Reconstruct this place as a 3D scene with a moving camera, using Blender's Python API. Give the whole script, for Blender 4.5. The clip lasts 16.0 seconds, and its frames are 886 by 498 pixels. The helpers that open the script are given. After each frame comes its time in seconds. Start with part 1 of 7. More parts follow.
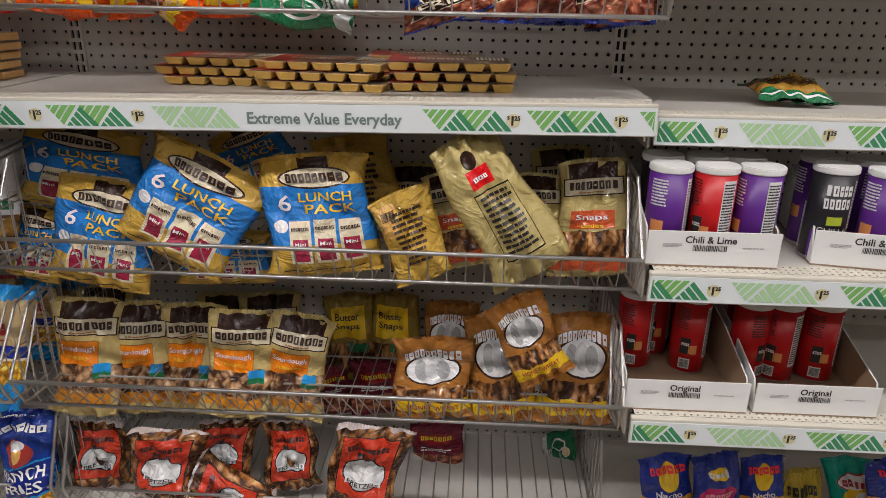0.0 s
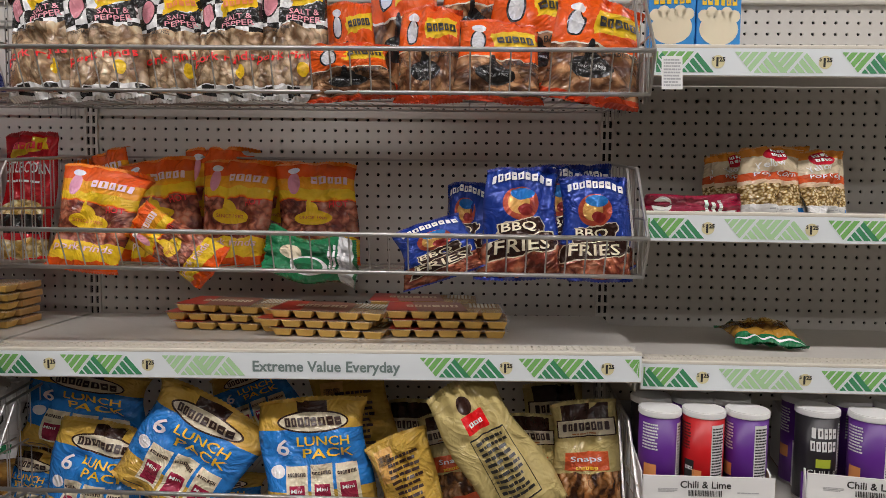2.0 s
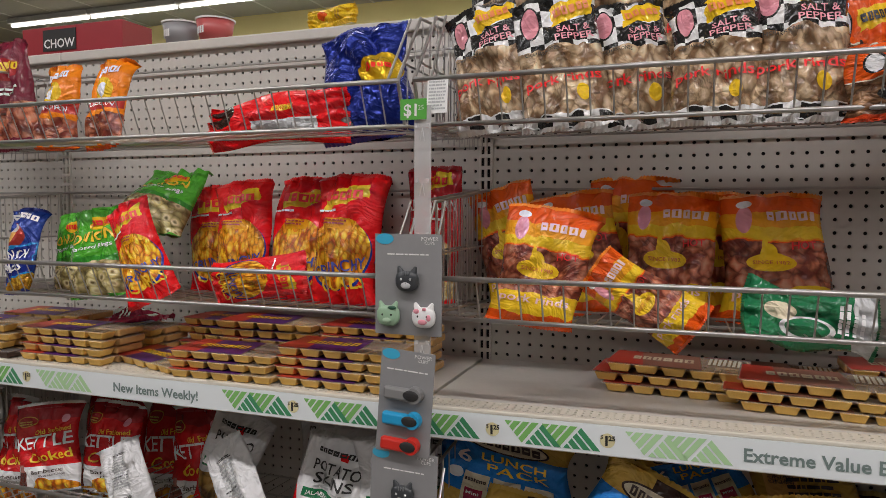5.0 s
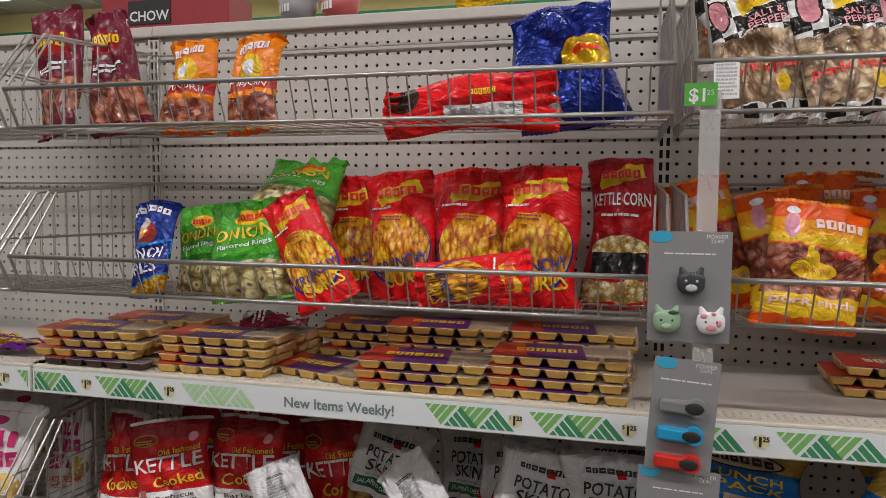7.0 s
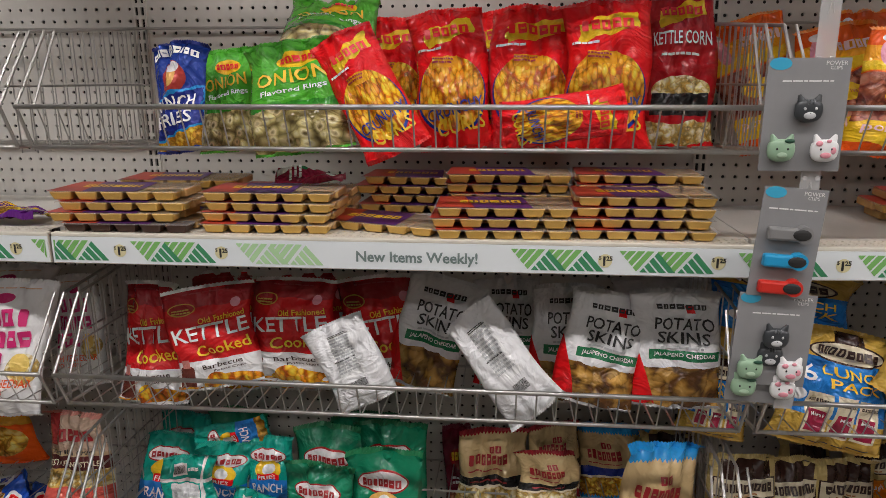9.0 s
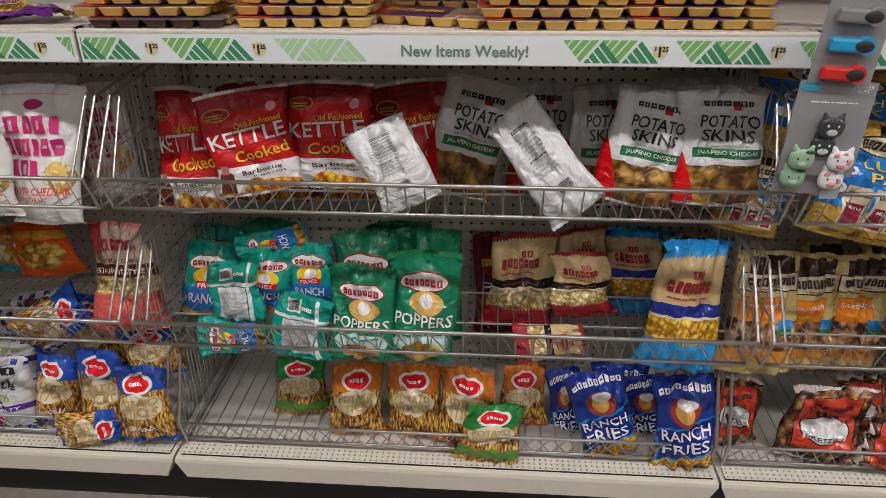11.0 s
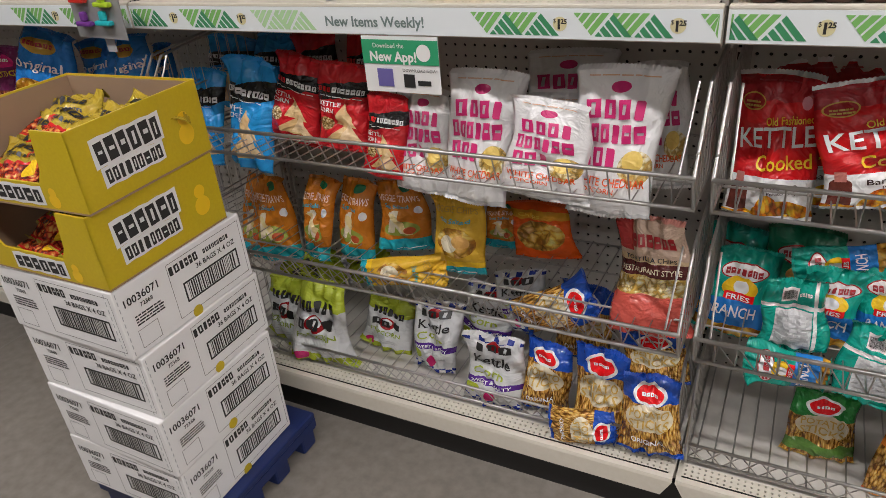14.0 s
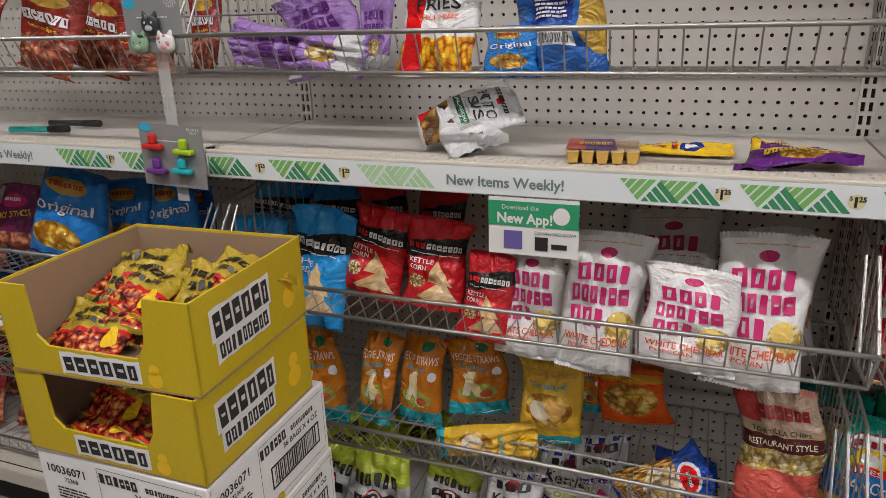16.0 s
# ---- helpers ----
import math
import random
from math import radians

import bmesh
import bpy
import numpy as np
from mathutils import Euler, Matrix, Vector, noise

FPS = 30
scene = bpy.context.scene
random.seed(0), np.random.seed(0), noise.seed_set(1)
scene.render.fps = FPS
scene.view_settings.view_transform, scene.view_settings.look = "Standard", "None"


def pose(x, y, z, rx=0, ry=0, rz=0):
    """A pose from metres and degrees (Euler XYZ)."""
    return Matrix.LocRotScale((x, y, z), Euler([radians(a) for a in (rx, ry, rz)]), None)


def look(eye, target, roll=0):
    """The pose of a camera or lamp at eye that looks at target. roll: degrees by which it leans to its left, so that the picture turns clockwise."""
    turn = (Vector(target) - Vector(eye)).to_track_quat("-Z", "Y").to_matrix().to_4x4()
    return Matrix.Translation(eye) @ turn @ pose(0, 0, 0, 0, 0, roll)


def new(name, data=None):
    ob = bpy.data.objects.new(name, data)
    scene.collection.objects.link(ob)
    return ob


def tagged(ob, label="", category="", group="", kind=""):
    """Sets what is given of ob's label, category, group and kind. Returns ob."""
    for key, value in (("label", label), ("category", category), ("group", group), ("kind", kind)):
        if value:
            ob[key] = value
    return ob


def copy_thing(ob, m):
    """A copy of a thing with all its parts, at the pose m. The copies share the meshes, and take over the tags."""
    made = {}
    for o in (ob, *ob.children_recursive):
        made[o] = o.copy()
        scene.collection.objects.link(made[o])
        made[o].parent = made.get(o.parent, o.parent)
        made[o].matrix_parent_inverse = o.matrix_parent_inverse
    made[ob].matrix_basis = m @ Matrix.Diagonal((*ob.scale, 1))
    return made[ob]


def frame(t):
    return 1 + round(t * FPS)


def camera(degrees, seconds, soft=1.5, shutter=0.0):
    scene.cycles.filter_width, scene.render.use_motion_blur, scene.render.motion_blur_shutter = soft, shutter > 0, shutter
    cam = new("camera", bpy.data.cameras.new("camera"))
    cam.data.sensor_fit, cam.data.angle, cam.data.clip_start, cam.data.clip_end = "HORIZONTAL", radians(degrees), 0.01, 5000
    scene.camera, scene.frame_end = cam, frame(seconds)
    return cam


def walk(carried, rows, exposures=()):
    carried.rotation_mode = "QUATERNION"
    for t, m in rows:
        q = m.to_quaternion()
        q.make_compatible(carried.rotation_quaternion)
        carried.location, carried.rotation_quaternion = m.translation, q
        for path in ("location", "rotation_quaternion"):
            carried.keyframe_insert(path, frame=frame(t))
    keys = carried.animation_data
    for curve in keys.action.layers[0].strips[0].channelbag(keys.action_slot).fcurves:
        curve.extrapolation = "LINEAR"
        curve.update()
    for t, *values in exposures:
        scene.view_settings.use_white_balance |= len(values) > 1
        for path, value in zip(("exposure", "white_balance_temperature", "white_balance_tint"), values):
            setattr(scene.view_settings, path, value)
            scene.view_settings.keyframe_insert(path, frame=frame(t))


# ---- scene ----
cam = camera(64.9, 16.0, soft=0.8)
PATH = [
    (0, (0.911, -1.601, 1.301), (0.825, 0.27, 0.598), 1.0),
    (0.5, (0.903, -1.617, 1.324), (0.805, 0.299, 0.76), 1.3),
    (1, (0.905, -1.625, 1.351), (0.804, 0.327, 0.929), 1.4),
    (1.5, (0.904, -1.636, 1.369), (0.815, 0.344, 1.099), 1.2),
    (2, (0.9, -1.646, 1.393), (0.829, 0.348, 1.249), 0.8),
    (2.5, (0.893, -1.654, 1.406), (0.825, 0.344, 1.342), 0.6),
    (3, (0.866, -1.649, 1.416), (0.736, 0.347, 1.377), 0.4),
    (3.5, (0.787, -1.605, 1.426), (0.493, 0.373, 1.374), -0.2),
    (4, (0.654, -1.548, 1.432), (0.18, 0.394, 1.365), -0.8),
    (4.5, (0.542, -1.5, 1.442), (-0.058, 0.406, 1.346), -0.4),
    (5, (0.433, -1.491, 1.438), (-0.241, 0.389, 1.326), 0.2),
    (5.2, (0.373, -1.497, 1.439), (-0.314, 0.378, 1.324), 0.2),
    (7.3, (-0.15, -1.533, 1.432), (-0.594, 0.412, 1.296), 0.6),
    (7.5, (-0.19, -1.52, 1.419), (-0.605, 0.43, 1.257), 0.6),
    (8, (-0.274, -1.497, 1.393), (-0.605, 0.457, 1.127), 0.6),
    (8.5, (-0.366, -1.518, 1.382), (-0.614, 0.434, 1.024), 0.4),
    (9, (-0.411, -1.541, 1.368), (-0.59, 0.395, 0.901), -0.1),
    (9.2, (-0.425, -1.546, 1.361), (-0.581, 0.377, 0.835), -0.2),
    (11.3, (-0.546, -1.574, 1.299), (-0.679, 0.187, 0.361), -0.5),
    (11.5, (-0.575, -1.579, 1.305), (-0.753, 0.166, 0.344), -0.8),
    (12, (-0.662, -1.557, 1.301), (-1.027, 0.138, 0.304), -2.6),
    (12.5, (-0.795, -1.507, 1.307), (-1.341, 0.125, 0.288), -4.1),
    (13, (-0.911, -1.484, 1.309), (-1.605, 0.095, 0.297), -5.0),
    (13.5, (-0.993, -1.498, 1.315), (-1.796, 0.048, 0.332), -5.2),
    (14, (-1.109, -1.503, 1.319), (-1.953, 0.029, 0.351), -5.3),
    (14.5, (-1.239, -1.545, 1.328), (-2.086, -0.01, 0.366), -5.1),
    (15, (-1.331, -1.587, 1.33), (-2.153, -0.025, 0.39), -4.4),
    (15.5, (-1.408, -1.572, 1.334), (-2.183, 0.068, 0.493), -3.1),
    (16, (-1.496, -1.528, 1.363), (-2.177, 0.235, 0.71), -1.8),
]
EXPOSURES = [(0, -0.12), (1.5, -0.19), (3, -0.48), (3.5, -0.50), (5, -0.36), (7.5, -0.40), (8.5, -0.24), (9, -0.20), (11.5, -0.11), (12.5, -0.05), (14.5, 0.02), (16, -0.12)]
walk(cam, [(t, look(eye, target, roll)) for t, eye, target, roll in PATH], EXPOSURES)

# ---- light ----
world = bpy.data.worlds.new("world")
scene.world = world
world.use_nodes = True
world.node_tree.nodes["Background"].inputs[0].default_value = (0.9, 0.95, 1.0, 1)
world.node_tree.nodes["Background"].inputs[1].default_value = 0.006


S = 1.219            # one shelving bay is four feet wide
CEIL = 3.70


def lamp(name, x, y, z, sx, sy, power):
    data = bpy.data.lights.new(name, "AREA")
    data.shape, data.size, data.size_y, data.energy = "RECTANGLE", sx, sy, power
    data.color = (1.0, 0.945, 0.94)
    ob = new(name, data)
    ob.matrix_world = pose(x, y, z)
    return ob


LAMP_ROWS = (-4.6, -1.95, 1.35, 4.75)
for row_y in LAMP_ROWS:
    near = row_y < 0
    lamp("tube_light", 1.7 if near else 0.4, row_y, CEIL - 0.14, 12.4 if near else 15.0, 0.16, {-4.6: 95, -1.95: 250}.get(row_y, 96))


# ---- materials ----
def material(name, color, rough=0.5, metal=0.0, vary=0.12, scale=6.0, bump=0.0, bump_scale=200.0, spec=0.5, fine=0.0):
    m = bpy.data.materials.new(name)
    m.use_nodes = True
    t = m.node_tree
    n, l = t.nodes, t.links
    b = n["Principled BSDF"]
    b.inputs["Roughness"].default_value, b.inputs["Metallic"].default_value = rough, metal
    b.inputs["Specular IOR Level"].default_value = spec
    co = n.new("ShaderNodeTexCoord")
    tex = n.new("ShaderNodeTexNoise")
    tex.inputs["Scale"].default_value, tex.inputs["Detail"].default_value = scale, 6
    l.new(co.outputs["Object"], tex.inputs["Vector"])
    ramp = n.new("ShaderNodeMixRGB")
    ramp.inputs[1].default_value = tuple(c * (1 - vary) for c in color) + (1,)
    ramp.inputs[2].default_value = tuple(min(1, c * (1 + vary)) for c in color) + (1,)
    l.new(tex.outputs["Fac"], ramp.inputs[0])
    out = ramp.outputs[0]
    if fine:
        tex2 = n.new("ShaderNodeTexNoise")
        tex2.inputs["Scale"].default_value, tex2.inputs["Detail"].default_value = scale * 22, 3
        l.new(co.outputs["Object"], tex2.inputs["Vector"])
        mul = n.new("ShaderNodeMixRGB")
        mul.blend_type, mul.inputs[0].default_value = "OVERLAY", fine
        l.new(out, mul.inputs[1])
        l.new(tex2.outputs["Fac"], mul.inputs[2])
        out = mul.outputs[0]
    l.new(out, b.inputs["Base Color"])
    rr = n.new("ShaderNodeMapRange")
    rr.inputs["To Min"].default_value, rr.inputs["To Max"].default_value = rough * 0.85, min(1, rough * 1.15)
    l.new(tex.outputs["Fac"], rr.inputs["Value"])
    l.new(rr.outputs[0], b.inputs["Roughness"])
    if bump:
        t3 = n.new("ShaderNodeTexNoise")
        t3.inputs["Scale"].default_value = bump_scale
        l.new(co.outputs["Object"], t3.inputs["Vector"])
        bm = n.new("ShaderNodeBump")
        bm.inputs["Strength"].default_value, bm.inputs["Distance"].default_value = bump, 0.001
        l.new(t3.outputs["Fac"], bm.inputs["Height"])
        l.new(bm.outputs[0], b.inputs["Normal"])
    return m


STEEL = material("painted_steel", (0.60, 0.575, 0.53), 0.45, vary=0.06, scale=3, fine=0.08)
PANEL = material("pegboard_paint", (0.56, 0.54, 0.50), 0.55, vary=0.07, scale=2.5, bump=0.15, bump_scale=500, fine=0.06)
CREAM = material("cream_enamel", (0.68, 0.64, 0.55), 0.4, vary=0.07, scale=4, fine=0.12)
WIRE = material("zinc_wire", (0.46, 0.45, 0.43), 0.38, metal=0.9, vary=0.15, scale=30)
DARK = material("black_plastic", (0.012, 0.012, 0.012), 0.5)
# near-black colour standing in for the shade inside holes and slots
HOLE_SHADE = material("painted_hole_shade", (0.012, 0.0115, 0.011), 0.9)
WHITE = material("white_card", (0.78, 0.78, 0.77), 0.55, vary=0.04, scale=5)
FLOORM = material("polished_concrete", (0.235, 0.212, 0.186), 0.30, vary=0.35, scale=1.6, bump=0.08, bump_scale=90, fine=0.35)
YELLOW = material("yellow_wall_paint", (0.86, 0.74, 0.34), 0.8, vary=0.03)
CEILM = material("ceiling_tile_white", (0.58, 0.575, 0.56), 0.9, vary=0.04, scale=2, fine=0.1)
GREEN = material("green_paint", (0.03, 0.33, 0.15), 0.5)
LEAF1 = material("light_green_ink", (0.20, 0.48, 0.13), 0.5, vary=0.05)
LEAF2 = material("dark_green_ink", (0.05, 0.27, 0.12), 0.5, vary=0.05)
PALE1 = material("pale_green_ink", (0.42, 0.66, 0.36), 0.5, vary=0.05)
GREY_INK = material("grey_green_ink", (0.17, 0.23, 0.22), 0.6)
BLACK_INK = material("black_ink", (0.02, 0.02, 0.02), 0.55)
STRIP = material("white_price_strip", (0.77, 0.82, 0.84), 0.35, vary=0.03)
GOLD_INK = material("pale_gold_ink", (0.72, 0.66, 0.38), 0.5)


def glow(name, color, strength):
    m = bpy.data.materials.new(name)
    m.use_nodes = True
    b = m.node_tree.nodes["Principled BSDF"]
    b.inputs["Emission Color"].default_value = (*color, 1)
    b.inputs["Emission Strength"].default_value = strength
    b.inputs["Base Color"].default_value = (0.9, 0.9, 0.9, 1)
    return m


TUBE = glow("lit_tube", (1.0, 0.97, 0.92), 6.0)


def clear(name, color=(1, 1, 1), rough=0.06):
    m = bpy.data.materials.new(name)
    m.use_nodes = True
    t = m.node_tree
    b = t.nodes["Principled BSDF"]
    b.inputs["Base Color"].default_value = (*color, 1)
    b.inputs["Roughness"].default_value = rough
    tr = t.nodes.new("ShaderNodeBsdfTransparent")
    tr.inputs[0].default_value = (*color, 1)
    mx = t.nodes.new("ShaderNodeMixShader")
    mx.inputs[0].default_value = 0.14
    t.links.new(tr.outputs[0], mx.inputs[1])
    t.links.new(b.outputs[0], mx.inputs[2])
    t.links.new(mx.outputs[0], t.nodes["Material Output"].inputs[0])
    return m


FILM = clear("clear_plastic")


# ---- mesh helpers ----
def part(name, bm, mat, parent=None, label="", smooth=False):
    me = bpy.data.meshes.new(name)
    bm.to_mesh(me)
    bm.free()
    for m in (mat if isinstance(mat, (list, tuple)) else [mat]):
        me.materials.append(m)
    if smooth:
        me.polygons.foreach_set("use_smooth", [True] * len(me.polygons))
    ob = new(name, me)
    if parent is not None:
        ob.parent = parent
    if label:
        ob["label"] = label
    return ob


def share(ob, parent, m, name=None):
    """Another object on the same mesh."""
    o = new(name or ob.name.split(".")[0], ob.data)
    o.parent = parent
    o.matrix_basis = m
    return o


def thing(name, label, category, x=0, y=0, z=0, group="", kind=""):
    ob = new(name)
    ob.empty_display_size = 0.05
    ob.matrix_world = pose(x, y, z)
    return tagged(ob, label, category, group, kind)


def box(bm, x0, x1, y0, y1, z0, z1, bevel=0.0, mat=0):
    m = Matrix.LocRotScale(((x0 + x1) / 2, (y0 + y1) / 2, (z0 + z1) / 2), None, (x1 - x0, y1 - y0, z1 - z0))
    r = bmesh.ops.create_cube(bm, size=1, matrix=m)
    faces = list({f for v in r["verts"] for f in v.link_faces})
    for f in faces:
        f.material_index = mat
    if bevel:
        edges = list({e for v in r["verts"] for e in v.link_edges})
        bmesh.ops.bevel(bm, geom=edges, offset=bevel, segments=2, affect="EDGES", profile=0.5)
    return bm


def wire(bm, pts, r, n=6):
    """A bent round wire through the points."""
    for p, q in zip(pts, pts[1:]):
        p, q = Vector(p), Vector(q)
        d = q - p
        m = Matrix.Translation((p + q) / 2) @ d.to_track_quat("Z", "Y").to_matrix().to_4x4()
        bmesh.ops.create_cone(bm, cap_ends=True, segments=n, radius1=r, radius2=r, depth=d.length + r * 0.8, matrix=m)
    return bm


def poly(bm, pts, mat=0):
    f = bm.faces.new([bm.verts.new(p) for p in pts])
    f.material_index = mat
    return f


def perforated(name, nx, nz, cx, cz, hx, hz, depth, sides=8):
    """A sheet in the xz plane, facing -y, of nx by nz cells, each with a hole that goes depth into it."""
    ang = np.arange(sides) * 2 * np.pi / sides + np.pi / sides
    if sides == 4:
        ring = np.array([(1, 1), (-1, 1), (-1, -1), (1, -1)], float)
    else:
        ring = np.stack([np.cos(ang), np.sin(ang)], 1)
    corner = np.array([(1, 1), (-1, 1), (-1, -1), (1, -1)], float) * 0.5
    k = sides // 4
    cell_v = [(c[0] * cx, 0, c[1] * cz) for c in corner] + [(a * hx, 0, b * hz) for a, b in ring] + [(a * hx, depth, b * hz) for a, b in ring]
    cell_f = []
    for q in range(4):
        a, b = q, (q + 1) % 4
        if sides == 4:
            cell_f.append((a, b, 4 + b, 4 + a))
        else:
            idx = [(q * k + j) % sides for j in range(k + 1)]
            first = idx[0]
            cell_f.append((a, b) + tuple(4 + i for i in reversed([(i) % sides for i in idx])))
    walls = [(4 + j, 4 + (j + 1) % sides, 4 + sides + (j + 1) % sides, 4 + sides + j) for j in range(sides)]
    nv = len(cell_v)
    base = np.array(cell_v)
    verts, faces = [], []
    for i in range(nx):
        for j in range(nz):
            o = np.array(((i + 0.5 - nx / 2) * cx, 0, (j + 0.5) * cz))
            s = len(verts)
            verts.extend(map(tuple, base + o))
            faces.extend(tuple(s + v for v in f) for f in cell_f + walls)
    me = bpy.data.meshes.new(name)
    me.from_pydata(verts, [], faces)
    me.update()
    return me


GLYPHS = {}


def lettering(text, size, bold=0.0):
    """A flat mesh of the built-in font as (vertices, faces), centred on x and standing on y = 0."""
    key = text, round(bold / size, 4)
    if key not in GLYPHS:
        cu = bpy.data.curves.new("text", "FONT")
        cu.body, cu.size, cu.align_x, cu.resolution_u, cu.offset = text, 1.0, "CENTER", 2, key[1]
        ob = bpy.data.objects.new("text", cu)
        me = ob.to_mesh()
        GLYPHS[key] = [tuple(v.co) for v in me.vertices], [tuple(p.vertices) for p in me.polygons]
        ob.to_mesh_clear()
        bpy.data.objects.remove(ob)
        bpy.data.curves.remove(cu)
    vs, fs = GLYPHS[key]
    return [(x * size, y * size, 0) for x, y, z in vs], fs


def stamp(bm, glyphs, put, mat=0):
    """Adds lettering to bm; put maps its (x, y) to a place."""
    vs, fs = glyphs
    made = [bm.verts.new(put(v[0], v[1])) for v in vs]
    for f in fs:
        try:
            bm.faces.new([made[i] for i in f]).material_index = mat
        except ValueError:
            pass


# ---- the room ----
X0, X1, Y0, Y1 = -9.0, 8.0, -5.0, 5.55
floor = part("floor", box(bmesh.new(), X0, X1, Y0, Y1, -0.1, 0.0), FLOORM)
tagged(floor, "worn grey polished concrete floor with fine joints", "floor", kind="structure")
bm = bmesh.new()
for jx in (-3.4, -1.02, 2.6):
    box(bm, jx - 0.002, jx + 0.002, Y0, -0.36, 0.0005, 0.0012)
for jy in (-2.3,):
    box(bm, X0, X1, jy - 0.002, jy + 0.002, 0.0005, 0.0012)
tagged(part("floor_joint", bm, material("joint_filler", (0.30, 0.29, 0.27), 0.8)), "pale filled saw-cut joints in the concrete floor", "floor joint", kind="structure")
ceiling = part("ceiling", box(bmesh.new(), X0, X1, Y0, Y1, CEIL, CEIL + 0.1), CEILM)
tagged(ceiling, "white tiled store ceiling with strip lights", "ceiling", kind="structure")
bm = bmesh.new()
for k in range(29):
    box(bm, X0 + 0.61 * k - 0.012, X0 + 0.61 * k + 0.012, Y0, Y1, CEIL - 0.006, CEIL - 0.001)
for k in range(9):
    box(bm, X0, X1, Y0 + 1.22 * k - 0.012, Y0 + 1.22 * k + 0.012, CEIL - 0.008, CEIL - 0.003)
tagged(part("ceiling_grid", bm, WHITE), "white metal ceiling grid", "ceiling grid", kind="structure")
tagged(part("wall_north", box(bmesh.new(), X0, X1, Y1, Y1 + 0.15, 0, CEIL), YELLOW), "pale yellow painted store wall", "wall", kind="structure")
# added closing walls: pale east one bounces light, dark ones cut the fill
BOUNCE_WALL = material("high_bounce_wall", (0.70, 0.68, 0.63), 0.8)
DIM_WALL = material("low_bounce_wall", (0.10, 0.094, 0.085), 0.8)
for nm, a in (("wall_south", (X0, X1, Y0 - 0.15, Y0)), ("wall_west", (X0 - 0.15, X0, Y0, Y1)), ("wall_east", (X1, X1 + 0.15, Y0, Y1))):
    tagged(part(nm, box(bmesh.new(), *a, 0, CEIL), BOUNCE_WALL if nm == "wall_east" else DIM_WALL), "plain added store wall, its tone set for bounced light", "wall", kind="structure")
# unseen partition in place of facing shelving, added to block bounced fill light
tagged(part("aisle_blocker", box(bmesh.new(), X0, X1, -2.95, -2.85, 0, 1.72), material("bounce_blocker", (0.16, 0.14, 0.12), 0.7, vary=0.5, scale=9)), "unseen dark partition for the facing shelving, added to cut bounced light", "wall", kind="structure")
# header board with a green band, high on the far wall
board = thing("header_board", "white header board with a green top band on the yellow wall", "sign board", -0.6, Y1 - 0.03, 3.10, kind="structure")
part("panel", box(bmesh.new(), -7, 7, -0.02, 0.02, 0.0, 0.34), WHITE, board)
part("green_band", box(bmesh.new(), -7, 7, -0.035, -0.021, 0.29, 0.36), GREEN, board)
bm = bmesh.new()
for k in range(22):
    bmesh.ops.create_circle(bm, cap_ends=True, segments=20, radius=0.12, matrix=pose(-6.6 + 0.62 * k, -0.0215, 0.14, 90) @ Matrix.Diagonal((1.3, 0.7, 1, 1)))
part("leaf_print", bm, PALE1, board)

# strip lights in rows under the ceiling
bm = bmesh.new()
box(bm, -0.61, 0.61, -0.06, 0.06, 0.04, 0.10, 0.006)
fix = thing("strip_light", "white ceiling strip light with one lit tube", "strip light", -3.8, LAMP_ROWS[0], CEIL - 0.105, "rows of strip lights")
part("housing", bm, WHITE, fix)
bm = bmesh.new()
wire(bm, [(-0.585, 0, 0.02), (0.585, 0, 0.02)], 0.017, 10)
part("tube", bm, TUBE, fix, "lit white fluorescent tube")
for row_y in LAMP_ROWS:
    for k in range(9 if row_y < 0 else 11):
        if row_y != LAMP_ROWS[0] or k:
            copy_thing(fix, pose((-3.8 if row_y < 0 else -6.7) + 1.235 * k, row_y, CEIL - 0.105))

# ---- gondola shelving ----
PEG = perforated("pegboard", 47, 66, 0.0254, 0.0254, 0.0038, 0.0038, 0.004)
PEG.materials.append(PANEL)
SLOTS = perforated("slotted_face", 2, 66, 0.0135, 0.0254, 0.0036, 0.0088, 0.006, 4)
SLOTS.materials.append(STEEL)
DOTS = perforated("dotted_strip", 94, 3, 0.0127, 0.0125, 0.0029, 0.0029, 0.004, 8)
DOTS.materials.append(CREAM)
for me in (SLOTS, DOTS):
    bm = bmesh.new()
    bm.from_mesh(me)
    bmesh.ops.remove_doubles(bm, verts=bm.verts[:], dist=0.00002)
    bm.to_mesh(me)
    bm.free()


def upright(x):
    post = thing("upright_post", "grey slotted steel upright post of the shelving", "shelf post", x, 0, 0.16, "shelf posts")
    o = new("slotted_face", SLOTS)
    o.parent, o.matrix_basis = post, pose(0, -0.006, 0)
    bm = bmesh.new()
    box(bm, -0.0155, -0.0136, -0.006, 0.03, 0, 1.68)
    box(bm, 0.0136, 0.0155, -0.006, 0.03, 0, 1.68)
    box(bm, -0.0136, 0.0136, 0.006, 0.03, 0, 1.68)
    part("channel", bm, STEEL, post)
    # black sheet as painted shade behind the slots
    part("slot_shade", box(bmesh.new(), -0.0134, 0.0134, 0.0005, 0.0040, 0, 1.67), HOLE_SHADE, post)


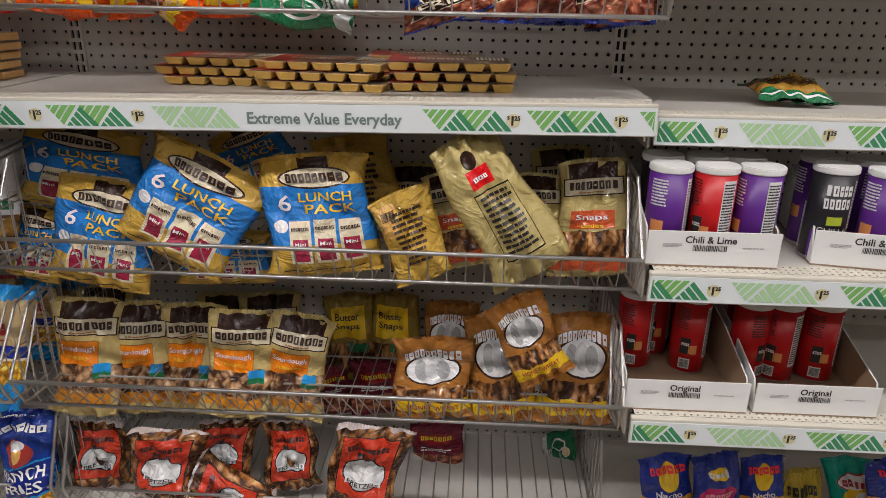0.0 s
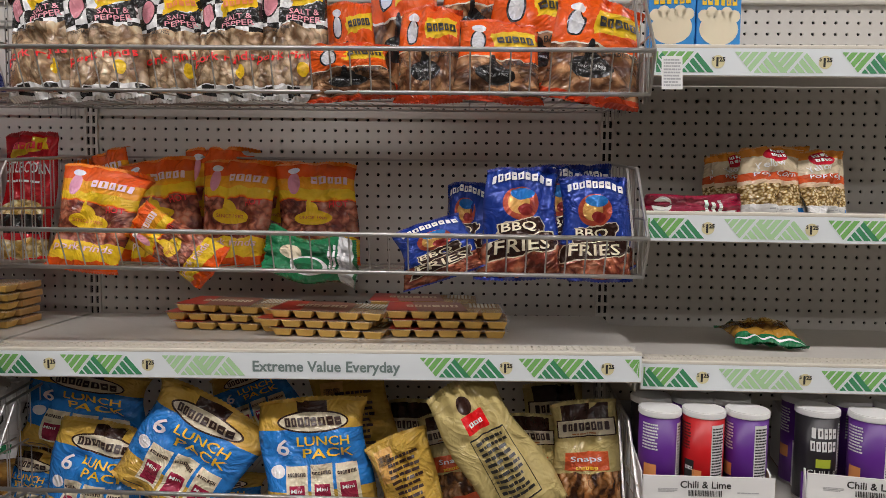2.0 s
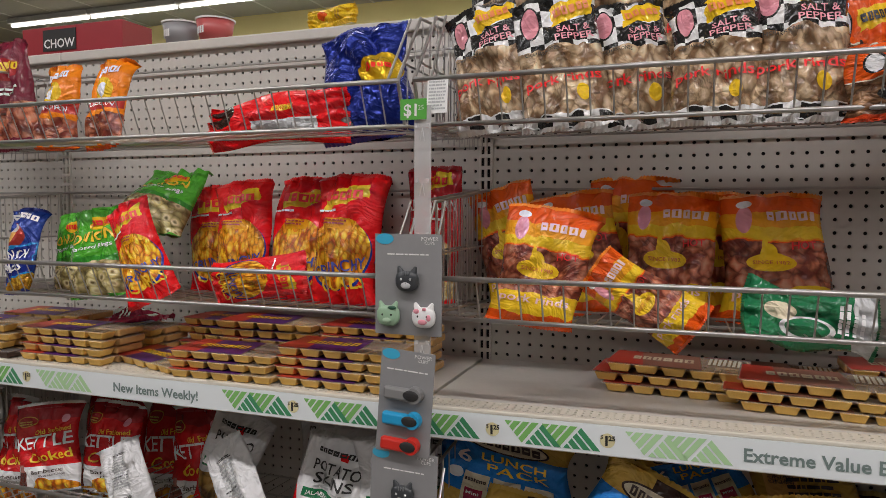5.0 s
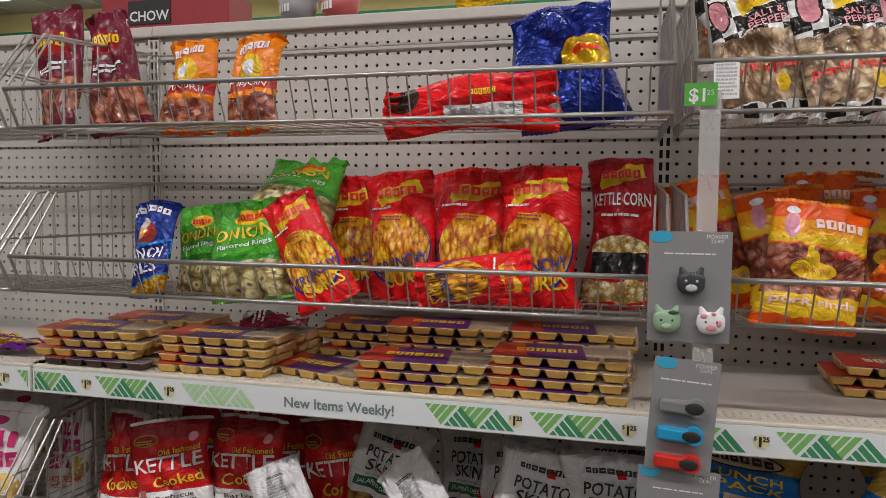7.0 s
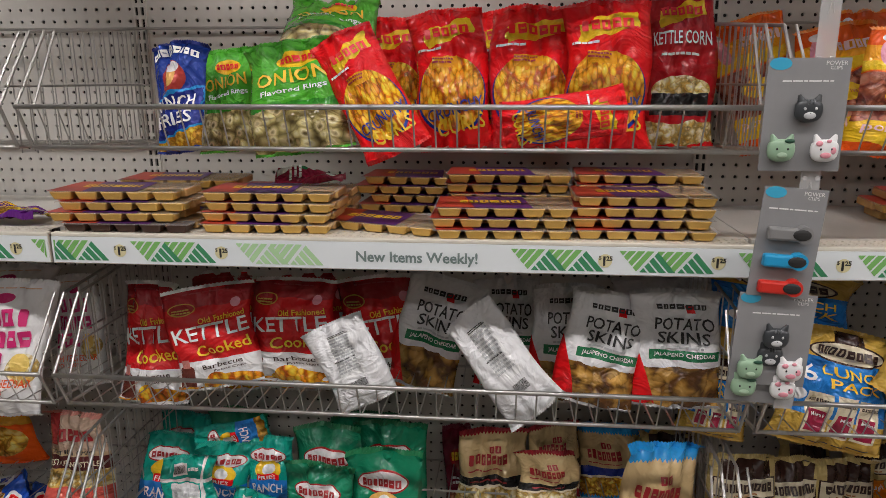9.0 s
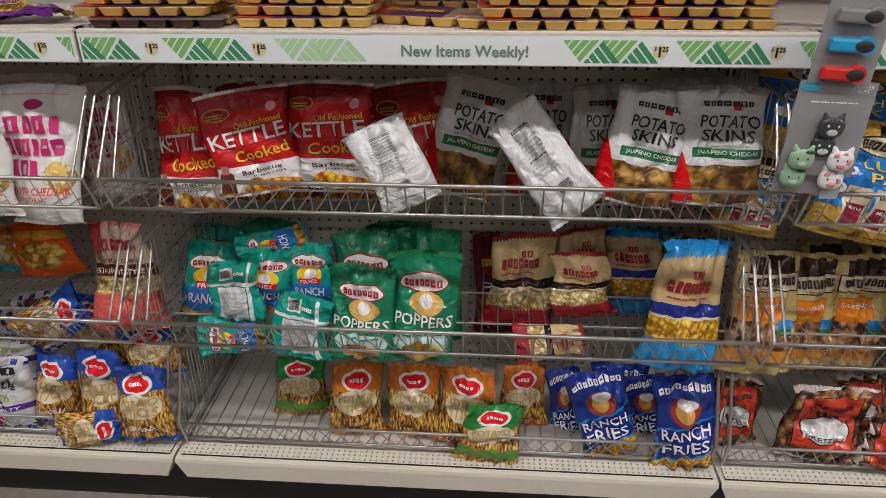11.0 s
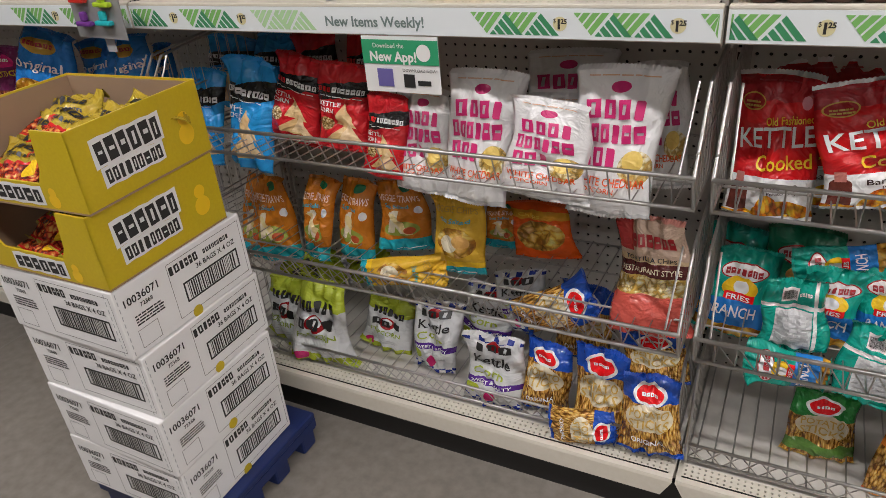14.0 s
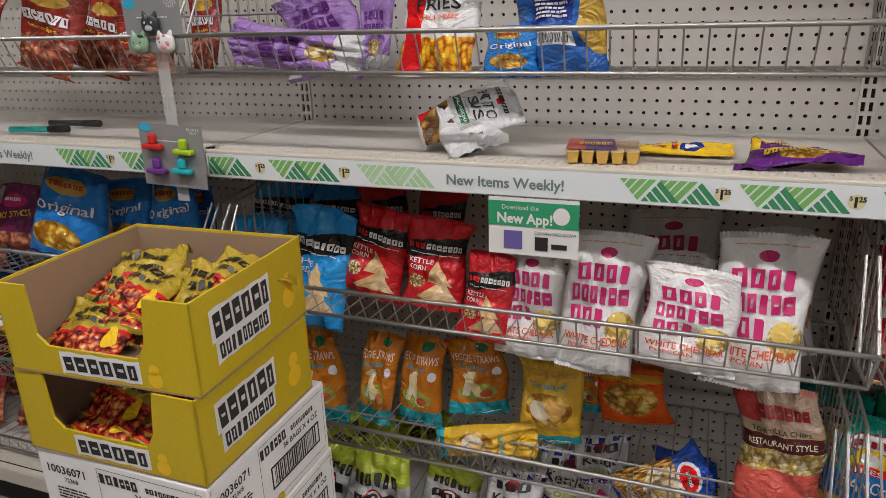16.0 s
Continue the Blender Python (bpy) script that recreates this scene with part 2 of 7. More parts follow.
def bay(x, base=True):
    c = x + S / 2
    b = thing("gondola_bay", "beige pegboard shelving bay with a cream base deck", "store shelving", c, 0, 0, "shelving bays")
    o = new("pegboard", PEG)
    o.parent, o.matrix_basis = b, pose(0, 0, 0.165)
    # black sheet behind the pegboard, so its holes look shaded
    part("backing", box(bmesh.new(), -S / 2 + 0.001, S / 2 - 0.001, 0.0045, 0.05, 0.12, 1.83), HOLE_SHADE, b)
    bm = bmesh.new()
    box(bm, -S / 2, S / 2, -0.014, 0.06, 1.842, 1.868, 0.004)
    part("top_rail", bm, STEEL, b)
    bm = bmesh.new()
    box(bm, -S / 2 + 0.002, S / 2 - 0.002, -0.357, 0.0, 0.115, 0.166)
    part("base_deck", bm, STEEL, b)
    o = new("dotted_strip", DOTS)
    o.parent, o.matrix_basis = b, pose(0, -0.358, 0.168, -90) @ pose(0, 0, 0)
    o.matrix_basis = Matrix.Translation((0, -0.3965, 0.170)) @ Matrix.Rotation(radians(-90), 4, "X")
    # black sheet as painted shade under the dotted strip's holes
    part("strip_shade", box(bmesh.new(), -0.5965, 0.5965, -0.396, -0.3585, 0.1652, 0.1661), HOLE_SHADE, b)
    # front nosing with cut corners
    bm = bmesh.new()
    h = S / 2 - 0.003
    prof = [(-0.357, 0.169), (-0.400, 0.1685), (-0.408, 0.163), (-0.410, 0.155), (-0.410, 0.112), (-0.404, 0.106), (-0.357, 0.106)]
    ring = []
    for sx in (-1, 1):
        ring.append([bm.verts.new((sx * (h - (0.022 if z < 0.12 else 0)), y, z - (0.004 if i < 2 else 0))) for i, (y, z) in enumerate(prof)])
    for i in range(len(prof)):
        j = (i + 1) % len(prof)
        bm.faces.new((ring[0][i], ring[0][j], ring[1][j], ring[1][i]))
    bm.faces.new(ring[0][::-1])
    bm.faces.new(ring[1])
    bmesh.ops.recalc_face_normals(bm, faces=bm.faces)
    part("nosing", bm, CREAM, b, "scuffed cream enamel front edge")
    part("kick_plate", box(bmesh.new(), -S / 2, S / 2, -0.365, -0.35, 0.0, 0.108), DARK, b, "black kick plate")
    return b


def strip_pattern(bm, x, h, pale=False):
    """Two palm-leaf motifs of green bars, in a slanted block."""
    a, b = (2, 2) if pale else (0, 1)
    for k in range(2):
        o = x + 0.0615 * k
        tri1 = ((o + 0.030, 0.0), (o, h), (o + 0.059, h))
        tri2 = ((o + 0.034, 0.0), (o + 0.064, h), (o + 0.095, 0.0))
        for (R, P, Q), m, n in ((((tri1[1]), tri1[2], tri1[0]), a, 4), ((tri2[0], tri2[1], tri2[2]), b, 4)):
            for s in range(n):
                f0, f1 = (s + 0.10) / n, (s + 0.86) / n
                pts = [(R[0] + f * (T[0] - R[0]), R[1] + f * (T[1] - R[1])) for f, T in ((f0, P), (f1, P), (f1, Q), (f0, Q))]
                pts = [(min(max(u, -S / 2 + 0.008), S / 2 - 0.008), v) for u, v in pts]
                if max(u for u, v in pts) - min(u for u, v in pts) > 0.002:
                    poly(bm, [(u, 0, v) for u, v in pts], m)


def price_strip(parent, y, z, text, tags, blocks, half=S / 2, height=0.047):
    """The printed strip on a shelf's front edge."""
    bm = bmesh.new()
    box(bm, -half + 0.004, half - 0.004, y - 0.002, y, z - height / 2, z + height / 2)
    st = part("price_strip", bm, STRIP, parent, "white price strip with green leaf print")
    for bx, pale in blocks:
        bm = bmesh.new()
        strip_pattern(bm, bx, height - 0.011, pale)
        p = part("leaf_print", bm, [LEAF1, LEAF2, PALE1], st, "green palm-leaf bars")
        p.matrix_basis = pose(0, y - 0.0026, z - height / 2 + 0.005)
    for tx in tags:
        bm = bmesh.new()
        bmesh.ops.create_circle(bm, cap_ends=True, segments=20, radius=0.0115, matrix=pose(tx, y - 0.0028, z, 90))
        for f in bm.faces:
            f.material_index = 0
        stamp(bm, lettering("1", 0.021, 0.0009), lambda u, v: (tx - 0.0015 + u, y - 0.0034, z - 0.0075 + v), 1)
        stamp(bm, lettering("25", 0.0105, 0.0004), lambda u, v: (tx + 0.0068 + u, y - 0.0034, z + 0.0005 + v), 1)
        stamp(bm, lettering("$", 0.0095), lambda u, v: (tx - 0.0085 + u, y - 0.0034, z + 0.002 + v), 1)
        part("price_tag", bm, [GOLD_INK, BLACK_INK], st, "round price mark")
    if text:
        bm = bmesh.new()
        stamp(bm, lettering(text[0], 0.0275 if text[0][0] == "E" else 0.0258, 0.0006), lambda u, v: (text[1] + u, y - 0.0028, z - 0.010 + v))
        part("lettering", bm, GREY_INK, st)
    return st


def shelf(x, z, depth, text=None, tags=(), blocks=(), label="beige steel shelf with a printed price strip", top=None):
    """z: the middle of the price strip."""
    c = x + S / 2
    s = thing("shelf", label, "shelf", c, 0, z, "steel shelves")
    bm = bmesh.new()
    box(bm, -S / 2 + 0.003, S / 2 - 0.003, -depth + 0.055, -0.012, 0.018, 0.030)
    for sx in (-1, 1):
        box(bm, sx * (S / 2 - 0.008) - 0.002, sx * (S / 2 - 0.008) + 0.002, -depth + 0.06, -0.012, -0.045, 0.018)
    part("tray", bm, STEEL, s)
    o = new("dotted_strip", DOTS)
    o.parent = s
    o.matrix_basis = Matrix.Translation((0, -depth + 0.0175, 0.030)) @ Matrix.Rotation(radians(-90), 4, "X")
    bm = bmesh.new()
    box(bm, -S / 2 + 0.003, S / 2 - 0.003, -depth + 0.003, -depth + 0.017, 0.0235, 0.0305, 0.002)
    box(bm, -S / 2 + 0.003, S / 2 - 0.003, -depth + 0.004, -depth + 0.010, -0.0255, 0.0235)
    part("front_edge", bm, CREAM, s)
    # shade in the strip's holes, put in as a black sheet
    part("strip_shade", box(bmesh.new(), -0.5965, 0.5965, -depth + 0.018, -depth + 0.0545, 0.020, 0.0262), HOLE_SHADE, s)
    price_strip(s, -depth + 0.004, 0.0, text, tags, blocks)
    return s


def loose(name, bm):
    """A wire's mesh, to be shared by all baskets."""
    ob = part(name, bm, WIRE)
    scene.collection.objects.unlink(ob)
    return ob


WIRES = {"front": loose("front_wire", wire(bmesh.new(), [(0, -0.457, 0.068), (0, -0.428, -0.003)], 0.0014, 4)),
         "floor": loose("floor_wire", wire(bmesh.new(), [(0, -0.428, -0.003), (0, -0.012, -0.024)], 0.0014, 4)),
         "floor_up": loose("floor_wire", wire(bmesh.new(), [(0, -0.428, -0.003), (0, -0.012, 0.024)], 0.0014, 4))}
WIRES["front_cross"] = loose("front_wire", wire(wire(bmesh.new(), [(0, -0.457, 0.068), (0, -0.428, -0.003)], 0.0014, 4), [(0, -0.456, 0.068), (0.034, -0.426, 0.0)], 0.0013, 4))
for k in range(12):
    wy = -0.42 + 0.034 * k
    wt = 0.068 + (wy + 0.46) / 0.098 * 0.122 if wy < -0.362 else 0.19 + (wy + 0.362) / 0.35 * 0.03
    WIRES[k] = loose("side_wire", wire(bmesh.new(), [(0, wy, -0.01), (0, wy, wt)], 0.0014, 4))


def basket(x, z, x_to=None, cross=False, label="zinc wire basket shelf with sloping sides"):
    """z: the lower front rail."""
    w = S if x_to is None else x_to - x
    c, h = x + w / 2, w / 2 - 0.014
    b = thing("wire_basket", label, "wire basket", c, 0, z, "wire baskets")
    LO, FR, KN, BK = (-0.430, 0.0), (-0.460, 0.068), (-0.362, 0.190), (-0.012, 0.220)
    bm = bmesh.new()
    wire(bm, [(-h, FR[0], FR[1]), (h, FR[0], FR[1])], 0.0042, 8)
    part("top_rail", bm, WIRE, b, smooth=True)
    bm = bmesh.new()
    wire(bm, [(-h, LO[0], LO[1]), (h, LO[0], LO[1])], 0.0038, 8)
    part("bottom_rail", bm, WIRE, b, smooth=True)
    n = 35
    for i in range(1, n):
        m = pose(-h + 2 * h * i / n, 0, 0)
        share(WIRES["front_cross" if cross else "front"], b, m, "front_wire")
        share(WIRES["floor_up" if z > 1.5 else "floor"], b, m, "floor_wire")
    for yy in (-0.30, -0.16, -0.02):
        bm = bmesh.new()
        zz = -0.004 + (0.06 if z > 1.5 else -0.05) * (yy + 0.43)
        wire(bm, [(-h, yy, zz), (h, yy, zz)], 0.0026, 6)
        part("floor_rail", bm, WIRE, b)
    bm = bmesh.new()
    wire(bm, [(-h, BK[0], BK[1]), (h, BK[0], BK[1])], 0.003, 6)
    part("back_rail", bm, WIRE, b)
    for sx in (-1, 1):
        bm = bmesh.new()
        e = sx * h
        wire(bm, [(e, LO[0], LO[1]), (e, FR[0], FR[1]), (e, KN[0], KN[1]), (e, BK[0], BK[1]), (e, BK[0], 0.022 if z > 1.5 else -0.022), (e, LO[0], LO[1])], 0.0030, 7)
        frame_ = part("side_frame", bm, WIRE, b)
        bm = bmesh.new()
        wire(bm, [(e - sx * 0.024, FR[0] + 0.01, FR[1]), (e - sx * 0.018, KN[0], KN[1])], 0.0022, 6)
        part("side_brace", bm, WIRE, frame_)
        bm = bmesh.new()
        wire(bm, [(e, -0.44, 0.10), (e, -0.02, 0.10)], 0.002, 5)
        part("side_rail", bm, WIRE, frame_)
        for k in range(12):
            share(WIRES[k], frame_, pose(e, 0, 0), "side_wire")
    return b


FENCE_WIRES = []
for k in range(10):
    wy = -0.345 + 0.034 * k
    FENCE_WIRES.append(loose("side_wire", wire(bmesh.new(), [(0, wy, 0.002), (0, wy, 0.07 + min(1, (wy + 0.376) / 0.066) * 0.14)], 0.0014, 4)))


def base_fence(x):
    b = thing("wire_base_fence", "low zinc wire fence and grid on the base deck", "wire fence", x + S / 2, 0, 0.172, "base fences")
    h = S / 2 - 0.014
    for zz, yy, nm in ((0.066, -0.372, "top_rail"), (0.014, -0.358, "bottom_rail")):
        bm = bmesh.new()
        wire(bm, [(-h, yy, zz), (h, yy, zz)], 0.0036, 7)
        part(nm, bm, WIRE, b, smooth=True)
    bm = bmesh.new()
    n = 34
    for i in range(n):
        u = -h + 2 * h * i / n
        wire(bm, [(u, -0.372, 0.066), (u + 0.034, -0.358, 0.014)], 0.0013, 4)
        wire(bm, [(u + 0.034, -0.372, 0.066), (u, -0.358, 0.014)], 0.0013, 4)
        wire(bm, [(u + 0.017, -0.356, 0.010), (u + 0.017, -0.012, 0.010)], 0.0016, 4)
    part("lattice", bm, WIRE, b)
    for sx in (-1, 1):
        bm = bmesh.new()
        e = sx * h
        wire(bm, [(e, -0.358, 0.002), (e, -0.376, 0.07), (e, -0.31, 0.21), (e, -0.012, 0.24), (e, -0.012, 0.002), (e, -0.358, 0.002)], 0.0036, 6)
        panel = part("side_panel", bm, WIRE, b)
        for k in range(10):
            share(FENCE_WIRES[k], panel, pose(e, 0, 0), "side_wire")


for k in range(-4, 4):
    upright(k * S)
for k in range(-4, 3):
    bay(k * S)
SLOPE = 0.75         # degrees by which the first bay's shelf rises to its far end
TAGS = (-0.479, -0.294, 0.363, 0.545)
BLOCKS = ((-0.655, False), (0.575, False), (-0.459, False), (-0.268, True), (0.207, False), (0.385, False))
for k, text in ((-4, "New Items Weekly!"), (-3, "New Items Weekly!"), (-2, "New Items Weekly!"), (-1, "New Items Weekly!"), (0, "Extreme Value Everyday")):
    deck = shelf(k * S, 1.079, 0.405, (text, {0: 0.035, -1: 0.048, -2: 0.013}.get(k, 0.03)), TAGS, BLOCKS)
    if k == 0:
        deck.matrix_world = pose(S / 2, 0, 1.085, 0, -SLOPE, 0)
    for z in (1.575, 1.262, 0.795, 0.497):
        basket(k * S, z, cross=(z < 0.7))
    base_fence(k * S)
B_TAGS = (-0.494, -0.309, -0.124, 0.061, 0.246, 0.431)
B_BLOCKS = [(-0.655, False)] + [(v + 0.028, v in (-0.494, 0.246)) for v in B_TAGS] + [(0.575, False)]
for z, d in ((1.072, 0.372), (1.346, 0.368), (0.811, 0.462), (0.512, 0.462), (1.640, 0.385)):
    shelf(S, z, d, None, B_TAGS, B_BLOCKS, "beige steel shelf with a green printed price strip")


# ---- printed film bags ----
RED, DRED, MAROON, ORANGE, DORANGE = (0.82, 0.008, 0.012), (0.34, 0.010, 0.015), (0.17, 0.010, 0.03), (0.86, 0.24, 0.008), (0.80, 0.10, 0.006)
YEL, GOLD, TAN, CREAMC, WHT, BLK = (0.85, 0.55, 0.02), (0.56, 0.35, 0.06), (0.60, 0.44, 0.22), (0.74, 0.66, 0.48), (0.80, 0.80, 0.80), (0.015, 0.015, 0.015)
BLUE, NAVY, SKY, TEAL, GRN, LIME = (0.02, 0.20, 0.60), (0.012, 0.03, 0.26), (0.02, 0.30, 0.70), (0.005, 0.33, 0.25), (0.015, 0.17, 0.065), (0.42, 0.50, 0.04)
BGRN, PURP, LILAC, MAG, BROWN, DBROWN, GREY, SILV = (0.08, 0.42, 0.03), (0.12, 0.015, 0.20), (0.38, 0.22, 0.56), (0.60, 0.02, 0.16), (0.40, 0.16, 0.03), (0.035, 0.014, 0.01), (0.42, 0.43, 0.44), (0.60, 0.61, 0.62)
PEACH, KHAKI, PINK, AQUA = (0.75, 0.42, 0.12), (0.50, 0.40, 0.16), (0.75, 0.30, 0.36), (0.02, 0.42, 0.50)
# what shows through a window, or is pictured on the film: gap tone (painted shade between pieces), middle and light
# tone, pieces a metre
FOOD = {
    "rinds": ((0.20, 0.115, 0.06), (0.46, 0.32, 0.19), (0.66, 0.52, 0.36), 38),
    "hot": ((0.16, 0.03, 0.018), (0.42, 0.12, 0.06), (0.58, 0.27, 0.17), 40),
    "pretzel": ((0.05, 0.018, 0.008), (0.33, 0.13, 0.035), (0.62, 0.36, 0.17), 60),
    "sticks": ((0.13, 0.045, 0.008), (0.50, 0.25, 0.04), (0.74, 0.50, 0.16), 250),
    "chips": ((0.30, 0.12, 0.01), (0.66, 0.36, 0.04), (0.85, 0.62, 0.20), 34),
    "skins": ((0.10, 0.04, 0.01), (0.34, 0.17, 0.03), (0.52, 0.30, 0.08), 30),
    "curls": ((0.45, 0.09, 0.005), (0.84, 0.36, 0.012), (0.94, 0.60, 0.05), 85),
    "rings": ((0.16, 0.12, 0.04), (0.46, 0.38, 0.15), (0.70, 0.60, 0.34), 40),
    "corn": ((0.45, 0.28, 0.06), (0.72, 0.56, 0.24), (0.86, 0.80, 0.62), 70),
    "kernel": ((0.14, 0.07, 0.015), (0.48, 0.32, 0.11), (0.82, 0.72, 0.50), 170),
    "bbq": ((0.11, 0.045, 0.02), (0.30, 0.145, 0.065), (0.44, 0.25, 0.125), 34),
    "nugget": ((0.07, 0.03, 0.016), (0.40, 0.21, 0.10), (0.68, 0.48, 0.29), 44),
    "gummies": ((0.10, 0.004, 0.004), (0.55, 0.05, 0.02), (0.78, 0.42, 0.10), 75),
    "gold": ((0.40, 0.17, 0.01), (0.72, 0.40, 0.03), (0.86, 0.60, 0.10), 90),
}
INKS = {}


def ink(c):
    key = tuple(round(v, 3) for v in c)
    if key not in INKS:
        INKS[key] = material("film_ink", c, 0.36, vary=0.05, scale=40)
    return INKS[key]


def print_material(name, base, layers, w, h, rough, crease, metal=0.0):
    """Film printed with flat shapes and pictured food, laid out over the bag's width and height."""
    m = bpy.data.materials.new(name)
    m.use_nodes = True
    t = m.node_tree
    n, l = t.nodes, t.links
    b = n["Principled BSDF"]

    def math_(op, a, c, d=None):
        k = n.new("ShaderNodeMath")
        k.operation = op
        for i, v in enumerate((a, c)):
            if hasattr(v, "links"):
                l.new(v, k.inputs[i])
            else:
                k.inputs[i].default_value = v
        return k.outputs[0]

    uvn = n.new("ShaderNodeUVMap")
    sep = n.new("ShaderNodeSeparateXYZ")
    l.new(uvn.outputs[0], sep.inputs[0])
    u, v = sep.outputs[0], sep.outputs[1]
    metric = n.new("ShaderNodeVectorMath")
    metric.operation = "MULTIPLY"
    metric.inputs[1].default_value = (w, h, 1)
    l.new(uvn.outputs[0], metric.inputs[0])
    info = n.new("ShaderNodeObjectInfo")
    shift = n.new("ShaderNodeVectorMath")
    shift.operation = "ADD"
    l.new(metric.outputs[0], shift.inputs[0])
    l.new(info.outputs["Random"], shift.inputs[1])
    wob = n.new("ShaderNodeTexNoise")
    wob.inputs["Scale"].default_value = 26
    l.new(shift.outputs[0], wob.inputs["Vector"])
    vw = math_("ADD", v, math_("MULTIPLY", math_("SUBTRACT", wob.outputs["Fac"], 0.5), 0.09))

    def span(x, lo, hi):
        return math_("MULTIPLY", math_("GREATER_THAN", x, lo), math_("LESS_THAN", x, hi))

    rgb = n.new("ShaderNodeRGB")
    rgb.outputs[0].default_value = (*base, 1)
    col = rgb.outputs[0]
    relief = None
    cache = {}
    for kind, *a in layers:
        paint = a[-1]
        if kind == "band":
            mask = span(v, a[0], a[1])
        elif kind == "wavy":
            mask = span(vw, a[0], a[1])
        elif kind == "rect":
            mask = math_("MULTIPLY", span(u, a[0], a[1]), span(v, a[2], a[3]))
        elif kind == "tri":
            rise = math_("DIVIDE", math_("SUBTRACT", v, a[1]), a[3])
            side = math_("ABSOLUTE", math_("SUBTRACT", math_("ADD", u, math_("MULTIPLY", rise, a[4])), a[0]), 0.0)
            mask = math_("MULTIPLY", span(rise, 0.0, 1.0), math_("LESS_THAN", side, math_("MULTIPLY", math_("SUBTRACT", 1.0, rise), a[2])))
        elif kind == "brush":
            uw = math_("ADD", u, math_("MULTIPLY", math_("SUBTRACT", wob.outputs["Fac"], 0.5), 0.30))
            vt = math_("SUBTRACT", vw, math_("MULTIPLY", math_("SUBTRACT", u, 0.5), 0.12))
            mask = math_("MULTIPLY", span(uw, a[0], a[1]), span(vt, a[2], a[3]))
        elif kind == "slant":
            mask = math_("MULTIPLY", span(math_("ADD", u, math_("MULTIPLY", v, a[4])), a[0], a[1]), span(v, a[2], a[3]))
        elif kind == "zig":
            saw = math_("PINGPONG", u, 0.025)
            mask = span(math_("ADD", v, saw), a[0], a[1])
        elif kind == "oval":
            s = n.new("ShaderNodeVectorMath")
            s.operation = "SUBTRACT"
            s.inputs[1].default_value = (a[0], a[1], 0)
            l.new(uvn.outputs[0], s.inputs[0])
            d = n.new("ShaderNodeVectorMath")
            d.operation = "DIVIDE"
            d.inputs[1].default_value = (a[2], a[3], 1)
            l.new(s.outputs[0], d.inputs[0])
            e = n.new("ShaderNodeVectorMath")
            e.operation = "LENGTH"
            l.new(d.outputs[0], e.inputs[0])
            mask = math_("LESS_THAN", e.outputs["Value"], 1.0)
        elif kind == "check":
            ck = n.new("ShaderNodeTexChecker")
            ck.inputs["Scale"].default_value = 1 / a[2]
            l.new(metric.outputs[0], ck.inputs["Vector"])
            mask = math_("MULTIPLY", span(vw, a[0], a[1]), ck.outputs["Fac"])
        mix = n.new("ShaderNodeMixRGB")
        l.new(mask, mix.inputs[0])
        l.new(col, mix.inputs[1])
        if isinstance(paint, str):
            lo, mid, hi, dens = FOOD[paint]
            if paint not in cache:
                vo = n.new("ShaderNodeTexVoronoi")
                vo.feature = "F1"
                vo.inputs["Scale"].default_value = dens
                vo.distance = "EUCLIDEAN" if paint in ("sticks", "curls", "rings", "kernel") else "MANHATTAN"
                warp = n.new("ShaderNodeTexNoise")
                warp.inputs["Scale"].default_value = dens * 0.6
                l.new(shift.outputs[0], warp.inputs["Vector"])
                wv = n.new("ShaderNodeVectorMath")
                wv.operation = "MULTIPLY_ADD"
                wv.inputs[1].default_value = ((0.6 if paint in ("sticks", "curls", "rings", "kernel") else 1.5) / dens,) * 3
                l.new(warp.outputs["Color"], wv.inputs[0])
                l.new(shift.outputs[0], wv.inputs[2])
                if paint in ("sticks", "pretzel", "curls"):
                    st = n.new("ShaderNodeMapping")
                    st.inputs["Rotation"].default_value = (0, 0, 0.6)
                    st.inputs["Scale"].default_value = (1, {"curls": 0.45, "sticks": 0.24}.get(paint, 0.38), 1)
                    l.new(wv.outputs[0], st.inputs[0])
                    l.new(st.outputs[0], vo.inputs["Vector"])
                else:
                    l.new(wv.outputs[0], vo.inputs["Vector"])
                # each piece darkens from its centre outward: shading put into the colour
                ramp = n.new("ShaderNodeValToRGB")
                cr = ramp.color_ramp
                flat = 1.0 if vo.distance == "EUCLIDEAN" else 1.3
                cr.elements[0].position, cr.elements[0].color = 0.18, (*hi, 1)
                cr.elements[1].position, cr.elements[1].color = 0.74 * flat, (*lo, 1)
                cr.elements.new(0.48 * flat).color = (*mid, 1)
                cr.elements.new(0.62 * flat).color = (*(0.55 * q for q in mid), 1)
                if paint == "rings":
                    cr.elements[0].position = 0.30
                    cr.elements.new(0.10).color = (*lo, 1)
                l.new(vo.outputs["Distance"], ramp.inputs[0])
                big = n.new("ShaderNodeMixRGB")
                big.blend_type, big.inputs[0].default_value = "OVERLAY", 0.55
                l.new(ramp.outputs[0], big.inputs[1])
                bw = n.new("ShaderNodeRGBToBW")
                l.new(vo.outputs["Color"], bw.inputs[0])
                l.new(bw.outputs[0], big.inputs[2])
                cache[paint] = big.outputs[0], vo.outputs["Distance"]
            l.new(cache[paint][0], mix.inputs[2])
            r = math_("MULTIPLY", math_("MULTIPLY", cache[paint][1], mask), -0.0014)
            relief = r if relief is None else math_("ADD", relief, r)
        else:
            mix.inputs[2].default_value = (*paint, 1)
        col = mix.outputs[0]
    # scuffs and uneven ink
    tex = n.new("ShaderNodeTexNoise")
    tex.inputs["Scale"].default_value, tex.inputs["Detail"].default_value = 55, 4
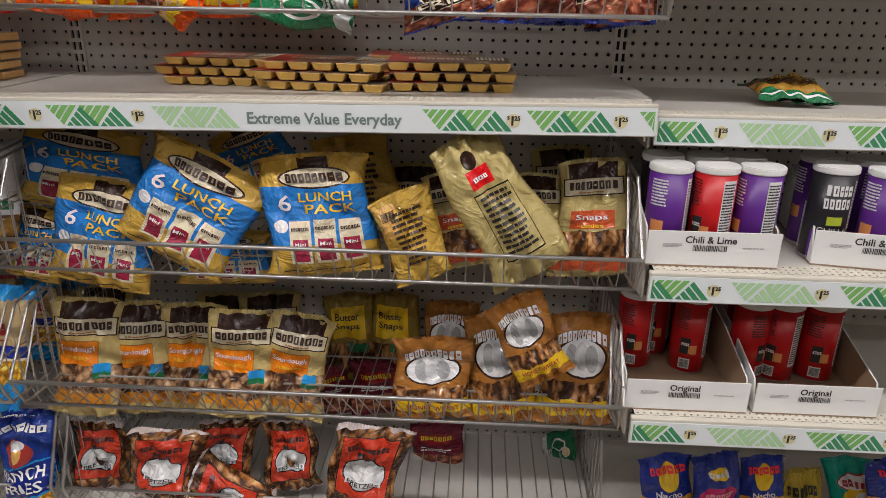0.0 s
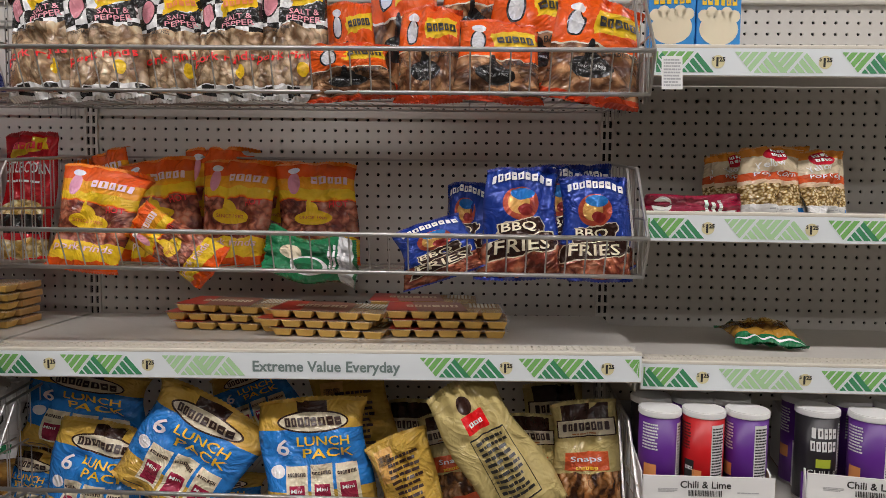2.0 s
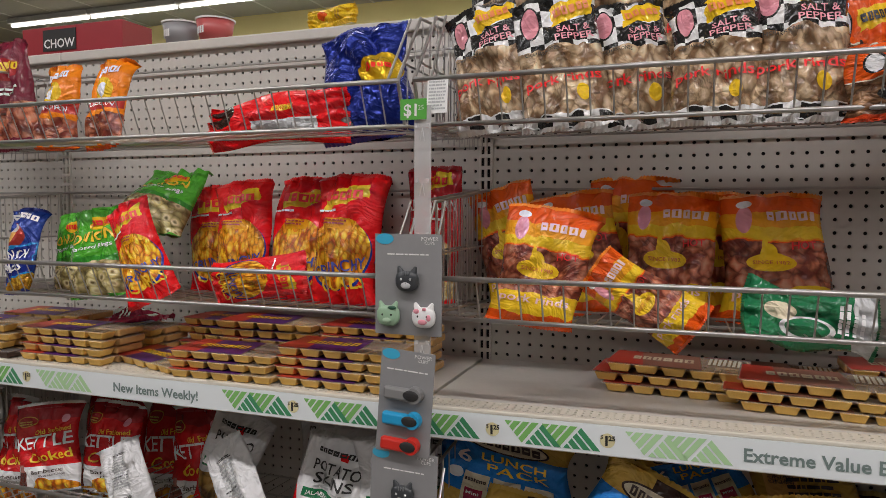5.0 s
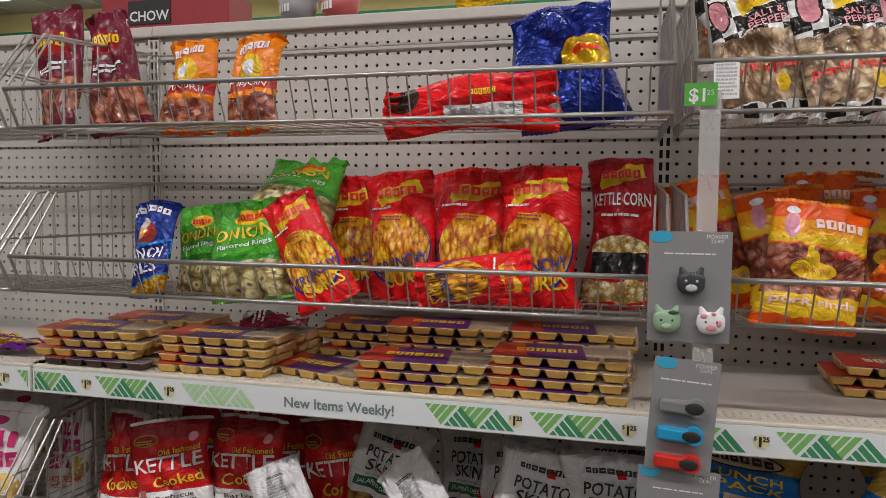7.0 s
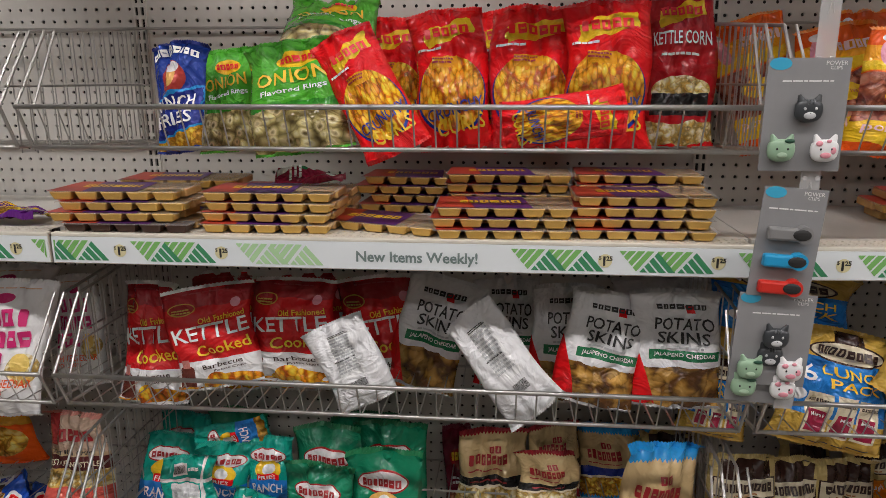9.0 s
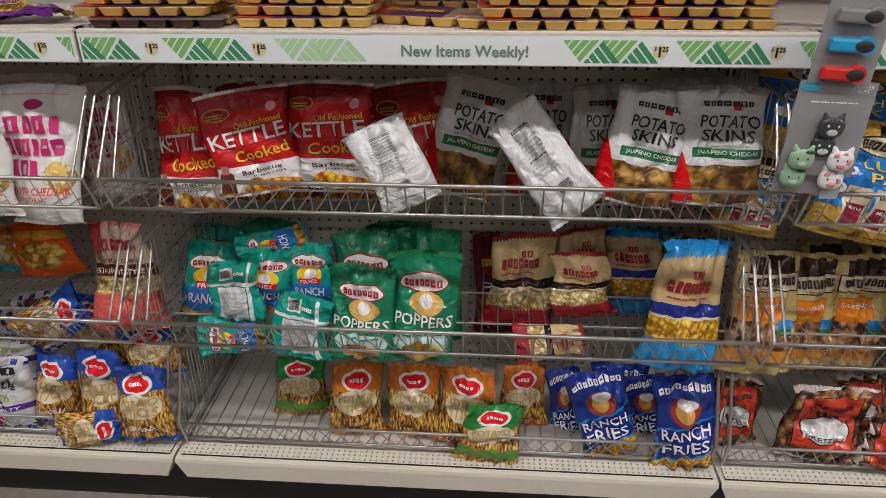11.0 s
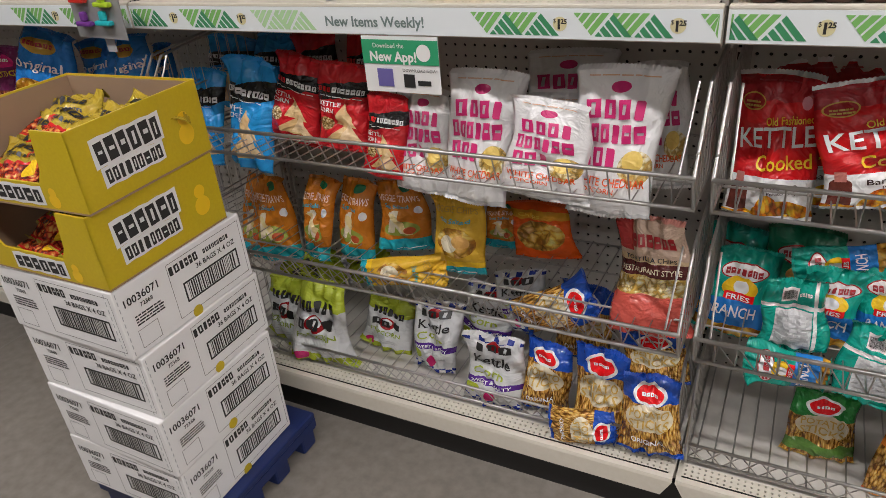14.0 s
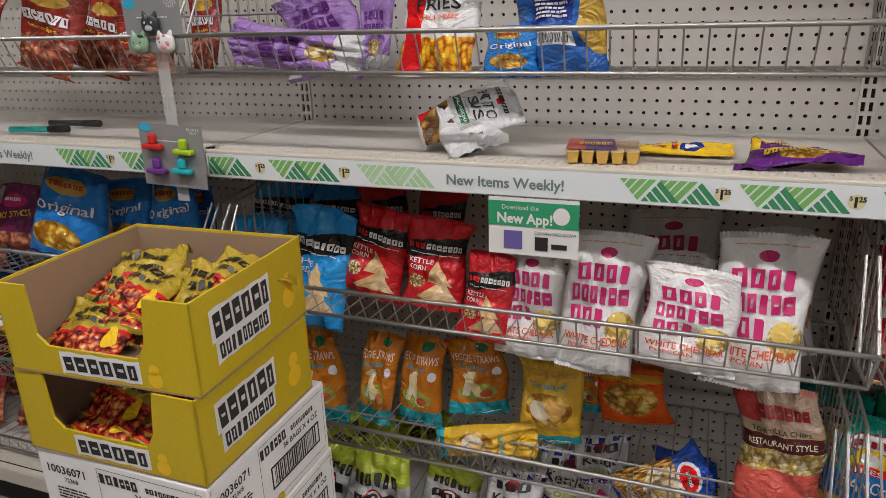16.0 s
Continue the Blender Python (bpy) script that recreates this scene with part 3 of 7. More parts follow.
    l.new(shift.outputs[0], tex.inputs["Vector"])
    sh = n.new("ShaderNodeMixRGB")
    sh.blend_type, sh.inputs[0].default_value = "OVERLAY", 0.13
    l.new(col, sh.inputs[1])
    l.new(tex.outputs["Fac"], sh.inputs[2])
    l.new(sh.outputs[0], b.inputs["Base Color"])
    b.inputs["Roughness"].default_value = rough * 0.45 if rough < 0.3 else rough * 0.75
    b.inputs["Specular IOR Level"].default_value, b.inputs["Metallic"].default_value = 0.5, metal
    # fine crinkles
    crk = n.new("ShaderNodeTexNoise")
    crk.inputs["Scale"].default_value, crk.inputs["Detail"].default_value, crk.inputs["Distortion"].default_value = 22, 3, 1.6
    l.new(shift.outputs[0], crk.inputs["Vector"])
    crk2 = n.new("ShaderNodeTexNoise")
    crk2.inputs["Scale"].default_value, crk2.inputs["Detail"].default_value, crk2.inputs["Distortion"].default_value = 13, 2, 2.2
    l.new(shift.outputs[0], crk2.inputs["Vector"])
    ridge = math_("ABSOLUTE", math_("SUBTRACT", crk2.outputs["Fac"], 0.5), 0.0)
    crk3 = n.new("ShaderNodeTexVoronoi")
    crk3.feature = "DISTANCE_TO_EDGE"
    crk3.inputs["Scale"].default_value = 24
    warp3 = n.new("ShaderNodeVectorMath")
    warp3.operation = "MULTIPLY_ADD"
    warp3.inputs[1].default_value = (0.05, 0.05, 0.05)
    l.new(crk2.outputs["Color"], warp3.inputs[0])
    l.new(shift.outputs[0], warp3.inputs[2])
    l.new(warp3.outputs[0], crk3.inputs["Vector"])
    facet = math_("MINIMUM", crk3.outputs["Distance"], 0.28)
    hgt = math_("ADD", math_("MULTIPLY", crk.outputs["Fac"], 0.005 * crease), math_("MULTIPLY", ridge, -0.015 * min(crease, 1.5)))
    hgt = math_("ADD", hgt, math_("MULTIPLY", facet, 0.0045 * min(crease, 1.2)))
    if relief is not None:
        hgt = math_("ADD", hgt, relief)
    bp = n.new("ShaderNodeBump")
    bp.inputs["Strength"].default_value, bp.inputs["Distance"].default_value = 0.75, 1.0
    l.new(hgt, bp.inputs["Height"])
    l.new(bp.outputs[0], b.inputs["Normal"])
    return m


class Pillow:
    """The shape of a filled film bag, standing on its lower seal and facing -y."""

    def __init__(self, w, h, t, seed, wrinkle=1.0):
        r = random.Random(seed)
        self.w, self.h, self.t, self.k = w, h, t, wrinkle
        self.waves = [(r.uniform(-2.6, 2.6), r.uniform(-2.6, 2.6), r.uniform(0, 6.3), r.uniform(0.5, 1.0)) for _ in range(5)]
        self.folds = [(r.uniform(2.0, 5.5), r.uniform(0, 6.3), r.uniform(0.5, 1)) for _ in range(3)]
        self.creases = [(r.uniform(-0.8, 0.8), r.uniform(-0.9, 0.9), r.uniform(0, 3.14), r.uniform(0.5, 1)) for _ in range(17)]
        self.taper, self.wob = r.uniform(-0.10, 0.05), [(r.uniform(3, 9), r.uniform(0, 6.3)) for _ in range(2)]
        self.curl = r.uniform(-0.03, 0.035), r.uniform(-0.03, 0.035)
        self.bend, self.twist, self.sag = r.uniform(-0.02, 0.02), r.uniform(-0.03, 0.03), r.uniform(0.05, 0.4)

    def __call__(self, u, v, side=-1, lift=0.0):
        s, r = 2 * u - 1, 2 * v - 1
        a, c = max(0.0, 1 - abs(s) ** 2.3), max(0.0, 1 - abs(r) ** 3.2)
        prof = a ** 0.72 * c ** 0.8 * (1 - self.sag * r * 0.8)
        d = 0.5 * self.t * prof
        edge = math.exp(-(1 - abs(r)) / 0.20)
        fold = sum(g * math.sin(f * 3.14 * s + p + (1.7 if r > 0 else 0)) for f, p, g in self.folds)
        d += 0.0105 * self.k * edge * fold * a ** 0.5 * min(1, c * 5 + 0.15)
        dent = sum(g * math.sin(fx * s * 2 + fz * r * 2 + p) for fx, fz, p, g in self.waves)
        d += 0.0042 * self.k * dent * a ** 0.6 * c ** 0.6
        for cx, cz, an, g in self.creases:
            q = (s - cx) * math.cos(an) + (r - cz) * math.sin(an)
            e = (s - cx) * math.sin(an) - (r - cz) * math.cos(an)
            d -= 0.012 * self.k * g * math.exp(-(q / 0.085) ** 2 - (e / 0.5) ** 2) * a ** 0.7 * c
        x = 0.5 * self.w * s * (1 - 0.11 * c ** 0.6) + self.twist * r * abs(r) * 0.5
        x *= 1 + self.taper * r
        x += 0.0035 * self.k * abs(s) ** 3 * sum(math.sin(f * v + p) for f, p in self.wob)
        z = self.h * v - 0.006 * self.k * edge * s * s * (1 if r > 0 else -1)
        if r > 0.4:
            z -= 0.25 * abs(self.curl[s > 0]) * abs(s) ** 2.5 * ((r - 0.4) / 0.6) ** 2
        y = side * (d if side < 0 else 0.75 * d) + self.bend * (1 - r * r) * 0.4 + self.twist * s * r + (self.curl[s > 0] * abs(s) ** 2 * ((r - 0.3) / 0.7) ** 2 if r > 0.3 else 0)
        return (x, y + side * lift, z)


def word_bars(n, width, height, seed):
    """A row of plain blocks, most with a slit in them, of the size and weight of a word mark."""
    r = random.Random(seed)
    ws = [r.uniform(0.72, 1.15) for _ in range(n)]
    gap = 0.09
    k = width / (sum(ws) + gap * (n - 1))
    vs, fs, x = [], [], -width / 2
    for wd in ws:
        a, hi = wd * k, height * r.uniform(0.92, 1.0)
        kind = r.choice((0, 0, 0, 1, 1, 2))
        cut, i = 0.14 * min(a, hi), len(vs)
        if kind == 2:
            b = x + a * 0.16
            vs += [(b, cut), (b + cut, 0), (x + a * 0.84, 0), (x + a * 0.84, hi - cut), (x + a * 0.84 - cut, hi), (b, hi)]
            fs.append(tuple(range(i, i + 6)))
        else:
            u0, u1, v0, v1 = (r.uniform(0.36, 0.42), r.uniform(0.60, 0.66), r.uniform(0.18, 0.26), r.uniform(0.74, 0.82)) if kind == 0 else (r.uniform(0.28, 0.34), r.uniform(0.72, 0.78), r.uniform(0.40, 0.46), r.uniform(0.56, 0.64))
            outer = [(x + cut, 0), (x + a, cut * 0.4), (x + a - cut, hi), (x, hi - cut * 0.4)]
            inner = [(x + a * u0, hi * v0), (x + a * u1, hi * v0), (x + a * u1, hi * v1), (x + a * u0, hi * v1)]
            vs += outer + inner
            fs += [(i + q, i + (q + 1) % 4, i + 4 + (q + 1) % 4, i + 4 + q) for q in range(4)]
        x += a + gap * k
    return vs, fs


def fine_lines(width, height, rows, seed):
    """Small print as thin bars."""
    r = random.Random(seed)
    vs, fs = [], []
    for k in range(rows):
        z = height / 2 - height * (k + 0.5) / rows
        q, x = height / rows * 0.26, -width / 2
        while x < width / 2 * r.uniform(0.55, 1):
            a = r.uniform(0.06, 0.28) * width
            e = min(width / 2, x + a)
            i = len(vs)
            vs += [(x, z - q), (e, z - q), (e, z + q), (x, z + q)]
            fs.append((i, i + 1, i + 2, i + 3))
            x = e + 0.025 * width
    return vs, fs


def bar_code(width, height, seed):
    r = random.Random(seed)
    vs, fs, x = [], [], -width / 2
    while x < width / 2:
        a = width * r.choice((0.012, 0.02, 0.03))
        i = len(vs)
        vs += [(x, -height / 2), (x + a, -height / 2), (x + a, height / 2), (x, height / 2)]
        fs.append((i, i + 1, i + 2, i + 3))
        x += a + width * r.choice((0.014, 0.022))
    return vs, fs


def glyphs_for(text, width, height, seed):
    if text[0] == "#":
        return word_bars(int(text[1:]), width, height, seed)
    if text[0] == "=":
        return fine_lines(width, height, int(text[1:]), seed)
    if text[0] == "|":
        return bar_code(width, height, seed)
    vs, fs = lettering(text, 1.0, 0.012)
    x0, x1 = min(v[0] for v in vs), max(v[0] for v in vs)
    y0, y1 = min(v[1] for v in vs), max(v[1] for v in vs)
    kx, ky = width / (x1 - x0), height / (y1 - y0)
    return [((v[0] - (x0 + x1) / 2) * kx, (v[1] - y0) * ky) for v in vs], fs


BAGS = {}


def bag_design(key, label, base, layers, words=(), w=0.20, h=0.26, t=0.075, seal=None, rough=0.24, crease=1.0, variants=3, name="snack_bag", category="snack bag", nu=24, nv=32, metal=0.0):
    mat = print_material(key + "_film", base, layers, w, h, rough, crease, metal)
    seal_top, seal_low = seal if seal else (base, base)
    for var in range(variants):
        seed = sum(map(ord, key)) * 7 + var * 31
        shape = Pillow(w, h, t, seed, (0.6 + 0.5 * crease) * min(1, t / 0.065))
        th = thing(name, label, category, 0, 40, 0, "snack bags")
        v0, v1 = 0.028, 0.965
        bm = bmesh.new()
        uvl = bm.loops.layers.uv.new("UVMap")
        grid = {}
        for side in (-1, 1):
            for i in range(nu + 1):
                for j in range(nv + 1):
                    if side > 0 and i in (0, nu):
                        grid[side, i, j] = grid[-1, i, j]
                        continue
                    u, v = i / nu, v0 + (v1 - v0) * j / nv
                    grid[side, i, j] = bm.verts.new(shape(u, v, side))
            for i in range(nu):
                for j in range(nv):
                    q = [(i, j), (i + 1, j), (i + 1, j + 1), (i, j + 1)]
                    if side > 0:
                        q.reverse()
                    try:
                        f = bm.faces.new([grid[side, a, c] for a, c in q])
                    except ValueError:
                        continue
                    f.smooth = True
                    for lp, (a, c) in zip(f.loops, q):
                        lp[uvl].uv = (a / nu + (2 if side > 0 else 0), v0 + (v1 - v0) * c / nv)
        part("film_body", bm, mat, th)
        for nm, a, c, colr in (("bottom_seal", 0.0, v0, seal_low), ("top_seal", v1, 1.0, seal_top)):
            bm = bmesh.new()
            rows = []
            for dy in (-0.0007, 0.0007):
                lo, hi = [], []
                for i in range(nu * 2 + 1):
                    u = i / (nu * 2)
                    p, q = shape(u, min(max(a, v0), v1)), shape(u, min(max(c, v0), v1))
                    mid = shape(u, v0 if a == 0 else v1)
                    tooth = 0.0022 if i % 2 else 0
                    lean = 0.004 * math.sin(u * 9 + var + seed)
                    if a == 0:
                        lo.append(bm.verts.new((mid[0], mid[1] * 0.3 + lean + dy, mid[2] - shape.h * v0 + tooth)))
                        hi.append(bm.verts.new((mid[0], mid[1] + dy, mid[2])))
                    else:
                        lo.append(bm.verts.new((mid[0], mid[1] + dy, mid[2])))
                        hi.append(bm.verts.new((mid[0], mid[1] * 0.3 + lean * 1.5 + dy, mid[2] + shape.h * (1 - v1) - tooth)))
                rows.append((lo, hi))
                for i in range(nu * 2):
                    bm.faces.new((lo[i], lo[i + 1], hi[i + 1], hi[i]) if dy < 0 else (lo[i + 1], lo[i], hi[i], hi[i + 1]))
            part(nm, bm, ink(colr), th)
        for k, wd in enumerate(words):
            text, cu, cv, ww, hh, colr = wd[:6]
            rot = radians(wd[6]) if len(wd) > 6 else 0.0
            arc = wd[7] if len(wd) > 7 else 0.0
            bm = bmesh.new()
            stamp(bm, glyphs_for(text, ww * w, hh * h, sum(map(ord, key)) + k), lambda x, y: (x, y, 0))
            for reach in (0.016, 0.009):
                long_ = [e for e in bm.edges if e.calc_length() > reach]
                if long_:
                    bmesh.ops.subdivide_edges(bm, edges=long_, cuts=1)
            for vtx in bm.verts:
                x, y = vtx.co.x, vtx.co.y
                y += arc * h * (1 - (2 * x / (ww * w)) ** 2) if arc else 0
                X, Y = x * math.cos(rot) - y * math.sin(rot), x * math.sin(rot) + y * math.cos(rot)
                u, v = cu + X / w, cv + Y / h
                vtx.co = shape(min(max(u, 0.01), 0.99), min(max(v, 0.03), 0.96), -1, 0.0034 + 0.0002 * k)
            part("small_print" if text[0] == "=" else "bar_code" if text[0] == "|" else "printed_word", bm, ink(colr), th, smooth=True)
        BAGS.setdefault(key, []).append((th, w, h))
    return key


USED = {}


def put(key, x, y, z, w, h, tilt=8, roll=0, turn=0):
    """Stands a bag of that design with its lower edge at a place; it leans back by tilt and sideways by roll."""
    k = USED.get(key, 0)
    USED[key] = k + 1
    th, w0, h0 = BAGS[key][k % len(BAGS[key])]
    m = pose(x, y, z, 0, 0, turn) @ pose(0, 0, 0, -tilt, 0, 0) @ pose(0, 0, 0, 0, roll, 0) @ Matrix.Diagonal((w / w0, (w / w0 + h / h0) / 2, h / h0, 1))
    if k < len(BAGS[key]):
        th.matrix_basis = m
        return th
    s = th.scale
    return copy_thing(th, m @ Matrix.Diagonal((1 / s.x, 1 / s.y, 1 / s.z, 1)))


bag_design("rind_pepper", "clear pork rind bag with a black and white checked top", TAN, [
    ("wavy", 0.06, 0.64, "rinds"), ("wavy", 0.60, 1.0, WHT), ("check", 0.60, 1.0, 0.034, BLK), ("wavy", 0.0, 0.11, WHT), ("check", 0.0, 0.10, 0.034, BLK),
    ("brush", 0.42, 1.0, 0.62, 0.75, BLK), ("brush", 0.46, 0.96, 0.76, 0.92, YEL), ("oval", 0.20, 0.80, 0.12, 0.13, BLK), ("oval", 0.20, 0.80, 0.10, 0.115, PINK), ("oval", 0.72, 0.24, 0.075, 0.06, YEL)],
    [("#5", 0.70, 0.83, 0.44, 0.065, (0.80, 0.25, 0.08), 6), ("SALT &", 0.70, 0.69, 0.40, 0.048, PINK, 4), ("PEPPER", 0.70, 0.63, 0.46, 0.048, PINK, 4), ("pork rinds", 0.5, 0.29, 0.88, 0.10, RED, 3), ("CHICHARRONES", 0.30, 0.555, 0.42, 0.026, BLK)],
    seal=(BLK, WHT), h=0.27)
bag_design("rind_bbq", "clear pork rind bag with a bright orange top", TAN, [
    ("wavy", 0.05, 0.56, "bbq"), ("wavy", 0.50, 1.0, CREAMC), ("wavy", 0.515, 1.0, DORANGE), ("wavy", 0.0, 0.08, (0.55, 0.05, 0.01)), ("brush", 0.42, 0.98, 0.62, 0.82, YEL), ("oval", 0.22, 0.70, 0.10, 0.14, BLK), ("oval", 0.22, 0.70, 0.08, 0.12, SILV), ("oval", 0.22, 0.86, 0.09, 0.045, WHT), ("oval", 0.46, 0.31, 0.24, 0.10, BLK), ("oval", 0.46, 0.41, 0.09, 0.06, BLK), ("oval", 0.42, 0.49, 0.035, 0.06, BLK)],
    [("#5", 0.70, 0.70, 0.48, 0.085, BLK, 6), ("BARBECUE", 0.76, 0.44, 0.42, 0.05, BLK, 8), ("SINCE 1982", 0.46, 0.295, 0.30, 0.028, GREY)], seal=(DORANGE, (0.55, 0.05, 0.01)), h=0.26)
bag_design("rind_hot", "clear hot pork rind bag with an orange top and yellow flashes", DORANGE, [
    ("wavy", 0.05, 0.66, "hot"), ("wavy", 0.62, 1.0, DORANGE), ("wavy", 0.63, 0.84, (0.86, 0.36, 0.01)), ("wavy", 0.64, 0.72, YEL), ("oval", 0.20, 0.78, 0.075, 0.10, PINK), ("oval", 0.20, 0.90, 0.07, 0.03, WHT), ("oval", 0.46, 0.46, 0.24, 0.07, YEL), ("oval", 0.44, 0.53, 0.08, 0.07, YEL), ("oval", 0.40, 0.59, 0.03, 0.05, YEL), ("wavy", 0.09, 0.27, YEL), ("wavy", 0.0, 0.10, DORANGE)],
    [("#5", 0.66, 0.77, 0.50, 0.075, (0.85, 0.62, 0.56)), ("pork rinds", 0.5, 0.17, 0.82, 0.085, (0.85, 0.55, 0.50)), ("SINCE 1982", 0.46, 0.445, 0.36, 0.03, (0.55, 0.12, 0.01)), ("HOT", 0.78, 0.56, 0.24, 0.055, RED, 4)], seal=(ORANGE, DORANGE), h=0.27)
bag_design("bbq_fries", "glossy dark blue bag of barbecue fries, in a wire basket", (0.012, 0.045, 0.30), [
    ("wavy", 0.03, 0.33, "hot"), ("oval", 0.5, 0.66, 0.25, 0.15, (0.45, 0.08, 0.04)), ("oval", 0.47, 0.66, 0.15, 0.10, PEACH), ("oval", 0.52, 0.745, 0.17, 0.055, BLUE), ("oval", 0.56, 0.60, 0.10, 0.05, (0.30, 0.03, 0.03)), ("brush", 0.20, 0.80, 0.365, 0.52, CREAMC), ("brush", 0.22, 0.78, 0.375, 0.51, DBROWN), ("brush", 0.08, 0.96, 0.20, 0.375, CREAMC), ("brush", 0.10, 0.94, 0.21, 0.365, DBROWN)],
    [("#9", 0.5, 0.82, 0.84, 0.075, WHT, 0, 0.05), ("BBQ", 0.47, 0.395, 0.46, 0.095, CREAMC, 4), ("FRIES", 0.52, 0.235, 0.70, 0.11, CREAMC, 4)], seal=(NAVY, NAVY), rough=0.2, metal=0.25, w=0.18, h=0.25)
bag_design("ranch_fries", "glossy blue bag of ranch fries on the base deck", (0.012, 0.045, 0.30), [
    ("wavy", 0.03, 0.24, "gold"), ("oval", 0.5, 0.66, 0.25, 0.14, (0.45, 0.05, 0.04)), ("oval", 0.48, 0.66, 0.14, 0.095, PEACH), ("oval", 0.52, 0.74, 0.16, 0.05, WHT), ("brush", 0.02, 1.0, 0.16, 0.52, SKY), ("brush", 0.05, 0.98, 0.18, 0.50, NAVY)],
    [("#9", 0.5, 0.82, 0.84, 0.07, WHT, 0, 0.05), ("RANCH", 0.5, 0.375, 0.80, 0.11, WHT, 4), ("FRIES", 0.5, 0.235, 0.76, 0.11, WHT, 4)], seal=(NAVY, NAVY), rough=0.2, metal=0.2, w=0.17, h=0.23)
bag_design("curls", "glossy red bag of crunchy cheese curls, in a wire basket", RED, [
    ("oval", 0.5, 0.37, 0.47, 0.27, NAVY), ("oval", 0.5, 0.385, 0.45, 0.26, "curls"), ("brush", 0.20, 0.88, 0.745, 0.87, YEL), ("rect", 0.28, 0.62, 0.56, 0.64, (0.80, 0.36, 0.01)), ("wavy", 0.0, 0.13, RED)],
    [("#5", 0.5, 0.775, 0.62, 0.075, RED), ("=2", 0.43, 0.61, 0.3, 0.05, DRED), ("CRUNCHY", 0.55, 0.235, 0.78, 0.085, NAVY, 9), ("CURLS", 0.60, 0.115, 0.66, 0.11, YEL, 6), ("=1", 0.25, 0.70, 0.35, 0.03, WHT)], seal=(RED, RED), rough=0.22, w=0.20, h=0.32, t=0.09)
bag_design("onion", "glossy green bag of onion flavoured rings, in a wire basket", BGRN, [
    ("wavy", 0.0, 0.42, "rings"), ("wavy", 0.38, 0.44, (0.03, 0.25, 0.02)), ("oval", 0.55, 0.80, 0.22, 0.07, YEL)],
    [("#5", 0.55, 0.775, 0.36, 0.055, RED), ("ONION", 0.5, 0.595, 0.72, 0.12, YEL, 4), ("Flavored Rings", 0.52, 0.50, 0.66, 0.06, WHT, 4)], seal=(BGRN, BGRN), rough=0.22, w=0.22, h=0.29, t=0.09)
bag_design("kettle_corn", "red bag of kettle corn with a pictured bowl", (0.48, 0.010, 0.016), [
    ("oval", 0.5, 0.38, 0.42, 0.09, "corn"), ("rect", 0.1, 0.9, 0.22, 0.36, BLK), ("wavy", 0.0, 0.18, "corn"), ("brush", 0.18, 0.88, 0.81, 0.92, YEL), ("wavy", 0.0, 0.04, RED)],
    [("#5", 0.5, 0.845, 0.6, 0.06, RED), ("KETTLE CORN", 0.5, 0.66, 0.86, 0.085, WHT), ("=1", 0.5, 0.60, 0.6, 0.03, WHT)], seal=(DRED, RED), w=0.15, h=0.33)
bag_design("kettle", "red and white bag of kettle cooked barbecue chips", (0.62, 0.009, 0.012), [
    ("band", 0.0, 0.30, WHT), ("wavy", 0.80, 0.97, DRED), ("oval", 0.20, 0.79, 0.15, 0.06, GOLD), ("oval", 0.20, 0.79, 0.135, 0.05, DRED), ("rect", 0.04, 0.25, 0.05, 0.22, (0.14, 0.03, 0.02)), ("oval", 0.145, 0.22, 0.105, 0.045, (0.14, 0.03, 0.02)), ("rect", 0.09, 0.20, 0.24, 0.32, (0.55, 0.20, 0.17)), ("wavy", 0.0, 0.05, "curls"), ("oval", 0.66, 0.05, 0.34, 0.095, "curls"), ("oval", 0.50, 0.05, 0.14, 0.13, "curls"), ("oval", 0.83, 0.80, 0.06, 0.045, PINK)],
    [("=2", 0.20, 0.775, 0.2, 0.05, GOLD), ("Old Fashioned", 0.66, 0.655, 0.56, 0.055, YEL, 6), ("KETTLE", 0.52, 0.50, 0.90, 0.135, WHT, 5), ("Cooked", 0.64, 0.355, 0.62, 0.105, YEL, 6), ("Barbecue", 0.60, 0.225, 0.46, 0.045, DBROWN, 4), ("Potato Chips", 0.68, 0.185, 0.36, 0.03, DBROWN, 4), ("=1", 0.5, 0.93, 0.5, 0.02, DRED)],
    seal=(WHT, WHT), rough=0.30, w=0.20, h=0.29)
bag_design("skins", "grey bag of potato skin crisps with a dark green band", (0.70, 0.70, 0.71), [
    ("wavy", 0.03, 0.36, "skins"), ("slant", -0.3, 0.34, 0.0, 0.58, 0.6, RED), ("rect", 0.18, 0.96, 0.415, 0.495, GRN), ("slant", 0.20, 0.30, 0.80, 0.86, 0.5, RED), ("slant", 0.98, 1.08, 0.80, 0.86, 0.5, RED)],
    [("#7", 0.52, 0.83, 0.56, 0.045, BLK), ("POTATO", 0.56, 0.66, 0.66, 0.10, BLK), ("SKINS", 0.56, 0.55, 0.56, 0.095, BLK), ("=1", 0.56, 0.52, 0.5, 0.03, GREY), ("JALAPENO CHEDDAR", 0.57, 0.435, 0.66, 0.042, WHT)], seal=(SILV, SILV), rough=0.34, w=0.19, h=0.27)
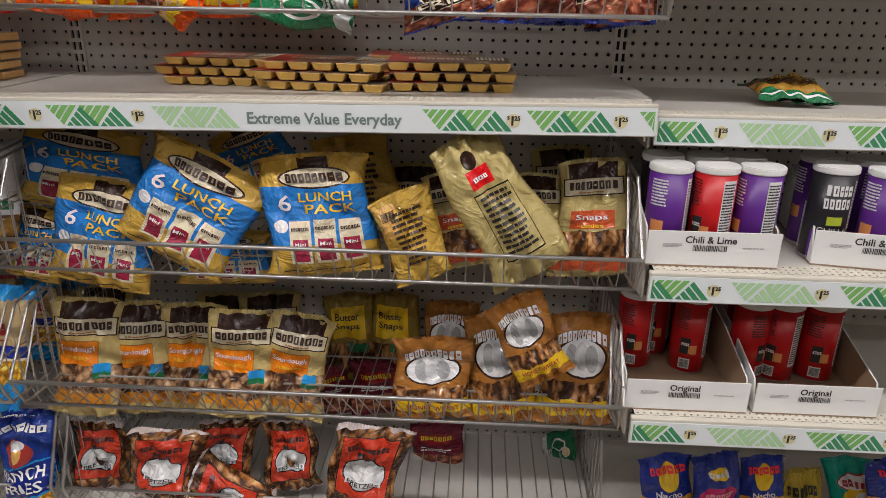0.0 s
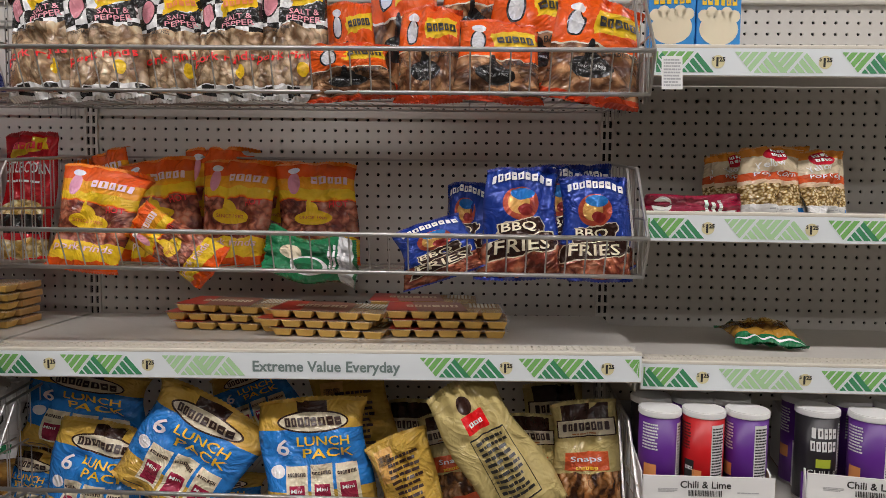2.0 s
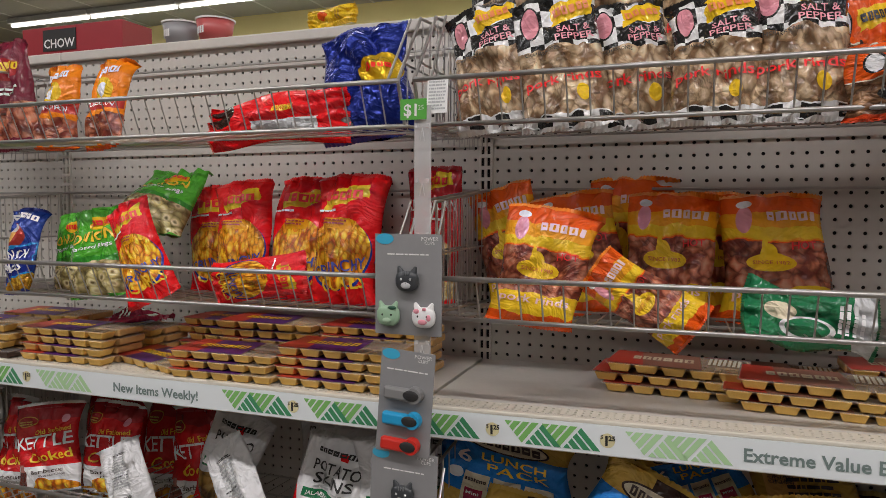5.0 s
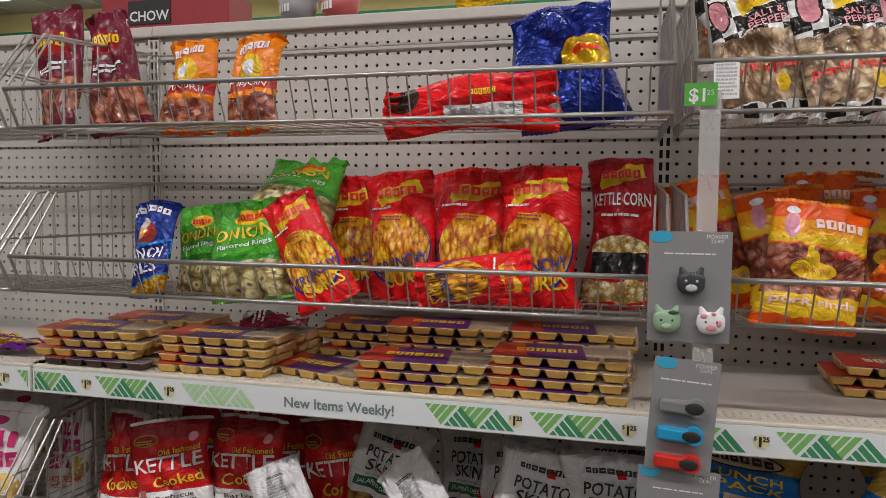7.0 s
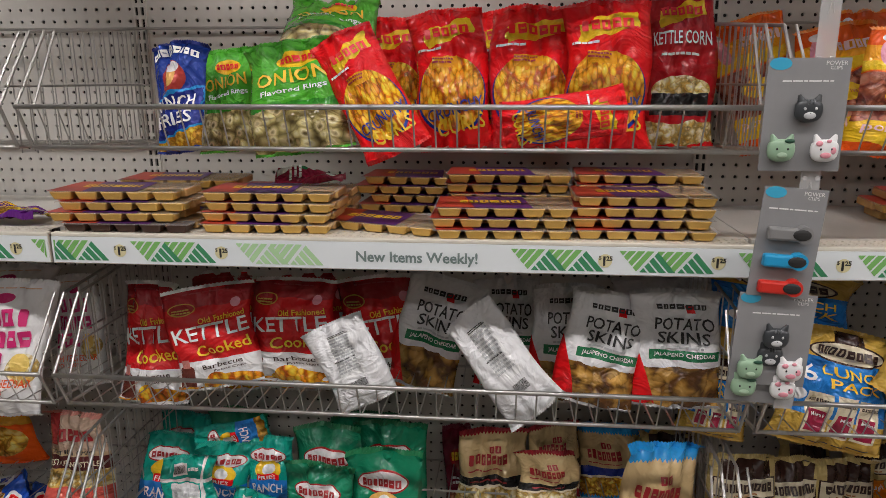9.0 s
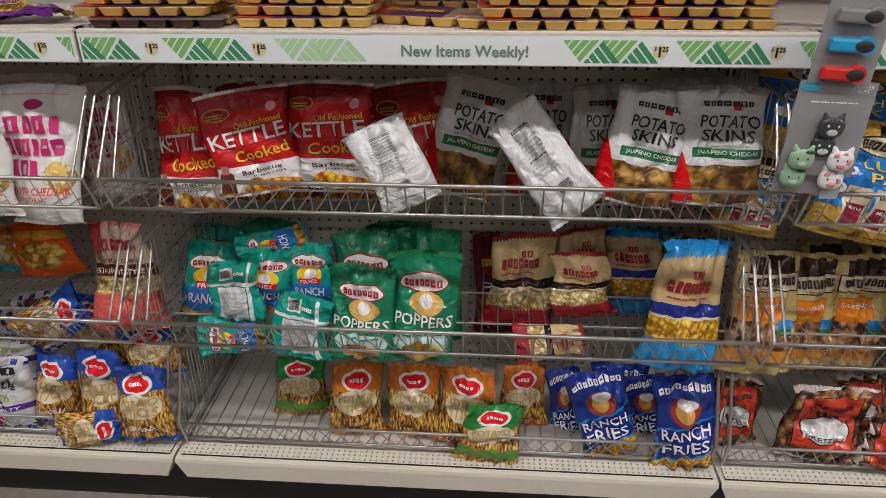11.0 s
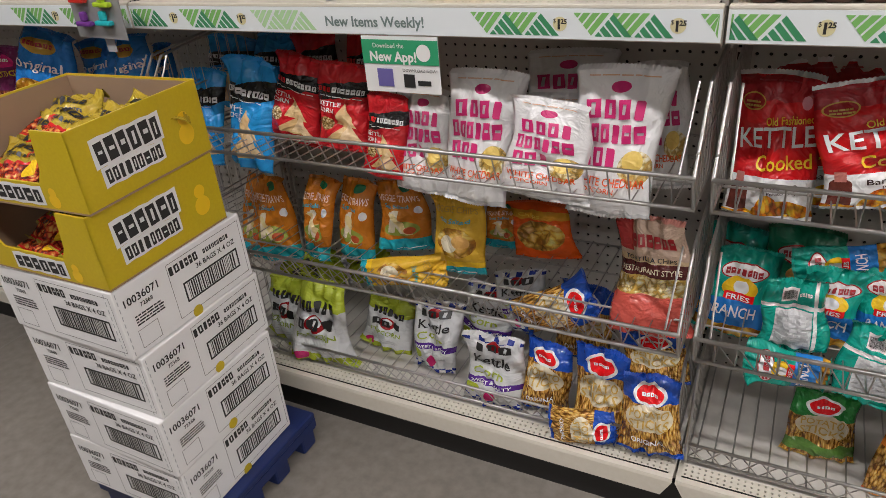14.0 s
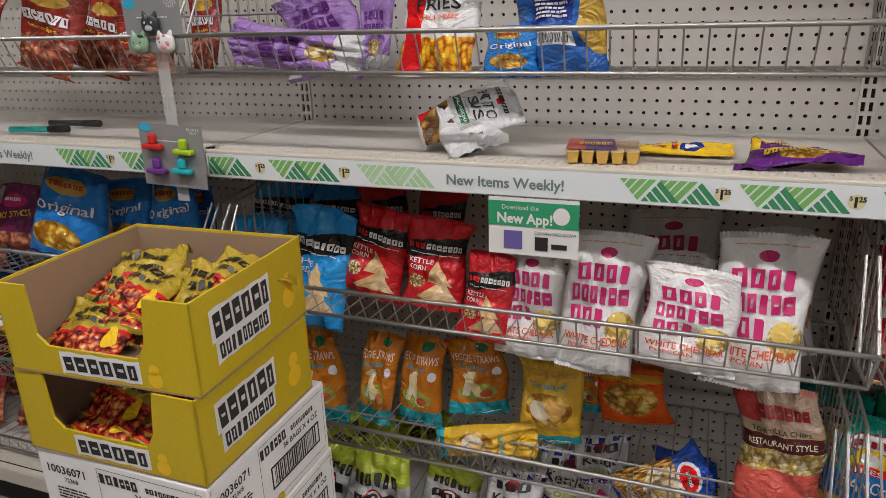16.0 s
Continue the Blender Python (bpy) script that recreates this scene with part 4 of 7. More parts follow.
bag_design("back_white", "crumpled white film bag turned to its printed back", (0.72, 0.72, 0.73), [
    ("wavy", 0.0, 0.16, SILV), ("rect", 0.30, 0.72, 0.36, 0.84, WHT)],
    [("=12", 0.5, 0.62, 0.36, 0.40, GREY), ("=2", 0.5, 0.84, 0.36, 0.03, BLK), ("|", 0.55, 0.27, 0.24, 0.08, BLK), ("#4", 0.48, 0.56, 0.36, 0.012, BLK)], rough=0.4, crease=1.1, w=0.15, h=0.25, t=0.05)
bag_design("lunch", "yellow and blue six count lunch pack bag of pretzels", GOLD, [
    ("band", 0.27, 0.74, BLUE), ("rect", 0.22, 0.42, 0.12, 0.46, CREAMC), ("rect", 0.45, 0.65, 0.12, 0.47, CREAMC), ("rect", 0.68, 0.88, 0.12, 0.46, CREAMC), ("rect", 0.25, 0.39, 0.14, 0.32, (0.35, 0.02, 0.06)), ("rect", 0.48, 0.62, 0.14, 0.32, (0.35, 0.02, 0.06)), ("rect", 0.71, 0.85, 0.14, 0.32, (0.35, 0.02, 0.06)), ("slant", 0.36, 0.64, 0.84, 0.97, 0.0, DBROWN), ("oval", 0.5, 0.80, 0.34, 0.09, DBROWN), ("oval", 0.5, 0.80, 0.32, 0.075, CREAMC), ("oval", 0.14, 0.42, 0.07, 0.05, WHT)],
    [("#8", 0.5, 0.765, 0.54, 0.075, DBROWN), ("6", 0.20, 0.54, 0.12, 0.13, WHT), ("LUNCH", 0.58, 0.61, 0.50, 0.075, YEL), ("PACK", 0.62, 0.515, 0.48, 0.075, YEL), ("#7", 0.32, 0.385, 0.17, 0.028, DBROWN), ("#7", 0.55, 0.39, 0.17, 0.028, DBROWN), ("#7", 0.78, 0.385, 0.17, 0.028, DBROWN), ("Mini", 0.55, 0.27, 0.10, 0.03, WHT), ("Mini", 0.32, 0.27, 0.10, 0.03, WHT), ("Mini", 0.78, 0.27, 0.10, 0.03, WHT), ("=1", 0.5, 0.06, 0.7, 0.02, DBROWN)],
    seal=(GOLD, GOLD), rough=0.27, crease=1.3, w=0.24, h=0.27, t=0.08)
bag_design("back_gold", "pale gold pretzel bag turned to its printed back", KHAKI, [
    ("oval", 0.42, 0.84, 0.10, 0.06, DBROWN), ("rect", 0.30, 0.62, 0.66, 0.78, RED), ("rect", 0.27, 0.77, 0.17, 0.63, BLK), ("rect", 0.28, 0.76, 0.18, 0.62, KHAKI)],
    [("=11", 0.52, 0.41, 0.40, 0.40, BLK), ("#3", 0.46, 0.70, 0.2, 0.03, WHT)], rough=0.26, crease=1.2, w=0.16, h=0.29, t=0.075)
bag_design("back_yellow", "deep yellow pretzel bag turned to its printed back", GOLD, [("rect", 0.1, 0.4, 0.55, 0.9, PEACH)],
    [("=10", 0.55, 0.5, 0.5, 0.6, DBROWN), ("|", 0.25, 0.78, 0.22, 0.1, BLK)], rough=0.26, crease=1.7, w=0.17, h=0.26)
SNY = [("rect", 0.14, 0.86, 0.80, 0.97, DBROWN), ("rect", 0.05, 0.95, 0.69, 0.84, DBROWN), ("rect", 0.07, 0.93, 0.70, 0.83, CREAMC)]
bag_design("sourdough", "gold pretzel bag with an orange panel and a dark top", (0.56, 0.43, 0.17), SNY + [
    ("rect", 0.06, 0.90, 0.12, 0.46, (0.62, 0.24, 0.02)), ("wavy", 0.22, 0.47, "nugget"), ("rect", 0.10, 0.72, 0.45, 0.65, BROWN), ("rect", 0.11, 0.71, 0.45, 0.64, ORANGE), ("rect", 0.66, 0.88, 0.40, 0.47, SKY), ("rect", 0.66, 0.88, 0.35, 0.40, GRN)],
    [("#8", 0.5, 0.74, 0.76, 0.07, DBROWN), ("=1", 0.5, 0.717, 0.4, 0.02, BROWN), ("Sourdough", 0.41, 0.555, 0.54, 0.055, WHT), ("NIBBLERS", 0.41, 0.50, 0.36, 0.028, YEL)], seal=((0.56, 0.43, 0.17), (0.56, 0.43, 0.17)), w=0.165, h=0.27)
bag_design("snaps", "gold pretzel bag with a red panel and a clear window", KHAKI, SNY + [
    ("wavy", 0.08, 0.40, "pretzel"), ("wavy", 0.04, 0.16, (0.62, 0.10, 0.03)), ("rect", 0.18, 0.80, 0.42, 0.57, (0.62, 0.10, 0.03)), ("wavy", 0.0, 0.06, KHAKI)],
    [("#8", 0.5, 0.74, 0.74, 0.07, DBROWN), ("=1", 0.5, 0.717, 0.4, 0.02, BROWN), ("Snaps", 0.48, 0.48, 0.44, 0.06, WHT), ("#6", 0.48, 0.43, 0.3, 0.025, YEL)], seal=(KHAKI, KHAKI), w=0.165, h=0.28)
bag_design("butter", "olive gold bag of butter snap pretzels, in a wire basket", (0.30, 0.20, 0.04), [("rect", 0.12, 0.8, 0.55, 0.86, YEL), ("wavy", 0.2, 0.5, "pretzel"), ("rect", 0.45, 0.85, 0.42, 0.5, GRN)],
    [("Butter", 0.44, 0.73, 0.5, 0.07, BLK), ("Snaps", 0.44, 0.63, 0.5, 0.07, BLK)], w=0.14, h=0.25)
bag_design("honey", "brown bag of honey wheat pretzel sticks with an oval picture", BROWN, [
    ("wavy", 0.06, 0.42, "pretzel"), ("oval", 0.5, 0.62, 0.37, 0.17, DBROWN), ("oval", 0.5, 0.62, 0.34, 0.15, WHT), ("oval", 0.36, 0.62, 0.09, 0.11, GREY), ("oval", 0.5, 0.63, 0.09, 0.11, SILV), ("oval", 0.64, 0.62, 0.09, 0.11, GREY), ("wavy", 0.11, 0.25, YEL), ("wavy", 0.0, 0.11, BROWN)],
    [("#10", 0.5, 0.72, 0.72, 0.09, WHT, 0, 0.05), ("HONEY WHEAT", 0.5, 0.155, 0.70, 0.06, DRED)], seal=(BROWN, BROWN), w=0.175, h=0.26)
bag_design("mini", "clear bag of mini pretzels with a red panel", (0.42, 0.30, 0.24), [
    ("wavy", 0.02, 0.98, "pretzel"), ("rect", 0.12, 0.88, 0.20, 0.88, BLK), ("rect", 0.135, 0.865, 0.21, 0.87, (0.62, 0.05, 0.02)), ("oval", 0.5, 0.46, 0.31, 0.17, BLK), ("oval", 0.5, 0.46, 0.29, 0.155, SILV), ("oval", 0.4, 0.47, 0.07, 0.09, WHT), ("oval", 0.57, 0.47, 0.07, 0.09, WHT), ("rect", 0.24, 0.76, 0.34, 0.40, WHT)],
    [("#11", 0.5, 0.72, 0.56, 0.06, BLK), ("Mini", 0.5, 0.62, 0.26, 0.07, BLK), ("PRETZELS", 0.5, 0.345, 0.46, 0.045, BLK)], seal=((0.6, 0.52, 0.5), (0.6, 0.52, 0.5)), w=0.17, h=0.23, crease=1.4)
bag_design("maroon", "dark red snack bag standing behind the others", MAROON, [("oval", 0.5, 0.7, 0.35, 0.1, DRED), ("wavy", 0.1, 0.4, "hot")], [("#7", 0.5, 0.68, 0.6, 0.08, YEL), ("=2", 0.5, 0.5, 0.6, 0.08, WHT)], w=0.17, h=0.27)
bag_design("ranch_teal", "teal and blue bag of ranch corn fries, in a wire basket", TEAL, [
    ("band", 0.0, 0.42, BLUE), ("wavy", 0.0, 0.14, "chips"), ("oval", 0.5, 0.73, 0.38, 0.10, DRED), ("oval", 0.5, 0.73, 0.36, 0.085, WHT), ("oval", 0.5, 0.55, 0.28, 0.12, YEL), ("oval", 0.52, 0.56, 0.12, 0.07, WHT), ("rect", 0.28, 0.75, 0.42, 0.50, RED)],
    [("#7", 0.5, 0.695, 0.60, 0.07, DRED), ("RANCH", 0.5, 0.25, 0.64, 0.12, WHT), ("FRIES", 0.5, 0.435, 0.36, 0.05, WHT)], seal=(TEAL, TEAL), w=0.14, h=0.19, t=0.06)
bag_design("back_teal", "teal corn fries bag turned to its printed back", TEAL, [("rect", 0.2, 0.75, 0.1, 0.6, SILV), ("band", 0.62, 0.67, WHT), ("rect", 0.77, 0.83, 0.0, 1.0, WHT), ("rect", 0.25, 0.5, 0.72, 0.9, WHT)],
    [("=7", 0.48, 0.35, 0.48, 0.4, GREY), ("|", 0.37, 0.81, 0.2, 0.12, BLK), ("#5", 0.62, 0.78, 0.2, 0.05, WHT)], seal=(TEAL, TEAL), crease=1.6, w=0.14, h=0.18, t=0.05)
bag_design("poppers", "dark green bag of cheese flavoured corn poppers, in a wire basket", (0.008, 0.21, 0.105), [
    ("oval", 0.5, 0.735, 0.36, 0.09, DRED), ("oval", 0.5, 0.735, 0.34, 0.075, WHT), ("oval", 0.55, 0.56, 0.25, 0.10, (0.75, 0.45, 0.12)), ("oval", 0.55, 0.58, 0.10, 0.06, WHT), ("oval", 0.5, 0.21, 0.42, 0.12, (0.55, 0.75, 0.72)), ("oval", 0.5, 0.13, 0.30, 0.09, "chips")],
    [("#7", 0.5, 0.70, 0.56, 0.065, DRED), ("POPPERS", 0.5, 0.365, 0.86, 0.105, WHT, -3), ("=1", 0.5, 0.285, 0.6, 0.03, GRN)], seal=(GRN, GRN), w=0.16, h=0.24)
bag_design("sabroso", "tan bag of pork cracklings with a red saw-tooth foot", TAN, [
    ("wavy", 0.2, 0.50, "corn"), ("zig", 0.0, 0.24, (0.38, 0.02, 0.03)), ("zig", 0.965, 1.2, (0.38, 0.02, 0.03)), ("band", 0.46, 0.55, BLK), ("band", 0.44, 0.46, CREAMC)],
    [("#2", 0.55, 0.77, 0.18, 0.07, DRED), ("#7", 0.45, 0.66, 0.58, 0.10, DRED), ("=1", 0.45, 0.61, 0.56, 0.025, DRED), ("=1", 0.5, 0.505, 0.6, 0.03, DRED)], seal=((0.38, 0.02, 0.03), (0.38, 0.02, 0.03)), w=0.16, h=0.23)
bag_design("sabroso_blue", "tan and blue bag of fried chips with a saw-tooth foot", TAN, [
    ("wavy", 0.2, 0.48, "gold"), ("zig", 0.0, 0.26, SKY), ("zig", 0.90, 1.2, SKY), ("band", 0.44, 0.53, NAVY), ("band", 0.42, 0.44, CREAMC)],
    [("#2", 0.5, 0.74, 0.18, 0.06, DRED), ("#7", 0.45, 0.62, 0.58, 0.10, DRED), ("=1", 0.45, 0.58, 0.56, 0.02, DRED)], seal=(SKY, SKY), w=0.16, h=0.26)
STX = [("wavy", 0.03, 0.97, "sticks"), ("oval", 0.5, 0.52, 0.40, 0.17, CREAMC), ("oval", 0.5, 0.80, 0.30, 0.12, WHT), ("oval", 0.5, 0.80, 0.24, 0.09, RED)]
STW = [("POTATO", 0.5, 0.535, 0.66, 0.10, GOLD), ("STICKS", 0.5, 0.40, 0.66, 0.11, GOLD), ("#4", 0.5, 0.79, 0.28, 0.035, WHT)]
bag_design("sticks_blue", "clear bag of potato sticks with a blue top", GOLD, STX[:1] + [("wavy", 0.70, 1.0, (0.01, 0.07, 0.42)), ("wavy", 0.0, 0.06, (0.01, 0.07, 0.42))] + STX[1:], STW + [("ORIGINAL", 0.5, 0.20, 0.56, 0.06, WHT)], seal=((0.01, 0.07, 0.42), (0.01, 0.07, 0.42)), w=0.145, h=0.20, t=0.065)
bag_design("sticks_orange", "clear bag of shoestring potato sticks with an orange top", ORANGE, STX[:1] + [("wavy", 0.66, 1.0, (0.55, 0.16, 0.02)), ("wavy", 0.0, 0.06, DORANGE)] + STX[1:], STW + [("=1", 0.5, 0.18, 0.5, 0.05, DBROWN)], seal=((0.55, 0.16, 0.02), (0.5, 0.2, 0.03)), w=0.145, h=0.20, t=0.065)
bag_design("sticks_green", "clear bag of potato sticks with a green top", GOLD, STX[:1] + [("wavy", 0.62, 1.0, (0.02, 0.22, 0.04)), ("wavy", 0.10, 0.26, (0.10, 0.22, 0.04))] + STX[1:], STW, seal=((0.02, 0.22, 0.04), GOLD), w=0.145, h=0.19, t=0.06)
bag_design("corners_blue", "bright blue bag of popped corn chips, in a wire basket", SKY, [("brush", -0.5, 1.5, 0.60, 0.78, BLK), ("tri", 0.62, 0.30, 0.22, 0.24, 0.10, (0.72, 0.50, 0.25)), ("tri", 0.50, 0.12, 0.26, 0.20, -0.12, (0.66, 0.44, 0.20)), ("tri", 0.74, 0.14, 0.20, 0.22, 0.05, (0.78, 0.58, 0.34)), ("rect", 0.10, 0.26, 0.20, 0.32, CREAMC)],
    [("#10", 0.5, 0.66, 0.86, 0.06, WHT), ("WHITE", 0.30, 0.50, 0.36, 0.05, WHT), ("CHEDDAR", 0.33, 0.43, 0.42, 0.045, WHT), ("=1", 0.5, 0.615, 0.8, 0.015, WHT)], seal=(SKY, SKY), rough=0.34, w=0.165, h=0.25)
bag_design("corners_red", "bright red bag of popped corn chips, in a wire basket", (0.60, 0.012, 0.02), [("brush", -0.5, 1.5, 0.60, 0.78, BLK), ("tri", 0.62, 0.30, 0.22, 0.24, 0.10, (0.72, 0.50, 0.25)), ("tri", 0.50, 0.12, 0.26, 0.20, -0.12, (0.66, 0.44, 0.20)), ("tri", 0.74, 0.14, 0.20, 0.22, 0.05, (0.78, 0.58, 0.34)), ("oval", 0.22, 0.30, 0.14, 0.075, "kernel")],
    [("#7", 0.64, 0.66, 0.58, 0.06, WHT), ("#3", 0.20, 0.66, 0.26, 0.06, RED), ("KETTLE", 0.28, 0.50, 0.40, 0.05, WHT), ("CORN", 0.24, 0.43, 0.30, 0.05, WHT), ("=1", 0.5, 0.615, 0.8, 0.015, WHT)], seal=((0.50, 0.012, 0.02), (0.50, 0.012, 0.02)), rough=0.34, w=0.165, h=0.25)
bag_design("boom", "white bag of popcorn with tall magenta print, in a wire basket", WHT, [
    ("oval", 0.78, 0.36, 0.20, 0.11, "corn"), ("oval", 0.74, 0.40, 0.12, 0.07, (0.85, 0.62, 0.16)), ("oval", 0.5, 0.86, 0.10, 0.035, MAG), ("wavy", 0.0, 0.05, SILV)],
    [("#4", 0.48, 0.66, 0.66, 0.13, MAG), ("#6", 0.48, 0.51, 0.74, 0.125, MAG), ("#3", 0.34, 0.355, 0.44, 0.13, MAG), ("WHITE CHEDDAR", 0.5, 0.235, 0.84, 0.055, DORANGE), ("POPCORN", 0.36, 0.185, 0.44, 0.035, DORANGE), ("=1", 0.5, 0.93, 0.7, 0.015, (0.75, 0.45, 0.3))], seal=(WHT, WHT), rough=0.38, crease=0.6, w=0.20, h=0.30, t=0.085)
bag_design("straws", "orange bag of veggie straws with a teal foot", (0.56, 0.18, 0.012), [("band", 0.0, 0.20, AQUA), ("oval", 0.5, 0.34, 0.34, 0.10, (0.30, 0.36, 0.06)), ("slant", 0.10, 0.24, 0.30, 0.60, -0.45, CREAMC), ("slant", 0.62, 0.74, 0.28, 0.58, 0.55, CREAMC), ("slant", 0.88, 1.00, 0.26, 0.56, 1.1, (0.76, 0.62, 0.30)), ("oval", 0.66, 0.32, 0.10, 0.05, (0.55, 0.10, 0.03)), ("oval", 0.66, 0.90, 0.12, 0.05, GRN), ("oval", 0.85, 0.60, 0.07, 0.05, WHT)],
    [("VEGGIE STRAWS", 0.5, 0.72, 0.86, 0.085, (0.85, 0.62, 0.45)), ("Sea Salted", 0.45, 0.635, 0.52, 0.05, AQUA), ("=1", 0.6, 0.06, 0.5, 0.02, WHT)], seal=((0.56, 0.18, 0.012), AQUA), rough=0.34, w=0.15, h=0.23)
bag_design("veggie", "yellow bag of sea salted veggie chips with a teal foot", (0.70, 0.42, 0.03), [("band", 0.0, 0.13, AQUA), ("band", 0.10, 0.17, YEL), ("oval", 0.5, 0.40, 0.38, 0.18, "chips"), ("oval", 0.38, 0.38, 0.2, 0.10, CREAMC), ("oval", 0.64, 0.42, 0.16, 0.08, PEACH)],
    [("VEGGIE CHIPS", 0.5, 0.755, 0.84, 0.075, (0.45, 0.28, 0.02)), ("Sea Salted", 0.5, 0.635, 0.56, 0.055, AQUA), ("=1", 0.6, 0.04, 0.5, 0.03, WHT)], seal=((0.70, 0.42, 0.03), AQUA), rough=0.36, w=0.16, h=0.24)
bag_design("ruffled", "orange bag of ridged potato chips, in a wire basket", DORANGE, [("oval", 0.5, 0.42, 0.40, 0.26, "chips"), ("wavy", 0.7, 0.85, (0.75, 0.35, 0.02))], [("Chips", 0.35, 0.72, 0.4, 0.08, YEL)], w=0.17, h=0.19)
bag_design("tortilla", "clear slumped bag of tortilla chips with a coral foot", (0.55, 0.40, 0.24), [("wavy", 0.36, 0.60, "corn"), ("band", 0.0, 0.38, (0.62, 0.10, 0.075)), ("wavy", 0.68, 1.0, (0.50, 0.36, 0.27)), ("band", 0.53, 0.64, (0.10, 0.02, 0.02)), ("slant", 0.0, 0.34, 0.72, 1.0, 0.1, (0.50, 0.05, 0.05))],
    [("TORTILLA CHIPS", 0.5, 0.655, 0.7, 0.035, BLK), ("RESTAURANT STYLE", 0.5, 0.56, 0.8, 0.045, CREAMC), ("#6", 0.55, 0.76, 0.6, 0.10, DRED)], seal=((0.5, 0.2, 0.16), (0.62, 0.10, 0.075)), crease=1.3, w=0.18, h=0.30, t=0.1)
bag_design("skinny", "white and lime bag of popcorn on the base deck", SILV, [("wavy", 0.70, 1.0, LIME), ("oval", 0.5, 0.52, 0.16, 0.10, DRED), ("oval", 0.5, 0.54, 0.11, 0.06, WHT), ("wavy", 0.0, 0.12, LIME), ("oval", 0.2, 0.10, 0.1, 0.06, MAG)],
    [("#6", 0.5, 0.66, 0.70, 0.12, BLK), ("#3", 0.5, 0.46, 0.62, 0.12, BLK), ("POPCORN", 0.5, 0.335, 0.62, 0.07, (0.25, 0.34, 0.02)), ("=2", 0.5, 0.24, 0.6, 0.06, GREY)], seal=(LIME, LIME), rough=0.36, w=0.155, h=0.22)
bag_design("skinny_lime", "lime green bag of popcorn lying on others", (0.34, 0.42, 0.03), [("oval", 0.5, 0.5, 0.3, 0.2, LIME), ("wavy", 0.0, 0.2, SILV)], [("#6", 0.5, 0.6, 0.7, 0.14, BLK), ("#3", 0.5, 0.4, 0.5, 0.14, BLK), ("=2", 0.5, 0.2, 0.6, 0.06, WHT)], crease=1.6, w=0.155, h=0.20)
bag_design("sweet", "white bag of sweet and salty kettle corn with a purple band", SILV, [("band", 0.33, 0.41, (0.10, 0.03, 0.28)), ("check", 0.90, 1.0, 0.018, NAVY), ("check", 0.0, 0.11, 0.018, NAVY), ("oval", 0.5, 0.84, 0.13, 0.06, DRED), ("oval", 0.5, 0.18, 0.10, 0.07, MAG), ("oval", 0.15, 0.25, 0.13, 0.07, LIME)],
    [("#3", 0.5, 0.78, 0.62, 0.10, BLK), ("Kettle", 0.5, 0.60, 0.66, 0.12, BLK), ("Corn", 0.45, 0.46, 0.56, 0.10, (0.34, 0.42, 0.03)), ("SWEET & SALTY", 0.5, 0.35, 0.72, 0.04, WHT), ("=1", 0.5, 0.28, 0.3, 0.02, GREY)], seal=(SILV, SILV), rough=0.36, w=0.155, h=0.22)
bag_design("puff", "orange bag of puffed corn standing in the top wire basket", ORANGE, [("oval", 0.5, 0.62, 0.26, 0.14, YEL), ("oval", 0.5, 0.62, 0.12, 0.08, WHT), ("slant", 0.02, 1.1, 0.40, 0.52, 0.1, (0.50, 0.04, 0.03)), ("wavy", 0.06, 0.34, "hot")],
    [("#7", 0.5, 0.80, 0.7, 0.09, WHT), ("PUFFCORN", 0.5, 0.435, 0.7, 0.055, WHT, -4)], seal=(ORANGE, DORANGE), w=0.15, h=0.24)
bag_design("red_nutrition", "glossy red bag lying on its side in the top wire basket", RED, [("rect", 0.1, 0.45, 0.2, 0.62, SILV), ("oval", 0.7, 0.86, 0.3, 0.10, DBROWN)], [("=7", 0.27, 0.41, 0.28, 0.36, GREY), ("#6", 0.72, 0.4, 0.3, 0.06, YEL, 90)], rough=0.22, crease=1.6, w=0.16, h=0.34)
bag_design("navy_puff", "large glossy navy blue bag standing in the top wire basket", NAVY, [("oval", 0.72, 0.55, 0.26, 0.15, YEL), ("slant", 0.2, 0.4, 0.1, 0.3, 0.3, SILV)], [("#4", 0.72, 0.53, 0.3, 0.05, RED)], rough=0.16, crease=2.2, metal=0.6, w=0.22, h=0.29, t=0.13)
bag_design("green_lying", "dark green film bag with white leaf print, lying down", GRN, [("oval", 0.35, 0.5, 0.2, 0.2, WHT), ("oval", 0.36, 0.5, 0.16, 0.16, GRN), ("oval", 0.6, 0.7, 0.15, 0.12, CREAMC), ("wavy", 0.0, 0.18, SILV)], [("=4", 0.6, 0.2, 0.5, 0.2, WHT)], rough=0.2, crease=1.7, w=0.13, h=0.22, t=0.06)
bag_design("noodle", "green and gold noodle packet lying flat on the shelf", GRN, [("wavy", 0.18, 0.34, (0.42, 0.22, 0.03)), ("wavy", 0.32, 0.95, "skins"), ("band", 0.0, 0.2, GRN), ("band", 0.06, 0.09, WHT)], [("#7", 0.5, 0.6, 0.6, 0.1, CREAMC), ("#5", 0.5, 0.47, 0.5, 0.08, GOLD)], seal=(GRN, GRN), w=0.17, h=0.16, t=0.05)
